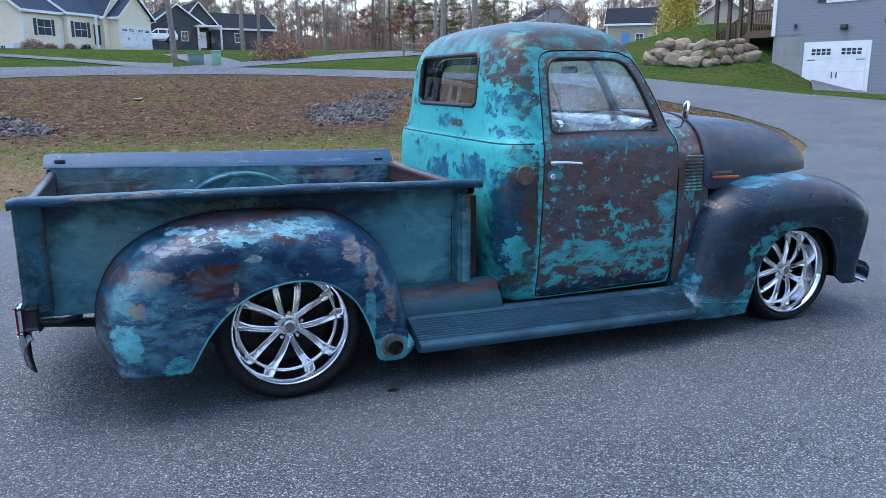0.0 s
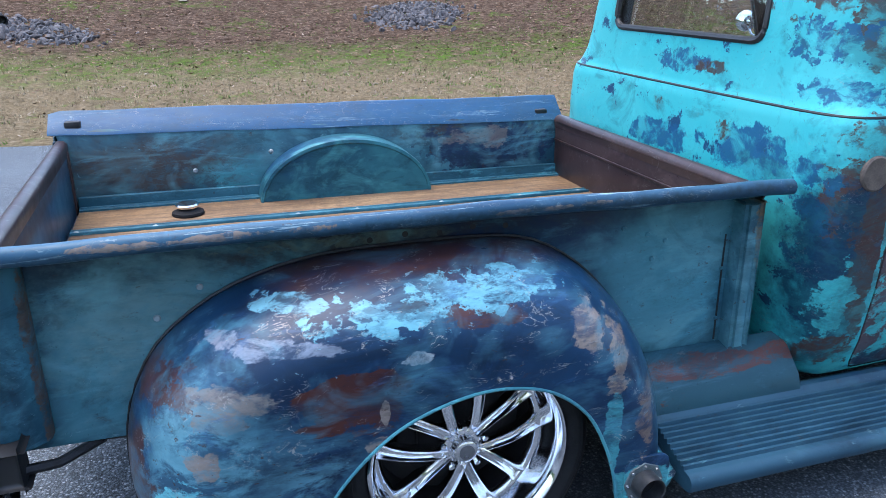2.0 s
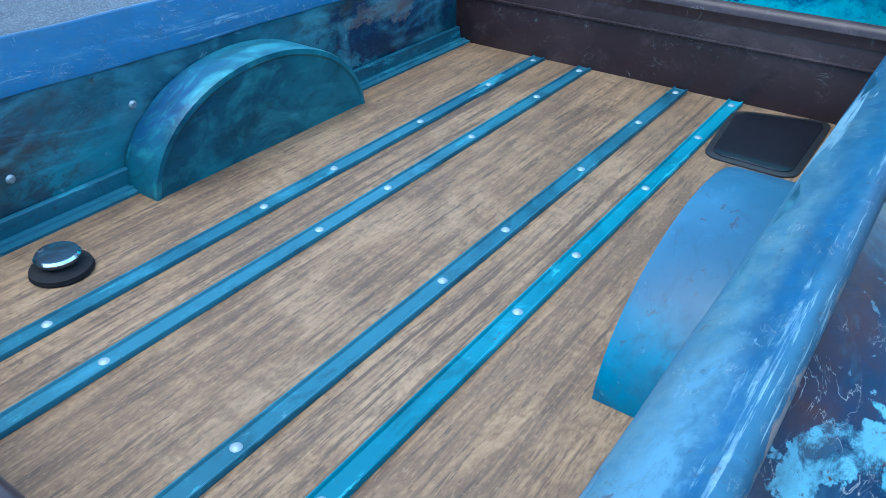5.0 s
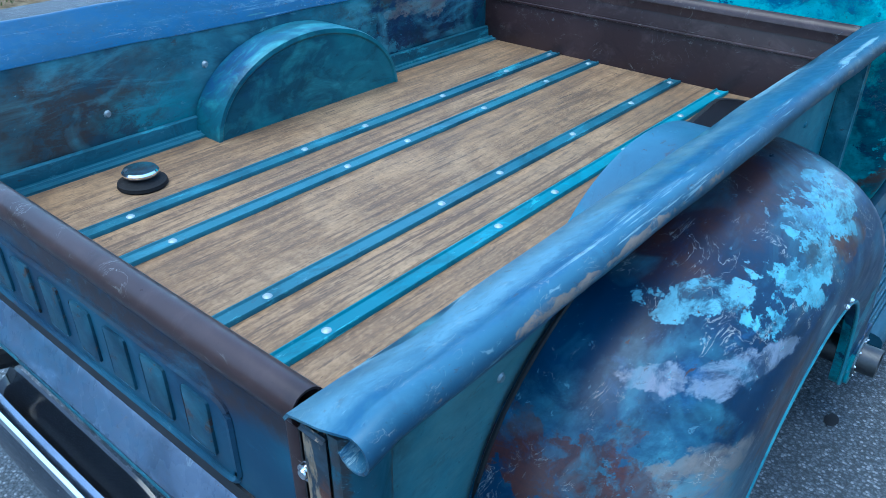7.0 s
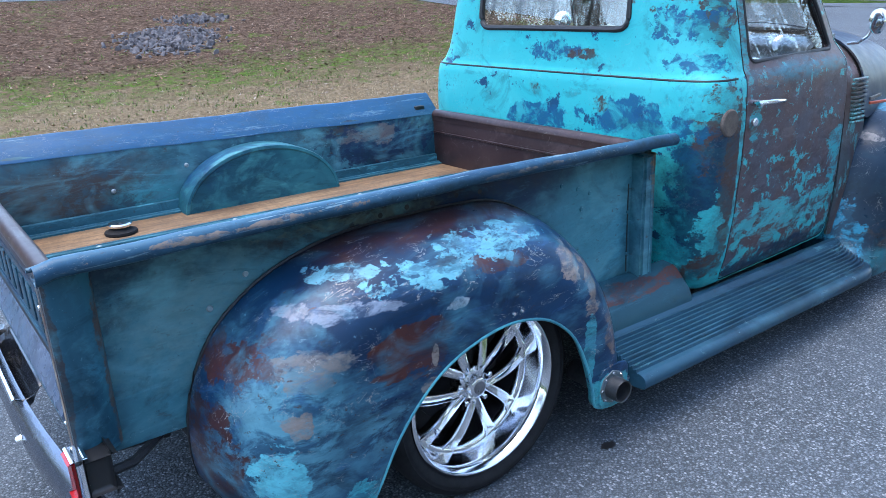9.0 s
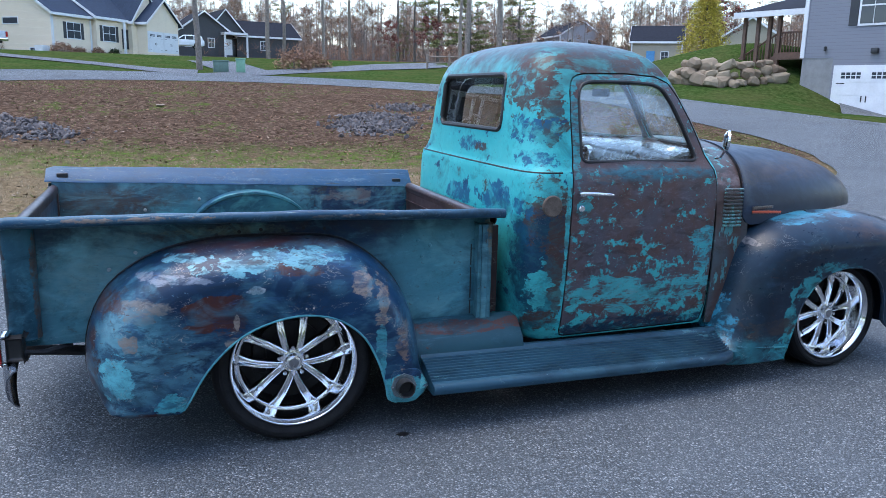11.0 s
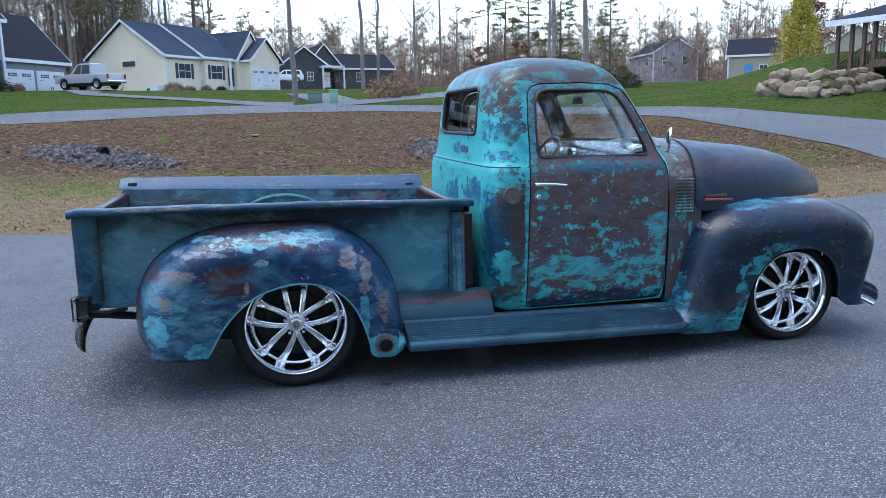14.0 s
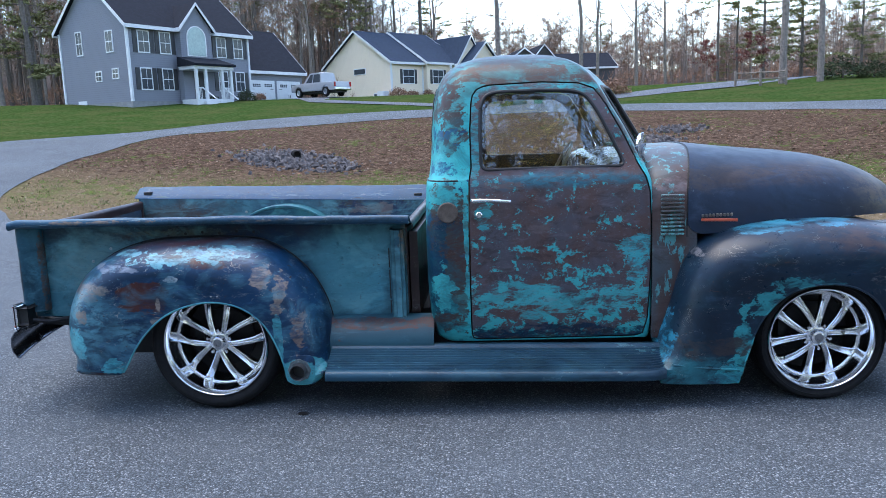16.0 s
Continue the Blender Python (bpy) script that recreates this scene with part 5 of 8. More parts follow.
part("chrome_lid", lathe([(0.026, 0.0), (0.026, 0.03), (0.029, 0.040), (0.037, 0.042), (0.042, 0.038), (0.045, 0.0)], "z", 32, (-0.623, 0.450, FLOOR + bed_z(-0.62))), chrome, cap, "polished chrome lid")
hatch = thing("fuel_hatch", "black recessed filler hatch let into the bed floor", "hatch")
part("hatch_frame", prism(rounded([(0.548, -0.565), (0.935, -0.565), (0.868, -0.322), (0.555, -0.345)], 0.05, 6), "z", FLOOR - 0.012 + bed_z(0.7), FLOOR + 0.007 + bed_z(0.7), 0.002), seal_black, hatch)
part("hatch_lid", prism(rounded([(0.567, -0.55), (0.912, -0.55), (0.852, -0.338), (0.572, -0.361)], 0.04, 6), "z", FLOOR + 0.0 + bed_z(0.7), FLOOR + 0.010 + bed_z(0.7), 0.002), plain("gloss_black", (0.008, 0.009, 0.012), 0.2), hatch, "glossy black lid")


# ---- ground, road and drive surfaces ----
RR = (0, 8.5, 15, 19, 24, 30.5, 38, 50, 62, 92, 125, 200, 400, 1500)
HH = (0, 0, -0.05, 0.12, 0.62, 1.3, 1.5, 2.6, 3.8, 4.7, 6.2, 8.5, 12, 14)


def sig(v):
    return 1 / (1 + math.exp(-max(-30, min(30, v))))


def height(x, y):
    """The lie of the land round the turning loop."""
    r = math.hypot(x, y + 4)
    s = (np.interp(r * 0.97, RR, HH) + np.interp(r, RR, HH) + np.interp(r * 1.03, RR, HH)) / 3
    s *= 1 - 0.28 * sig((x - 17) / 2.5) * sig((21 - y) / 3)
    s += sig((8.5 - math.hypot(x - 1.5, y)) / 1.0) * (0.0032 * x - 0.003)   # slight fall of the road under the pickup
    s -= 0.60 * sig((x - 25.3) / 0.9) * sig((23.6 - y - 0.30 * (x - 27)) / 0.55)   # the apron lies lower before the garage
    s += 2.3 * math.exp(-((x - 30) / 7.5) ** 2 - ((y - 30.5) / 6.0) ** 2)
    return float(s)


ISLE = (2.0, 21.2, 13.4, 15.9)


def isle_power(dx, dy):
    """The island is squarer at one near corner and rounder at the far one."""
    return 2.35 if dx < 0 else (3.2 if dy < 0 else 2.0)


def isle_edge(a, d=0.0):
    """A point of the island's rim at the angle a, moved out by d."""
    cx, cy, rx, ry = ISLE
    c, s = math.cos(a), math.sin(a)
    e = 2 / isle_power(c, s)
    return cx + (rx + d) * math.copysign(abs(c) ** e, c), cy + (ry + d) * math.copysign(abs(s) ** e, s)


def isle_value(x, y):
    cx, cy, rx, ry = ISLE
    e = isle_power(x - cx, y - cy)
    return abs((x - cx) / rx) ** e + abs((y - cy) / ry) ** e


def asphalt_material(name, tone, speck, size=1.0):
    """Rolled asphalt: stones of two sizes in dark binder, pale chips and broad worn patches."""
    m = Mat(name, 0.9, 0, 0.12)
    big = m.noise(0.35, 5, 0.6)
    mid = m.noise(6, 5, 0.6)

    def stones(scale):
        v = m.n("ShaderNodeTexVoronoi", Scale=scale / size)
        m.t.links.new(m.co, v.inputs["Vector"])
        sep = m.n("ShaderNodeSeparateColor")
        m.t.links.new(v.outputs["Color"], sep.inputs[0])
        return v.outputs["Distance"], sep.outputs[0]
    d1, r1 = stones(125.0)
    d2, r2 = stones(260.0)
    stone = m.ramp(r1, [(0.0, tuple(0.34 * t for t in tone)), (0.5, tone), (0.82, tuple(1.65 * t for t in tone)), (0.97, speck)])
    fine = m.ramp(r2, [(0.0, tuple(0.25 * t for t in tone)), (0.55, tone), (0.9, tuple(1.9 * t for t in tone))])
    c = m.mix(0.42, stone, fine)
    c = m.mix(m.math("MULTIPLY", m.step(d1, 0.42, 0.62), 0.75), c, tuple(0.25 * t for t in tone))
    c = m.mix(m.math("MULTIPLY", m.step(m.noise(0.8, 6), 0.4, 0.75), 0.35), c, tuple(1.5 * t for t in tone))
    c = m.mix(m.math("MULTIPLY", m.step(big, 0.45, 0.7), 0.35), c, tuple(0.55 * t for t in tone))
    m.color(c).rough(m.math("ADD", m.math("MULTIPLY", mid, 0.2), 0.7))
    m.bump(m.math("SUBTRACT", m.math("MULTIPLY", m.noise(90, 3), 0.4), m.math("ADD", d1, m.math("MULTIPLY", d2, 0.4))), 0.6, 0.006)
    return m.m


asphalt = asphalt_material("asphalt", (0.104, 0.119, 0.132), (0.46, 0.48, 0.50))
road_far = asphalt_material("road_grey", (0.122, 0.133, 0.146), (0.27, 0.28, 0.30), 2.0)


def ground_material():
    """Lawn outside the road, leaf-strewn dirt with grass tufts on the island."""
    m = Mat("ground_cover", 1.0, 0, 0.0)
    x, y, z = m.xyz()
    cx, cy, rx, ry = ISLE

    right, front = m.math("GREATER_THAN", x, cx), m.math("LESS_THAN", y, cy)
    power = m.math("ADD", 2.35, m.math("MULTIPLY", right, m.math("SUBTRACT", m.math("MULTIPLY", front, 1.2), 0.35)))

    def term(v, c, r):
        return m.math("POWER", m.math("ABSOLUTE", m.math("DIVIDE", m.math("SUBTRACT", v, c), r)), power)
    isle = m.math("ADD", term(x, cx, rx), term(y, cy, ry))
    isle = m.math("ADD", isle, m.math("MULTIPLY", m.math("SUBTRACT", m.noise(1.2, 5), 0.5), 0.25))
    fine, mid, big = m.noise(14, 8, 0.75), m.noise(2.5, 6, 0.65), m.noise(0.45, 5, 0.6)
    leaf = m.n("ShaderNodeTexVoronoi", Scale=16.0)
    m.t.links.new(m.co, leaf.inputs["Vector"])
    sep = m.n("ShaderNodeSeparateColor")
    m.t.links.new(leaf.outputs["Color"], sep.inputs[0])
    streak = m.noise(9, 8, 0.74, m.stretched(0.6, 1.6, 1), 0.5)
    dirt = m.ramp(streak, [(0.34, (0.010, 0.007, 0.005)), (0.46, (0.052, 0.034, 0.024)), (0.56, (0.115, 0.078, 0.056)), (0.68, (0.27, 0.20, 0.155))])
    dirt = m.mix(m.math("MULTIPLY", m.step(sep.outputs[0], 0.55, 0.95), 0.55), dirt, (0.095, 0.060, 0.040))
    dirt = m.mix(m.math("MULTIPLY", m.step(mid, 0.55, 0.75), 0.5), dirt, (0.03, 0.022, 0.016))
    green = m.ramp(fine, [(0.3, (0.030, 0.055, 0.010)), (0.7, (0.10, 0.155, 0.030))])
    tuft = m.math("MULTIPLY", m.step(m.math("ADD", mid, m.math("MULTIPLY", big, 0.8)), 0.98, 1.12), m.step(fine, 0.42, 0.55))
    # a greener strip along the bottom of the swale
    straw = m.ramp(fine, [(0.3, (0.075, 0.056, 0.030)), (0.5, (0.18, 0.138, 0.082)), (0.72, (0.31, 0.245, 0.16))])
    near = m.step(m.math("ADD", m.math("ADD", y, m.math("MULTIPLY", x, 0.25)), m.math("MULTIPLY", mid, 7.0)), 18.5, 14.0)
    dirt = m.mix(m.math("MULTIPLY", near, 0.75), dirt, straw)
    swale = m.blotch((2.5, 12.7, 0.0), (12.0, 1.7, 3.0), 0.55, 1.5, 0.5)
    tuft = m.math("MAXIMUM", tuft, m.math("MULTIPLY", m.math("MULTIPLY", swale, m.step(fine, 0.40, 0.54)), m.step(mid, 0.40, 0.56)))
    dirt = m.mix(tuft, dirt, green)
    lawn = m.ramp(m.noise(5, 8, 0.75), [(0.3, (0.013, 0.027, 0.007)), (0.5, (0.034, 0.062, 0.016)), (0.7, (0.076, 0.105, 0.038))])
    lawn = m.mix(m.math("MULTIPLY", m.step(m.math("ADD", big, m.math("MULTIPLY", mid, 0.3)), 0.58, 0.82), 0.45), lawn, (0.085, 0.076, 0.032))
    wood = m.math("POWER", m.math("ADD", m.math("POWER", x, 2.0), m.math("POWER", y, 2.0)), 0.5)
    lawn = m.mix(m.step(m.math("ADD", wood, m.math("MULTIPLY", mid, 16)), 108, 122), lawn, (0.10, 0.062, 0.035))
    m.color(m.mix(m.step(isle, 1.12, 0.98), lawn, dirt))
    m.bump(m.math("ADD", fine, m.math("MULTIPLY", leaf.outputs["Distance"], 0.5)), 0.8, 0.05)
    return m.m


ground_cover = ground_material()
rows = []
radii = list(np.linspace(0.5, 9, 8)) + list(np.linspace(9.5, 46, 110)) + list(np.geomspace(47, 1400, 60))
for r in radii:
    row = []
    for k in range(240):
        a = 2 * math.pi * k / 240
        x, y = r * math.cos(a), -4 + r * math.sin(a)
        z = height(x, y) - 0.03
        v = isle_value(x, y)
        if v < 0.96:
            z -= 0.12 * min(1.0, (0.96 - v) * 8)   # the island's own rough cover lies above
        elif v < 1.0:
            z += (0.05 * noise.noise((x * 1.3, y * 1.3, 0)) + 0.035 * noise.noise((x * 4, y * 4, 3))) * min(1, (1 - v) * 6)
        elif r > 30:
            z += 0.03 * noise.noise((x * 0.15, y * 0.15, 7))
        row.append((x, y, z))
    rows.append(row)
gb, gv = grid(rows, True)
gb.faces.new(gv[0])
bmesh.ops.recalc_face_normals(gb, faces=gb.faces)
part("ground", gb, ground_cover, None, "sloping lawns and a leaf-strewn dirt island", kind="structure", category="ground")


def isle_z(x, y):
    """Height of the island's rough cover: clods and ruts, flat towards its rim."""
    k = min(1.0, max(0.0, (1 - isle_value(x, y)) * 7))
    n = 0.05 * noise.noise((x * 1.3, y * 1.3, 0)) + 0.050 * noise.noise((x * 3.4, y * 4.6, 3)) + 0.042 * abs(noise.noise((x * 7, y * 9, 8))) + 0.030 * noise.noise((x * 15, y * 17, 4))
    return height(x, y) - 0.02 + n * k


ivs, ifs, at = [], [], {}
NX, NY = 262, 250
for i in range(NX + 1):
    for j in range(NY + 1):
        x, y = -11.9 + 27.6 * i / NX, 5.0 + 32.6 * (j / NY) ** 1.25
        if isle_value(x, y) < 1.03:
            at[i, j] = len(ivs)
            ivs.append((x, y, isle_z(x, y)))
for i, j in list(at):
    q = [(i, j), (i + 1, j), (i + 1, j + 1), (i, j + 1)]
    if all(k in at for k in q):
        ifs.append([at[k] for k in q])
isle_me = bpy.data.meshes.new("island_ground")
isle_me.from_pydata(ivs, [], ifs)
isle_me.materials.append(ground_cover)
isle_me.shade_smooth()
tagged(new("island_ground", isle_me), "rough leaf-strewn dirt bank inside the turning loop", "ground", kind="structure")


def strip_road(name, left, right, mat, label, cat="road", lift=0.0, n=6):
    rows = []
    for (x0, y0), (x1, y1) in zip(left, right):
        row = []
        for f in np.linspace(0, 1, n):
            x, y = x0 + (x1 - x0) * f, y0 + (y1 - y0) * f
            row.append((x, y, height(x, y) + lift))
        rows.append(row)
    bm, _ = grid(rows)
    bmesh.ops.recalc_face_normals(bm, faces=bm.faces)
    return part(name, bm, mat, None, label, kind="structure", category=cat)


angs = np.linspace(math.radians(-90), math.radians(270), 181)


def road_width(a):
    d = math.degrees(a) % 360
    near = sig((abs(((d - 270 + 180) % 360) - 180) * -1 + 62) / 7)
    return 4.9 + 10.5 * near + 0.5 * sig((30 - abs(((d - 112 + 180) % 360) - 180)) / 6) - 0.8 * sig((30 - abs(((d - 55 + 180) % 360) - 180)) / 6)


inner = [(isle_edge(a)[0] + 0.12 * noise.noise((9 * math.cos(a), 9 * math.sin(a), 1)), isle_edge(a)[1] + 0.12 * noise.noise((9 * math.cos(a), 9 * math.sin(a), 5))) for a in angs]
outer = [isle_edge(a, road_width(a)) for a in angs]
strip_road("road", inner, outer, asphalt, "grey asphalt turning loop with fine stone speckle", n=14, lift=0.0)
strip_road("road_side", [(4.2, 40.6), (7, 43.0), (10.1, 45.0), (13.2, 46.8), (17.2, 48.0), (24, 52.5), (34, 60.5), (50, 71), (80, 84)], [(1.5, 41.6), (5.2, 44.9), (10.0, 48.6), (14.4, 52.0), (18.4, 53.6), (25, 58.5), (33, 66), (47, 76.5), (78, 90)], road_far, "pale side road leading off between lawns", lift=0.012)
strip_road("drive_b", [(1.8, 44.6), (-0.4, 45.2), (-4.2, 48.5), (-8.4, 51.4), (-14.0, 55.9), (-15.6, 57.5)], [(1.5, 40.8), (-0.9, 42.6), (-4.0, 46.2), (-8.0, 49.0), (-12.0, 51.4), (-10.5, 60.0)], road_far, "pale asphalt drive up to the grey house", "driveway", 0.012)
strip_road("drive_c", [(3.2, 42.5), (1.6, 52), (-0.5, 66), (0.5, 82)], [(6.2, 42.5), (4.8, 52), (3.5, 66), (5.0, 84)], road_far, "pale asphalt drive up to the cream house", "driveway", 0.012)
strip_road("drive_f", [(20.3, 15.3), (24.0, 18.8), (28.0, 22.7)], [(21.5, 5.0), (27, 7.5), (33, 9.5)], road_far, "asphalt apron before the garage", "driveway", 0.012, n=8)

# ---- houses ----
def siding(name, c, step=0.11):
    m = Mat(name, 0.7, 0, 0.15)
    z = m.xyz()[2]
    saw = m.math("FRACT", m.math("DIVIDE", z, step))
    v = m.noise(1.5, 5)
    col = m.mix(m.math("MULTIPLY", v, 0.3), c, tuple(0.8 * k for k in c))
    # shade of each lap put into the colour as a darker line
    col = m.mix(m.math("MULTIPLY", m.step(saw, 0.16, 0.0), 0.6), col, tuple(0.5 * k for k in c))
    m.color(col).bump(saw, 0.5, 0.02)
    return m.m


def shingles(name, c):
    m = Mat(name, 0.9, 0, 0.1)
    b = m.n("ShaderNodeTexBrick", Scale=2.2)
    m.t.links.new(m.co, b.inputs["Vector"])
    b.inputs["Color1"].default_value, b.inputs["Color2"].default_value, b.inputs["Mortar"].default_value = (*c, 1), (*(0.75 * k for k in c), 1), (*(0.6 * k for k in c), 1)
    b.inputs["Mortar Size"].default_value = 0.01
    m.color(m.mix(m.math("MULTIPLY", m.noise(20, 4), 0.5), b.outputs[0], tuple(0.8 * k for k in c)))
    return m.m


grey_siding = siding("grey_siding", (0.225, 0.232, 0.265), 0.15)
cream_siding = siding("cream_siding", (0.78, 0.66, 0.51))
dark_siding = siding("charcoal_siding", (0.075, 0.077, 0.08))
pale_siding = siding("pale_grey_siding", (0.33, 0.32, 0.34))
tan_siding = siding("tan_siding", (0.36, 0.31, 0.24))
slate_roof = shingles("slate_roof", (0.034, 0.050, 0.080))
black_roof = shingles("black_roof", (0.020, 0.023, 0.032))
white_trim = plain("white_trim", (0.62, 0.63, 0.64), 0.45, 0, 0.06, 2)
concrete = plain("concrete", (0.22, 0.22, 0.22), 0.85, 0, 0.12, 3, 0.2)
shutter_black = plain("shutter_black", (0.022, 0.024, 0.028), 0.5)
window_pane = Mat("window_pane", 0.05, 0.0, 0.3).color((0.05, 0.06, 0.07)).m
deck_wood = plain("deck_wood", (0.105, 0.055, 0.035), 0.65, 0, 0.2, 6, 0.2)


def gable_block(parent, x0, x1, y0, y1, z0, eave, ridge, along, wall_mat, roof_mat, over=0.35, roof_t=0.16):
    """Walls with gables and a pitched roof whose ridge runs along x or y."""
    if along == "x":
        ym = (y0 + y1) / 2
        wall = prism([(y0, z0), (y1, z0), (y1, eave), (ym, ridge), (y0, eave)], "x", x0, x1)
    else:
        xm = (x0 + x1) / 2
        wall = prism([(x0, z0), (x1, z0), (x1, eave), (xm, ridge), (x0, eave)], "y", y0, y1)
    w = part("wall", wall, wall_mat, parent, smooth=False)
    lo, hi = ((y0, y1) if along == "x" else (x0, x1))
    mid = (lo + hi) / 2
    k = (ridge - eave) / (mid - lo)
    for a, s in ((lo, -1), (hi, 1)):
        edge = a + s * over
        pts = [(edge, eave - over * k), (mid, ridge), (mid, ridge + roof_t), (edge, eave - over * k + roof_t)]
        if along == "x":
            bm = prism(pts, "x", x0 - over, x1 + over)
        else:
            bm = prism(pts, "y", y0 - over, y1 + over)
        rf = part("roof", bm, roof_mat, parent, smooth=False)
        fb = [(edge - 0.02 * s, eave - over * k - 0.10), (mid, ridge - 0.06), (mid, ridge + roof_t + 0.01), (edge + 0.02 * s, eave - over * k + roof_t + 0.01)]
        for e0, e1 in (((x0, x1) if along == "x" else (y0, y1)),):
            for e in (e0 - over - 0.03, e1 + over):
                part("rake_board", prism(fb, along, e, e + 0.03), white_trim, rf, smooth=False)
        if along == "x":
            part("fascia", box(x0 - over, x1 + over, edge - 0.03, edge + 0.03, eave - over * k - 0.10, eave - over * k + roof_t), white_trim, rf, smooth=False)
        else:
            part("fascia", box(edge - 0.03, edge + 0.03, y0 - over, y1 + over, eave - over * k - 0.10, eave - over * k + roof_t), white_trim, rf, smooth=False)
    return w


def placed(parent, m, name, bm, mat, label="", smooth=False):
    bm.transform(m)
    return part(name, bm, mat, parent, label, smooth)


def window(parent, m, w, h, shutters=False, bars=True):
    """A sash window in the plane y = 0 of m, centred on its sill line, facing -y."""
    ob = placed(parent, m, "window", box(-w / 2 - 0.09, w / 2 + 0.09, -0.05, 0.01, -0.09, h + 0.09), white_trim)
    placed(ob, m, "pane", box(-w / 2, w / 2, -0.056, -0.045, 0, h), window_pane)
    if bars:
        placed(ob, m, "sash_bar", box(-w / 2, w / 2, -0.07, -0.05, h / 2 - 0.03, h / 2 + 0.03), white_trim)
        placed(ob, m, "glazing_bar", box(-0.012, 0.012, -0.064, -0.05, 0, h), white_trim)
    if shutters:
        for s in (-1, 1):
            c = s * (w / 2 + 0.30)
            placed(ob, m, "shutter", box(c - 0.18, c + 0.18, -0.05, 0.0, -0.06, h + 0.06), shutter_black)
    return ob


def garage_door(parent, m, w, h):
    """A carriage-style door: two leaves with small panes along the top, strap hinges and pulls."""
    ob = placed(parent, m, "garage_door", box(-w / 2 - 0.14, w / 2 + 0.14, -0.03, 0.01, 0, h + 0.16), white_trim)
    for k in range(4):
        placed(ob, m, "door_panel", box(-w / 2 + 0.02, w / 2 - 0.02, -0.05, -0.028, k * h / 4 + 0.006, (k + 1) * h / 4 - 0.006, 0.004), white_trim)
    for s in (-1, 1):
        for j in range(4):
            for r in range(2):
                x, z = s * w * 0.25 + (j - 1.5) * w * 0.085, h * (0.82 + 0.065 * r)
                placed(ob, m, "pane", box(x - w * 0.033, x + w * 0.033, -0.058, -0.048, z, z + h * 0.05), window_pane)
        placed(ob, m, "handle", box(s * 0.10 - 0.02, s * 0.10 + 0.02, -0.08, -0.048, h * 0.38, h * 0.50), shutter_black)
        for z in (0.14, 0.72):
            placed(ob, m, "strap_hinge", box(min(s * w * 0.34, s * w * 0.48), max(s * w * 0.34, s * w * 0.48), -0.060, -0.048, h * z, h * z + 0.035), shutter_black)
    return ob


def corner_boards(parent, pts, z0, z1):
    for x, y in pts:
        part("corner_board", box(x - 0.09, x + 0.09, y - 0.09, y + 0.09, z0, z1), white_trim, parent, smooth=False)


def side_left(x, y, z):
    """A plane on a wall that faces -x."""
    return pose(x, y, z, 0, 0, -90)


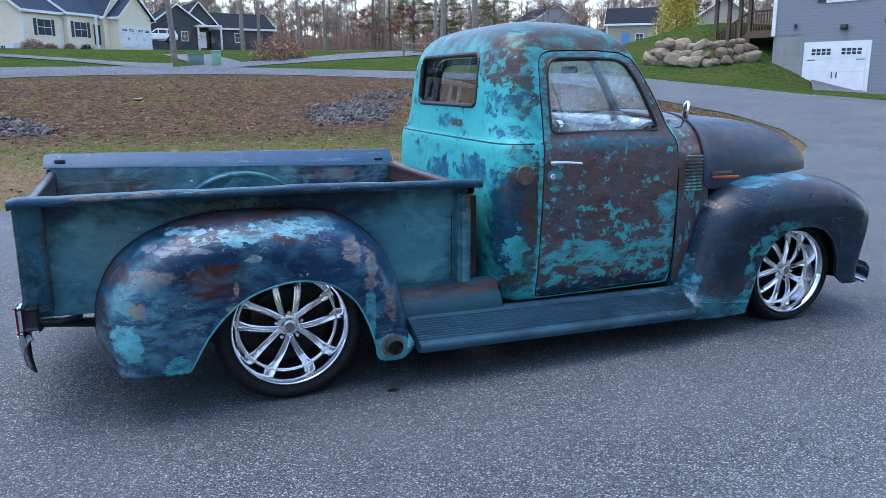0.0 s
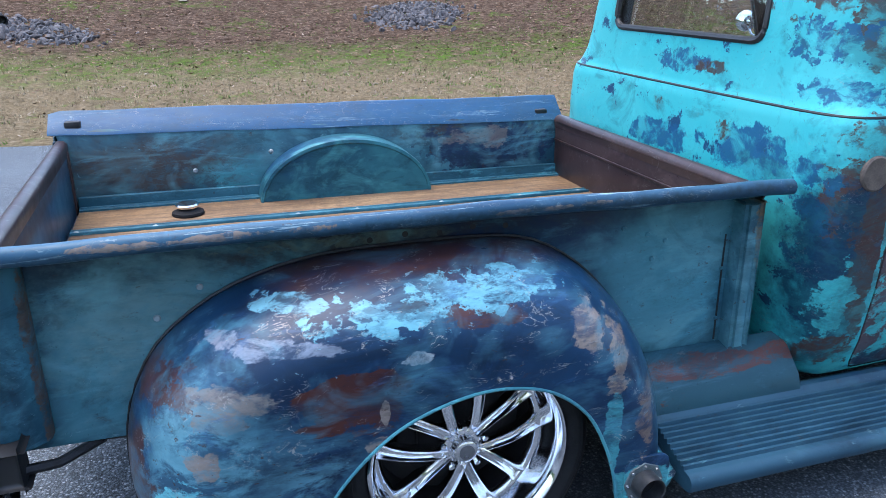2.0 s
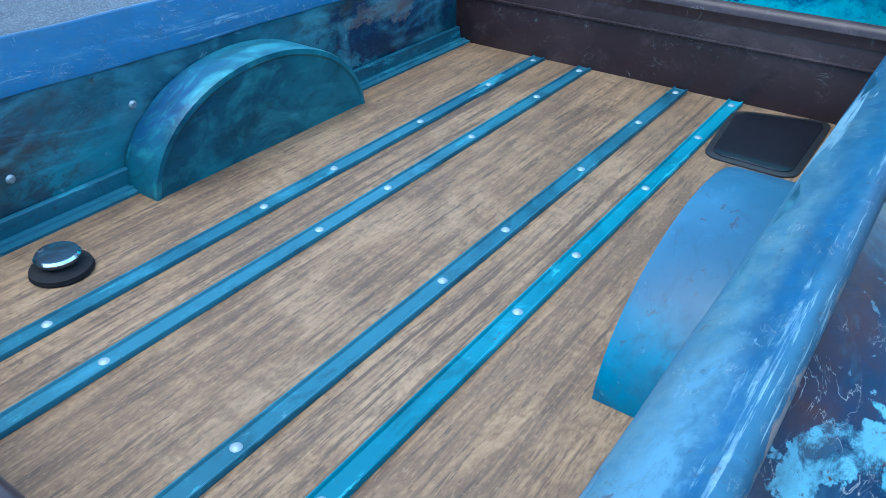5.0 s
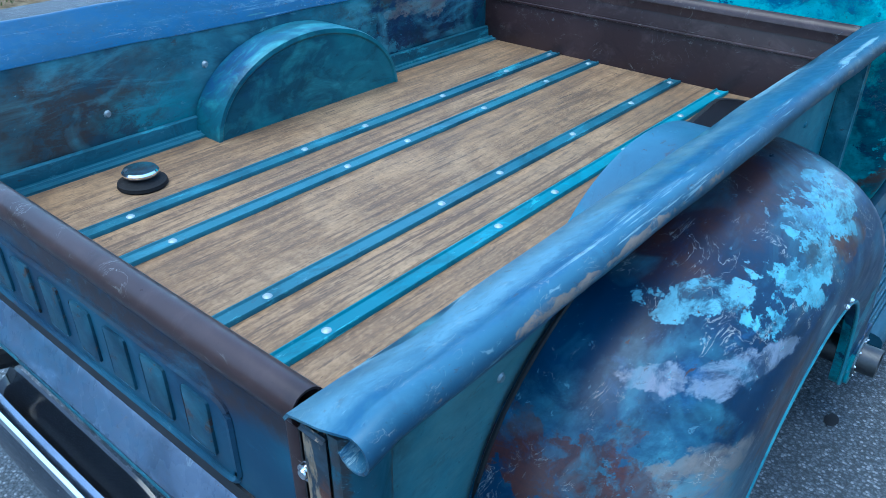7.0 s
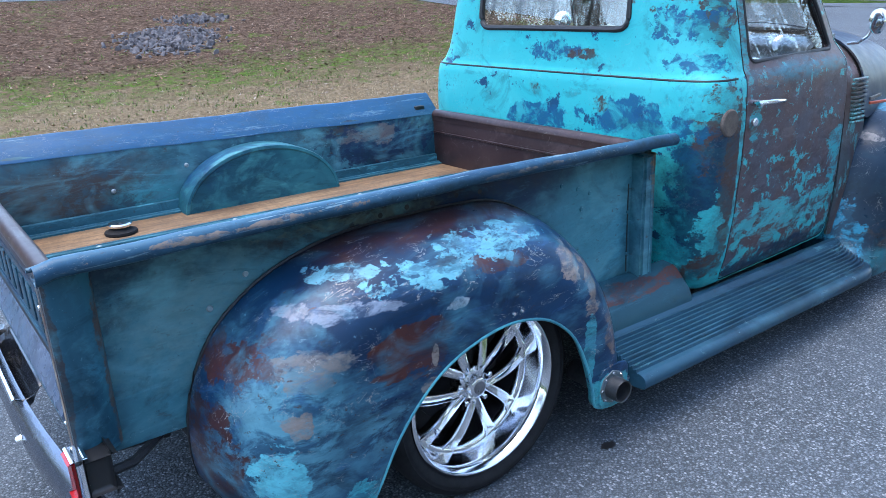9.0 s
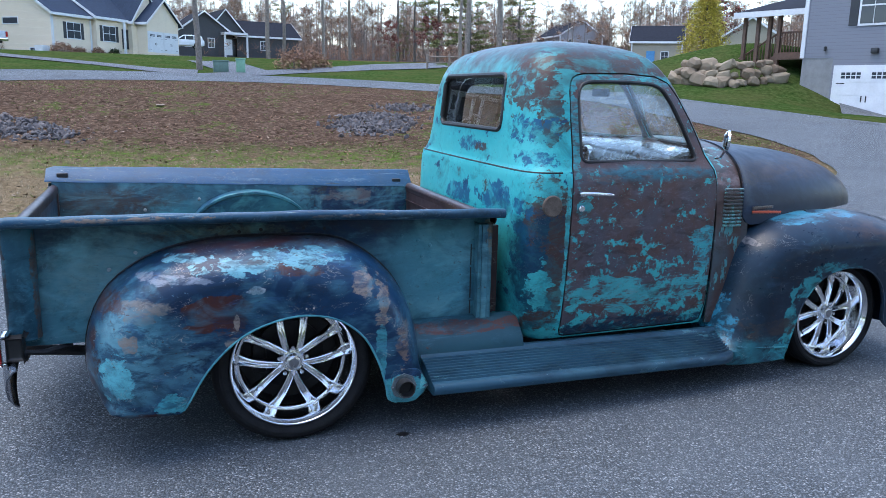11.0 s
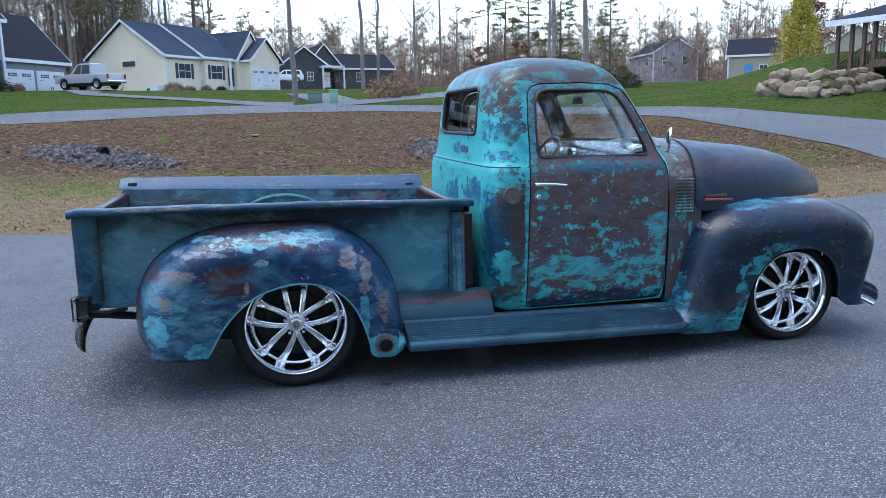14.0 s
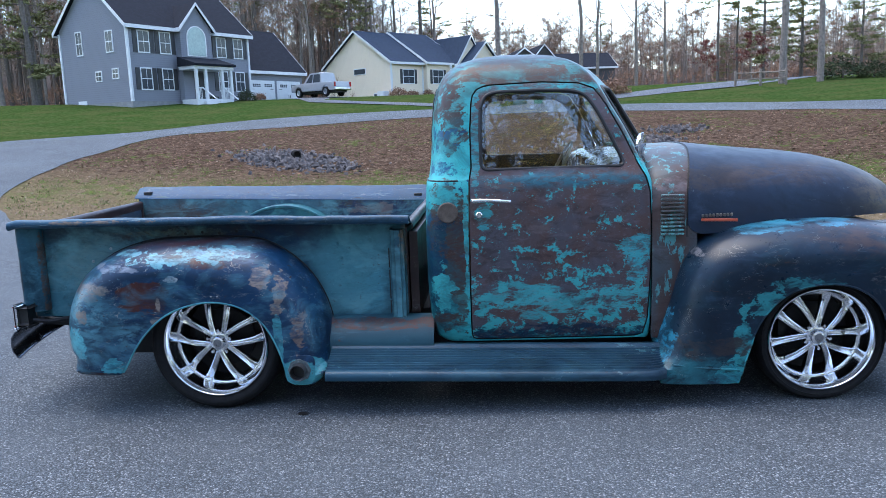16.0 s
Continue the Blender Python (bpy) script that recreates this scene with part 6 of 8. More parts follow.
# two-storey house with a porch and a two-door garage
def colonial():
    h = thing("house", "two-storey grey clapboard house with black shutters and a white porch", "house", "houses round the loop", pose(-23.5, 47.9, 3.25, 0, 0, 62) @ Matrix.Scale(0.96, 4))
    gable_block(h, 0, 11.6, 0, 8.0, -1.2, 6.0, 9.6, "x", grey_siding, black_roof)
    part("foundation", box(-0.03, 11.63, -0.03, 8.03, -1.5, 0.45), concrete, h, smooth=False)
    corner_boards(h, [(0, 0), (11.6, 0), (0, 8)], 0.45, 5.8)
    gable_block(h, 4.3, 7.3, -0.5, 4, 0.45, 6.0, 7.7, "y", grey_siding, black_roof, 0.25)
    for x in (1.35, 3.25, 8.7, 10.5):
        window(h, pose(x, 0, 1.35), 0.85, 1.45, True)
        window(h, pose(x, 0, 4.0), 0.85, 1.45, True)
    # tall round-headed window above the porch
    arch = [(-0.85, 0), (0.85, 0)] + [(0.85 * math.cos(a), 1.3 + 0.85 * math.sin(a)) for a in np.linspace(0, math.pi, 15)]
    w = placed(h, pose(5.8, -0.5, 3.9), "arched_window", prism([(1.1 * x, 1.06 * z - 0.05) for x, z in arch], "y", -0.05, 0.0), white_trim)
    placed(w, pose(5.8, -0.5, 3.9), "pane", prism(arch, "y", -0.06, -0.04), plain("curtain_pane", (0.30, 0.40, 0.38), 0.15))
    # porch
    part("porch_floor", box(4.0, 7.6, -2.2, -0.5, -0.9, 0.55), white_trim, h, smooth=False)
    for k in range(5):
        part("porch_step", box(4.6, 6.6, -2.2 - 0.3 * (k + 1), -2.2 - 0.3 * k, -1.2, 0.36 - 0.19 * k), white_trim, h, smooth=False)
    roof = prism([(-2.5, 3.0), (-0.5, 3.0), (-0.5, 3.75), (-2.5, 3.15)], "x", 3.8, 7.8)
    part("porch_roof", roof, black_roof, h, smooth=False)
    part("porch_beam", box(3.9, 7.7, -2.3, -0.5, 2.75, 3.0), white_trim, h, smooth=False)
    for x in (4.1, 5.0, 6.6, 7.5):
        part("porch_post", box(x - 0.10, x + 0.10, -2.25, -2.05, 0.55, 2.8), white_trim, h, smooth=False)
    for x0, x1 in ((4.1, 4.6), (6.6, 7.5)):
        part("porch_rail", box(x0, x1, -2.2, -2.1, 1.35, 1.43), white_trim, h, smooth=False)
        for x in np.arange(x0, x1, 0.13):
            part("baluster", box(x, x + 0.04, -2.17, -2.13, 0.55, 1.35), white_trim, h, smooth=False)
    for s in (4.55, 6.65):
        part("stair_rail", tube([(s, -2.2, 1.4), (s, -3.7, 0.45)], 0.05, 6), white_trim, h)
    part("front_door", box(5.3, 6.3, -0.56, -0.5, 0.55, 2.65), shutter_black, h, smooth=False)
    # side windows and basement
    window(h, side_left(0, 2.0, 4.1), 0.7, 1.4), window(h, side_left(0, 5.6, 4.1), 0.6, 1.6)
    window(h, side_left(0, 1.6, 2.2), 0.6, 0.6), window(h, side_left(0, 3.6, 2.1), 0.6, 0.6)
    window(h, side_left(0, 3.2, -0.9), 0.6, 0.9)
    part("cellar_door", box(-0.06, 0.0, 5.4, 6.4, -1.2, 0.7), white_trim, h, smooth=False)
    # garage wing
    gable_block(h, 11.6, 18.6, 0.5, 7.5, -0.6, 3.3, 6.9, "x", grey_siding, black_roof)
    part("foundation", box(11.6, 18.63, 0.47, 7.5, -1.2, 0.15), concrete, h, smooth=False)
    garage_door(h, pose(13.5, 0.5, 0.0), 2.75, 2.15), garage_door(h, pose(16.8, 0.5, 0.0), 2.75, 2.15)
    return h


colonial()


def ranch():
    h = thing("house", "cream clapboard ranch house with a slate-blue roof and white garage doors", "house", "houses round the loop", pose(-10.0, 82.8, 5.2, 0, 0, 51))
    gable_block(h, 0, 5.4, 0, 11.4, -1.2, 3.35, 7.0, "x", cream_siding, slate_roof, 0.45)
    corner_boards(h, [(0, 0), (0, 11.4), (5.0, 0)], -0.6, 3.2)
    gable_block(h, 5.2, 11.2, -0.6, 11.6, -1.2, 3.35, 7.15, "x", cream_siding, slate_roof, 0.35)
    gable_block(h, 9.8, 14.6, -1.2, 9, -0.6, 3.40, 6.5, "y", cream_siding, slate_roof, 0.3)
    gable_block(h, 10.6, 16.0, -2.5, 5, -0.6, 3.35, 5.7, "y", cream_siding, slate_roof, 0.4)
    window(h, pose(2.7, 0, 0.9), 1.7, 1.5, True), window(h, pose(7.0, -0.6, 0.9), 1.7, 1.5, True)
    part("front_door", box(8.9, 9.8, -0.68, -0.6, 0.2, 2.3), shutter_black, h, smooth=False)
    part("porch_post", box(8.55, 8.75, -1.3, -1.1, -0.6, 3.0), white_trim, h, smooth=False)
    garage_door(h, pose(12.0, -2.5, 0.0), 2.3, 2.1), garage_door(h, pose(14.6, -2.5, 0.0), 2.3, 2.1)
    window(h, side_left(0, 5.3, 2.2), 1.9, 0.55, False, False), window(h, side_left(0, 2.6, -1.0), 0.7, 0.8)
    part("condenser", box(-1.2, -0.3, 0.2, 1.2, -0.9, 0.0), white_trim, h, smooth=False)
    return h


ranch()


def dark_ranch():
    h = thing("house", "low charcoal clapboard house with white trim and stepped gables", "house", "houses round the loop", pose(2.0, 112, 6.9, 0, 0, 12))
    gable_block(h, 0, 8.2, 0, 8, -1.5, 2.0, 5.0, "y", dark_siding, black_roof, 0.4)
    gable_block(h, 4.6, 10.5, 1.5, 9, -1.5, 2.2, 5.6, "y", dark_siding, black_roof, 0.4)
    gable_block(h, 9, 18.5, 1.0, 9, -1.5, 2.2, 4.4, "x", dark_siding, black_roof, 0.4)
    part("porch", box(6.4, 9.8, -1.8, 0.2, 2.0, 2.3), white_trim, h, smooth=False)
    for x in (6.5, 9.7):
        part("porch_post", box(x - 0.12, x + 0.12, -1.7, -1.5, -1.2, 2.0), white_trim, h, smooth=False)
    window(h, pose(1.8, 0, 0.2), 0.8, 1.2), window(h, pose(5.0, 0, 0.2), 0.8, 1.2), window(h, pose(13.0, 1.0, 0.2), 0.8, 1.2)
    part("front_door", box(7.0, 8.0, -0.06, 0.0, -0.8, 1.4), white_trim, h, smooth=False)
    return h


dark_ranch()


def far_house(x, y, z, yaw, w, d, eave, ridge, along, wall, roof, label, wins):
    h = thing("house", label, "house", "houses round the loop", pose(x, y, z, 0, 0, yaw))
    gable_block(h, 0, w, 0, d, -2, eave, ridge, along, wall, roof, 0.35)
    corner_boards(h, [(0, 0), (w, 0)], -1, eave - 0.2)
    for wx, wz, ww, wh in wins:
        window(h, pose(wx, 0, wz), ww, wh)
    return h


ph = far_house(62.6, 113.2, 6.2, -6, 7.6, 11, 5.1, 7.4, "y", pale_siding, black_roof, "two-storey pale grey house with its gable end to the road", [(2.0, 3.1, 0.8, 1.3), (5.4, 3.1, 0.8, 1.3)])
for y in (2.6, 6.4):
    window(ph, side_left(0, y, 3.1), 0.8, 1.3)
window(ph, side_left(0, 4.5, 0.4), 0.8, 1.2)
eh = far_house(60.8, 89.2, 5.5, -36, 6.6, 8, 3.4, 5.6, "x", tan_siding, black_roof, "small tan outbuilding with a blue door", [(4.4, 0.9, 0.9, 1.1)])
part("entry_door", box(2.0, 3.1, -0.07, 0.0, 0.0, 2.1), plain("blue_door", (0.06, 0.22, 0.42), 0.5), eh, "blue door", smooth=False)
far_house(64.5, 75.0, 6.4, -40, 6.0, 7, 2.6, 4.6, "y", tan_siding, black_roof, "tan cottage half hidden behind a tree", [])


def corner_house():
    h = thing("house", "tall grey clapboard house with white garage door and wooden deck", "house", "houses round the loop", pose(27.4, 24.5, 1.0, 0, 0, -72))
    part("foundation", box(0, 16, 0.0, 9, -1.2, 2.35), concrete, h, smooth=False)
    gable_block(h, 0, 16, -0.02, 9, 2.35, 8.2, 11.5, "x", grey_siding, black_roof)
    part("wall", box(1.42, 16, -0.035, 0.1, -0.6, 2.4), grey_siding, h, smooth=False)
    corner_boards(h, [(0, 0)], 2.35, 8)
    garage_door(h, pose(2.95, -0.04, -0.45), 2.6, 2.3)
    # second bay stands open: a near-black slab stands for its shaded inside
    part("garage_bay", box(5.4, 8.0, -0.05, 0.02, -0.45, 1.85), plain("bay_shade", (0.012, 0.012, 0.013), 0.9), h, "open dark garage bay", smooth=False)
    for x in (5.28, 8.0):
        part("bay_trim", box(x, x + 0.12, -0.08, 0.0, -0.45, 1.97), white_trim, h, smooth=False)
    part("bay_trim", box(5.28, 8.12, -0.08, 0.0, 1.85, 1.97), white_trim, h, smooth=False)
    for x in (2.95, 7.2, 11.0):
        window(h, pose(x, -0.02, 3.75), 1.1, 1.5, True)
    for x in (1.05, 4.9):
        part("wall_lamp", lathe([(0, 0), (0.02, 0.06), (0.2, 0.07), (0.24, 0)], "z", 10, (x, -0.12, 2.62)), shutter_black, h)
    part("flood_lamp", box(3.05, 3.35, -0.25, -0.04, 2.48, 2.72, 0.05), shutter_black, h)
    # roofed deck with stairs, to the far side
    part("deck_floor", box(-1.7, 0, 0.6, 5.0, 2.50, 2.68), deck_wood, h, smooth=False)
    part("deck_beam", box(-1.7, 0, 0.5, 0.65, 2.34, 2.64), deck_wood, h, smooth=False)
    for x, z in ((-3.4, 1.4), (-2.7, 1.4), (-2.1, 1.4), (-1.6, 1.0), (-0.1, 1.0)):
        part("deck_post", box(x - 0.08, x + 0.08, 0.55, 0.71, z, 4.45), deck_wood, h, smooth=False)
    part("deck_rail", box(-1.7, 0, 0.57, 0.69, 3.55, 3.63), deck_wood, h, smooth=False)
    for x in np.arange(-1.6, 0, 0.14):
        part("baluster", box(x, x + 0.035, 0.61, 0.65, 2.68, 3.55), deck_wood, h, smooth=False)
    part("deck_roof", prism([(0.2, 4.4), (5.2, 5.5), (5.2, 5.7), (0.2, 4.6)], "x", -3.8, 0.0), black_roof, h, smooth=False)
    part("deck_fascia", box(-3.8, 0, 0.15, 0.25, 4.34, 4.6), white_trim, h, smooth=False)
    for k in range(7):
        part("stair_tread", box(-1.7 - 0.30 * (k + 1), -1.7 - 0.30 * k, 0.7, 2.0, 2.44 - 0.18 * k, 2.50 - 0.18 * k), deck_wood, h, smooth=False)
    part("stair_stringer", prism([(-1.7, 2.3), (-1.7, 2.6), (-3.9, 1.28), (-3.9, 1.0)], "y", 0.64, 0.70), deck_wood, h, smooth=False)
    part("stair_rail", tube([(-1.7, 0.66, 3.55), (-3.9, 0.66, 2.25)], 0.05, 6), deck_wood, h)
    for k in range(14):
        x = -1.8 - 0.15 * k
        part("baluster", box(x, x + 0.035, 0.64, 0.68, 2.5 - 0.09 * k - 0.06 * k / 14, 3.46 - 0.0886 * k), deck_wood, h, smooth=False)
    return h


corner_house()


# ---- trees ----
bark_grey = plain("bark_grey", (0.19, 0.155, 0.13), 0.9, 0, 0.3, 6, 0.5)
# golden copy of the grey bark: low evening sun put into the colour
bark_sunlit = plain("bark_sunlit", (0.40, 0.26, 0.12), 0.9, 0, 0.3, 6, 0.5)
bark_dark = plain("bark_dark", (0.11, 0.09, 0.075), 0.9, 0, 0.3, 6, 0.5)


def leaves(name, c):
    m = Mat(name, 0.8, 0, 0.15)
    g = m.n("ShaderNodeNewGeometry").outputs["Random Per Island"]
    r = m.n("ShaderNodeObjectInfo").outputs["Random"]
    col = m.ramp(g, [(0.0, tuple(0.5 * k for k in c)), (0.6, c), (1.0, tuple(1.6 * k for k in c))])
    m.color(m.mix(m.math("MULTIPLY", r, 0.3), col, tuple(0.6 * k for k in c)))
    return m.m


needles = leaves("pine_needles", (0.190, 0.185, 0.085))
rust_leaf = leaves("rust_leaves", (0.28, 0.165, 0.11))
wood_twigs = leaves("wood_twigs", (0.30, 0.23, 0.185))
# yellow leaves, brightened by evening sun that is put into the colour
sunlit_leaf = leaves("sunlit_leaves", (0.50, 0.36, 0.10))
gold_leaf = leaves("gold_leaves", (0.42, 0.35, 0.06))
red_leaf = leaves("red_leaves", (0.18, 0.06, 0.05))


def unit(a):
    return a / np.maximum(np.linalg.norm(a, axis=-1, keepdims=True), 1e-9)


def twig_fans(centres, ways, reach, n, thick, seed):
    """Sprays of n thin twigs at many places, each twig a narrow blade."""
    g = np.random.default_rng(seed)
    c, d = np.repeat(np.array(centres, float), n, 0), np.repeat(np.array(ways, float), n, 0)
    e = unit(d + g.normal(0, 1, c.shape) * (0.55, 0.55, 0.4) + (0, 0, 0.15)) * reach * g.uniform(0.4, 1.0, (len(c), 1))
    q = c + e * g.uniform(0, 0.3, (len(c), 1))
    side = unit(np.cross(e, g.normal(0, 1, c.shape))) * thick
    v = np.stack([q - side, q + side, q + e], 1).reshape(-1, 3)
    return v.tolist(), np.arange(len(v)).reshape(-1, 3).tolist()


def clumps(centres, sizes, n, flat, seed):
    """Leaf tufts at many places: n small four-sided leaves round each."""
    g = np.random.default_rng(seed)
    c = np.repeat(np.array(centres, float), n, 0)
    z = np.repeat(np.broadcast_to(np.array(sizes, float), (len(centres),)), n)[:, None]
    q = c + g.normal(0, 1, c.shape) * (1, 1, flat) * z * 0.45
    u = unit(g.normal(0, 1, c.shape) * (1, 1, 0.6)) * z * g.uniform(0.25, 0.5, z.shape)
    w = unit(g.normal(0, 1, c.shape) * (1, 1, 0.6)) * z * g.uniform(0.12, 0.28, z.shape)
    v = np.stack([q - u, q + w, q + u, q - 0.6 * w], 1).reshape(-1, 3)
    return v.tolist(), np.arange(len(v)).reshape(-1, 4).tolist()


def leaf_part(name, verts, faces, mat, parent):
    me = bpy.data.meshes.new(name)
    me.from_pydata([tuple(v) for v in verts], [], faces)
    me.materials.append(mat)
    ob = new(name, me)
    ob.parent = parent
    return ob


def limb(bm, p, d, length, r, depth, rng, tips, bend=0.25, n=4):
    """A tapering limb that forks into thinner ones; its ends are noted."""
    pts = [Vector(p)]
    dd = Vector(d).normalized()
    for k in range(n):
        dd = (dd + Vector((rng.gauss(0, bend), rng.gauss(0, bend), rng.gauss(0.06, bend))) * 0.4).normalized()
        pts.append(pts[-1] + dd * length / n)
    bm = tube(pts, r, 6 if r > 0.06 else 4, bm, 0.45, caps=False)
    if depth == 0:
        tips.append(pts[-1])
        return bm
    for k in range(rng.choice((2, 3, 3))):
        j = rng.randint(2, n)
        e = (dd + Vector((rng.gauss(0, 0.6), rng.gauss(0, 0.6), rng.gauss(0.15, 0.35)))).normalized()
        tips.append(pts[j])
        bm = limb(bm, pts[j], e, length * rng.uniform(0.5, 0.75), r * rng.uniform(0.4, 0.6), depth - 1, rng, tips, bend, n)
    return bm


def bare_tree(seed, h, r, leaf=None, clear=0.45, label="", depth=3, leaf_n=4, leaf_size=0.7, spread=1.0):
    rng = random.Random(seed)
    t = thing("tree", label, "tree", "trees round the loop")
    pts = [Vector((0, 0, -0.6))]
    for k in range(9):
        pts.append(Vector((0.015 * h * rng.gauss(0, 0.5) * k / 4, 0.015 * h * rng.gauss(0, 0.5) * k / 4, h * (k + 1) / 9)))
    bm = tube(pts, r, 9, None, 0.22, caps=False)
    tips = []
    for k in range(14):
        f = clear + (1 - clear) * (k + 0.5) / 14
        j = min(8, int(f * 9))
        p = pts[j].lerp(pts[j + 1], f * 9 - j)
        a = rng.uniform(0, 2 * math.pi)
        d = Vector((math.cos(a), math.sin(a), rng.uniform(0.35, 0.9)))
        bm = limb(bm, p, d, h * rng.uniform(0.16, 0.26) * (1.25 - f) * 1.4 * spread, r * (1.05 - f) * 0.5, depth - 1, rng, tips)
    part("trunk", bm, bark_sunlit if leaf is sunlit_leaf else bark_grey, t)
    leaf_part("crown", *twig_fans(tips, [(p.x * 0.2, p.y * 0.2, 0.5) for p in tips], 0.055 * h, 7, 0.010, seed), wood_twigs, t)
    if leaf:
        leaf_part("foliage", *clumps(tips, leaf_size, leaf_n, 0.8, seed), leaf, t)
    return t


def pine(seed, h, r, clear=0.35, width=0.17, mat=None, label="", dense=1.0):
    rng = random.Random(seed)
    t = thing("tree", label, "tree", "trees round the loop")
    bm = tube([(0.01 * h * rng.gauss(0, 0.3) * k / 5, 0.01 * h * rng.gauss(0, 0.3) * k / 5, -0.6 + (h + 0.6) * k / 8) for k in range(9)], r, 8, None, 0.12, caps=False)
    spots, sizes = [], []
    z = clear * h
    while z < h * 0.99:
        f = (z / h - clear) / (1 - clear)
        reach = h * width * (1 - f) ** 0.7 * rng.uniform(0.65, 1.1) + 0.3
        for k in range(rng.choice((3, 4, 5))):
            if rng.random() > 0.85:
                continue
            a = rng.uniform(0, 2 * math.pi)
            e = Vector((math.cos(a) * reach, math.sin(a) * reach, reach * rng.uniform(-0.1, 0.35)))
            p = Vector((0, 0, z))
            bm = tube([p, p + e * 0.55, p + e], 0.035 * r / 0.2, 3, bm, 0.4, caps=False)
            m = max(2, int(4 * dense * reach / 1.6))
            for i in range(m):
                q = p + e * (0.35 + 0.65 * (i + rng.random()) / m)
                spots.append(q)
                sizes.append(0.20 + 0.16 * reach ** 0.5)
        z += h * rng.uniform(0.030, 0.055)
    part("trunk", bm, bark_dark, t)
    leaf_part("crown", *clumps(spots, sizes, 13, 0.35, seed), mat or needles, t)
    return t


KINDS = {
    "pine_tall": [pine(11, 24, 0.26, 0.50, 0.13, label="tall pine with a bare lower trunk and thin dark crown"), pine(12, 21, 0.22, 0.42, 0.15, label="tall pine with a bare lower trunk and thin dark crown"), pine(13, 26, 0.28, 0.58, 0.12, label="tall pine with a bare lower trunk and thin dark crown")],
    "pine_full": [pine(21, 17, 0.22, 0.12, 0.17, label="green pine with tiered branches to the ground", dense=1.3), pine(22, 14, 0.2, 0.08, 0.2, label="green pine with tiered branches to the ground", dense=1.3)],
    "bare": [bare_tree(31, 18, 0.20, None, 0.35, "leafless grey deciduous tree"), bare_tree(32, 20, 0.22, None, 0.45, "leafless grey deciduous tree"), bare_tree(33, 15, 0.15, None, 0.3, "leafless grey deciduous tree")],
    "rust": [bare_tree(41, 12, 0.14, rust_leaf, 0.3, "autumn tree with thin rust-brown leaves", 3, 9, 0.34), bare_tree(42, 14, 0.16, rust_leaf, 0.35, "autumn tree with thin rust-brown leaves", 3, 9, 0.34)],
    "amber": [bare_tree(61, 13, 0.16, sunlit_leaf, 0.25, "tree with golden leaves, evening sunlight put into its leaf and bark colour", 3, 10, 0.34)],
    "red": [bare_tree(51, 6, 0.08, red_leaf, 0.2, "small tree with dark red leaves", 3, 14, 0.30)],
}
used = set()


def plant(kind, i, x, y, scale=1.0, lean=(0, 0), turn=0.0):
    src = KINDS[kind][i % len(KINDS[kind])]
    m = pose(x, y, height(x, y) - 0.05, lean[0], lean[1], turn) @ Matrix.Scale(scale, 4)
    if src not in used:
        used.add(src)
        src.matrix_basis = m
        return src
    ob = copy_thing(src, m)
    ob.scale = (scale, scale, scale)
    return ob


# single trees that stand out
for kind, i, x, y, s, lean in (("bare", 1, 22.4, 47.5, 1.0, (0, 0)), ("bare", 1, 20.3, 48.4, 0.95, (0, 1)), ("bare", 0, 30.0, 75.0, 1.15, (0, 2)), ("bare", 1, 12.4, 94.6, 1.3, (0, 1)), ("bare", 2, 14.3, 94.4, 1.5, (0, 5)), ("bare", 0, 18.1, 88.6, 1.05, (0, 3)), ("bare", 2, 23.4, 97.8, 1.4, (0, -2)),
                               ("bare", 1, 1.9, 45.3, 0.85, (0, -5)), ("pine_full", 0, 35.0, 96, 1.1, (0, 0)), ("pine_full", 1, 40.0, 97, 1.2, (0, 0)), ("pine_tall", 0, 30.0, 98, 0.8, (0, 0)), ("pine_tall", 1, 33.0, 100, 0.85, (0, 0)), ("pine_full", 0, 45, 92, 0.9, (0, 0)),
                               ("pine_tall", 1, 58.0, 70, 0.7, (0, 0)), ("red", 0, 36.6, 42.0, 0.85, (0, 0)), ("red", 0, 26.0, 88.0, 0.8, (0, 0)), ("red", 0, 31.0, 88.0, 0.9, (0, 0))):
    plant(kind, i, x, y, s, lean, 47 * i + 13 * x)
rng = random.Random(5)
# woods behind the houses: tall pines to one side, lower autumn growth to the other
for k in range(105):
    az = rng.uniform(-62, 64)
    d = rng.uniform(100, 165)
    if az < -8:
        kind = rng.choices(("pine_tall", "bare", "rust", "pine_full"), (6, 4, 1, 1))[0]
        d = rng.uniform(84 if az < -22 else 104, 140)
        s = rng.uniform(0.95, 1.3)
        if az < -30:
            d = rng.uniform(72, 120)
    elif az < 12:
        kind = rng.choices(("pine_tall", "bare", "rust", "pine_full"), (3, 4, 3, 2))[0]
        d = rng.uniform(128, 175)
        s = rng.uniform(0.6, 0.85)
    else:
        kind = rng.choices(("pine_tall", "bare", "rust", "pine_full"), (2, 4, 5, 3))[0]
        d = rng.uniform(118, 190)
        s = rng.uniform(0.42, 0.66)
    x, y = d * math.sin(radians(az)), -4 + d * math.cos(radians(az))
    plant(kind, rng.randint(0, 5), x, y, s, (rng.uniform(-2, 2), rng.uniform(-2, 2)), rng.uniform(0, 360))
for k in range(75):   # a closer stand behind the cream house
    az, d = (rng.uniform(-34, -6), rng.uniform(92, 125)) if k < 38 else (rng.uniform(-24, -3), rng.uniform(102, 140))
    plant(rng.choices(("pine_tall", "bare", "rust"), (5, 4, 2))[0], rng.randint(0, 5), d * math.sin(radians(az)), -4 + d * math.cos(radians(az)), rng.uniform(0.9, 1.25), (rng.uniform(-2, 2), 0), rng.uniform(0, 360))
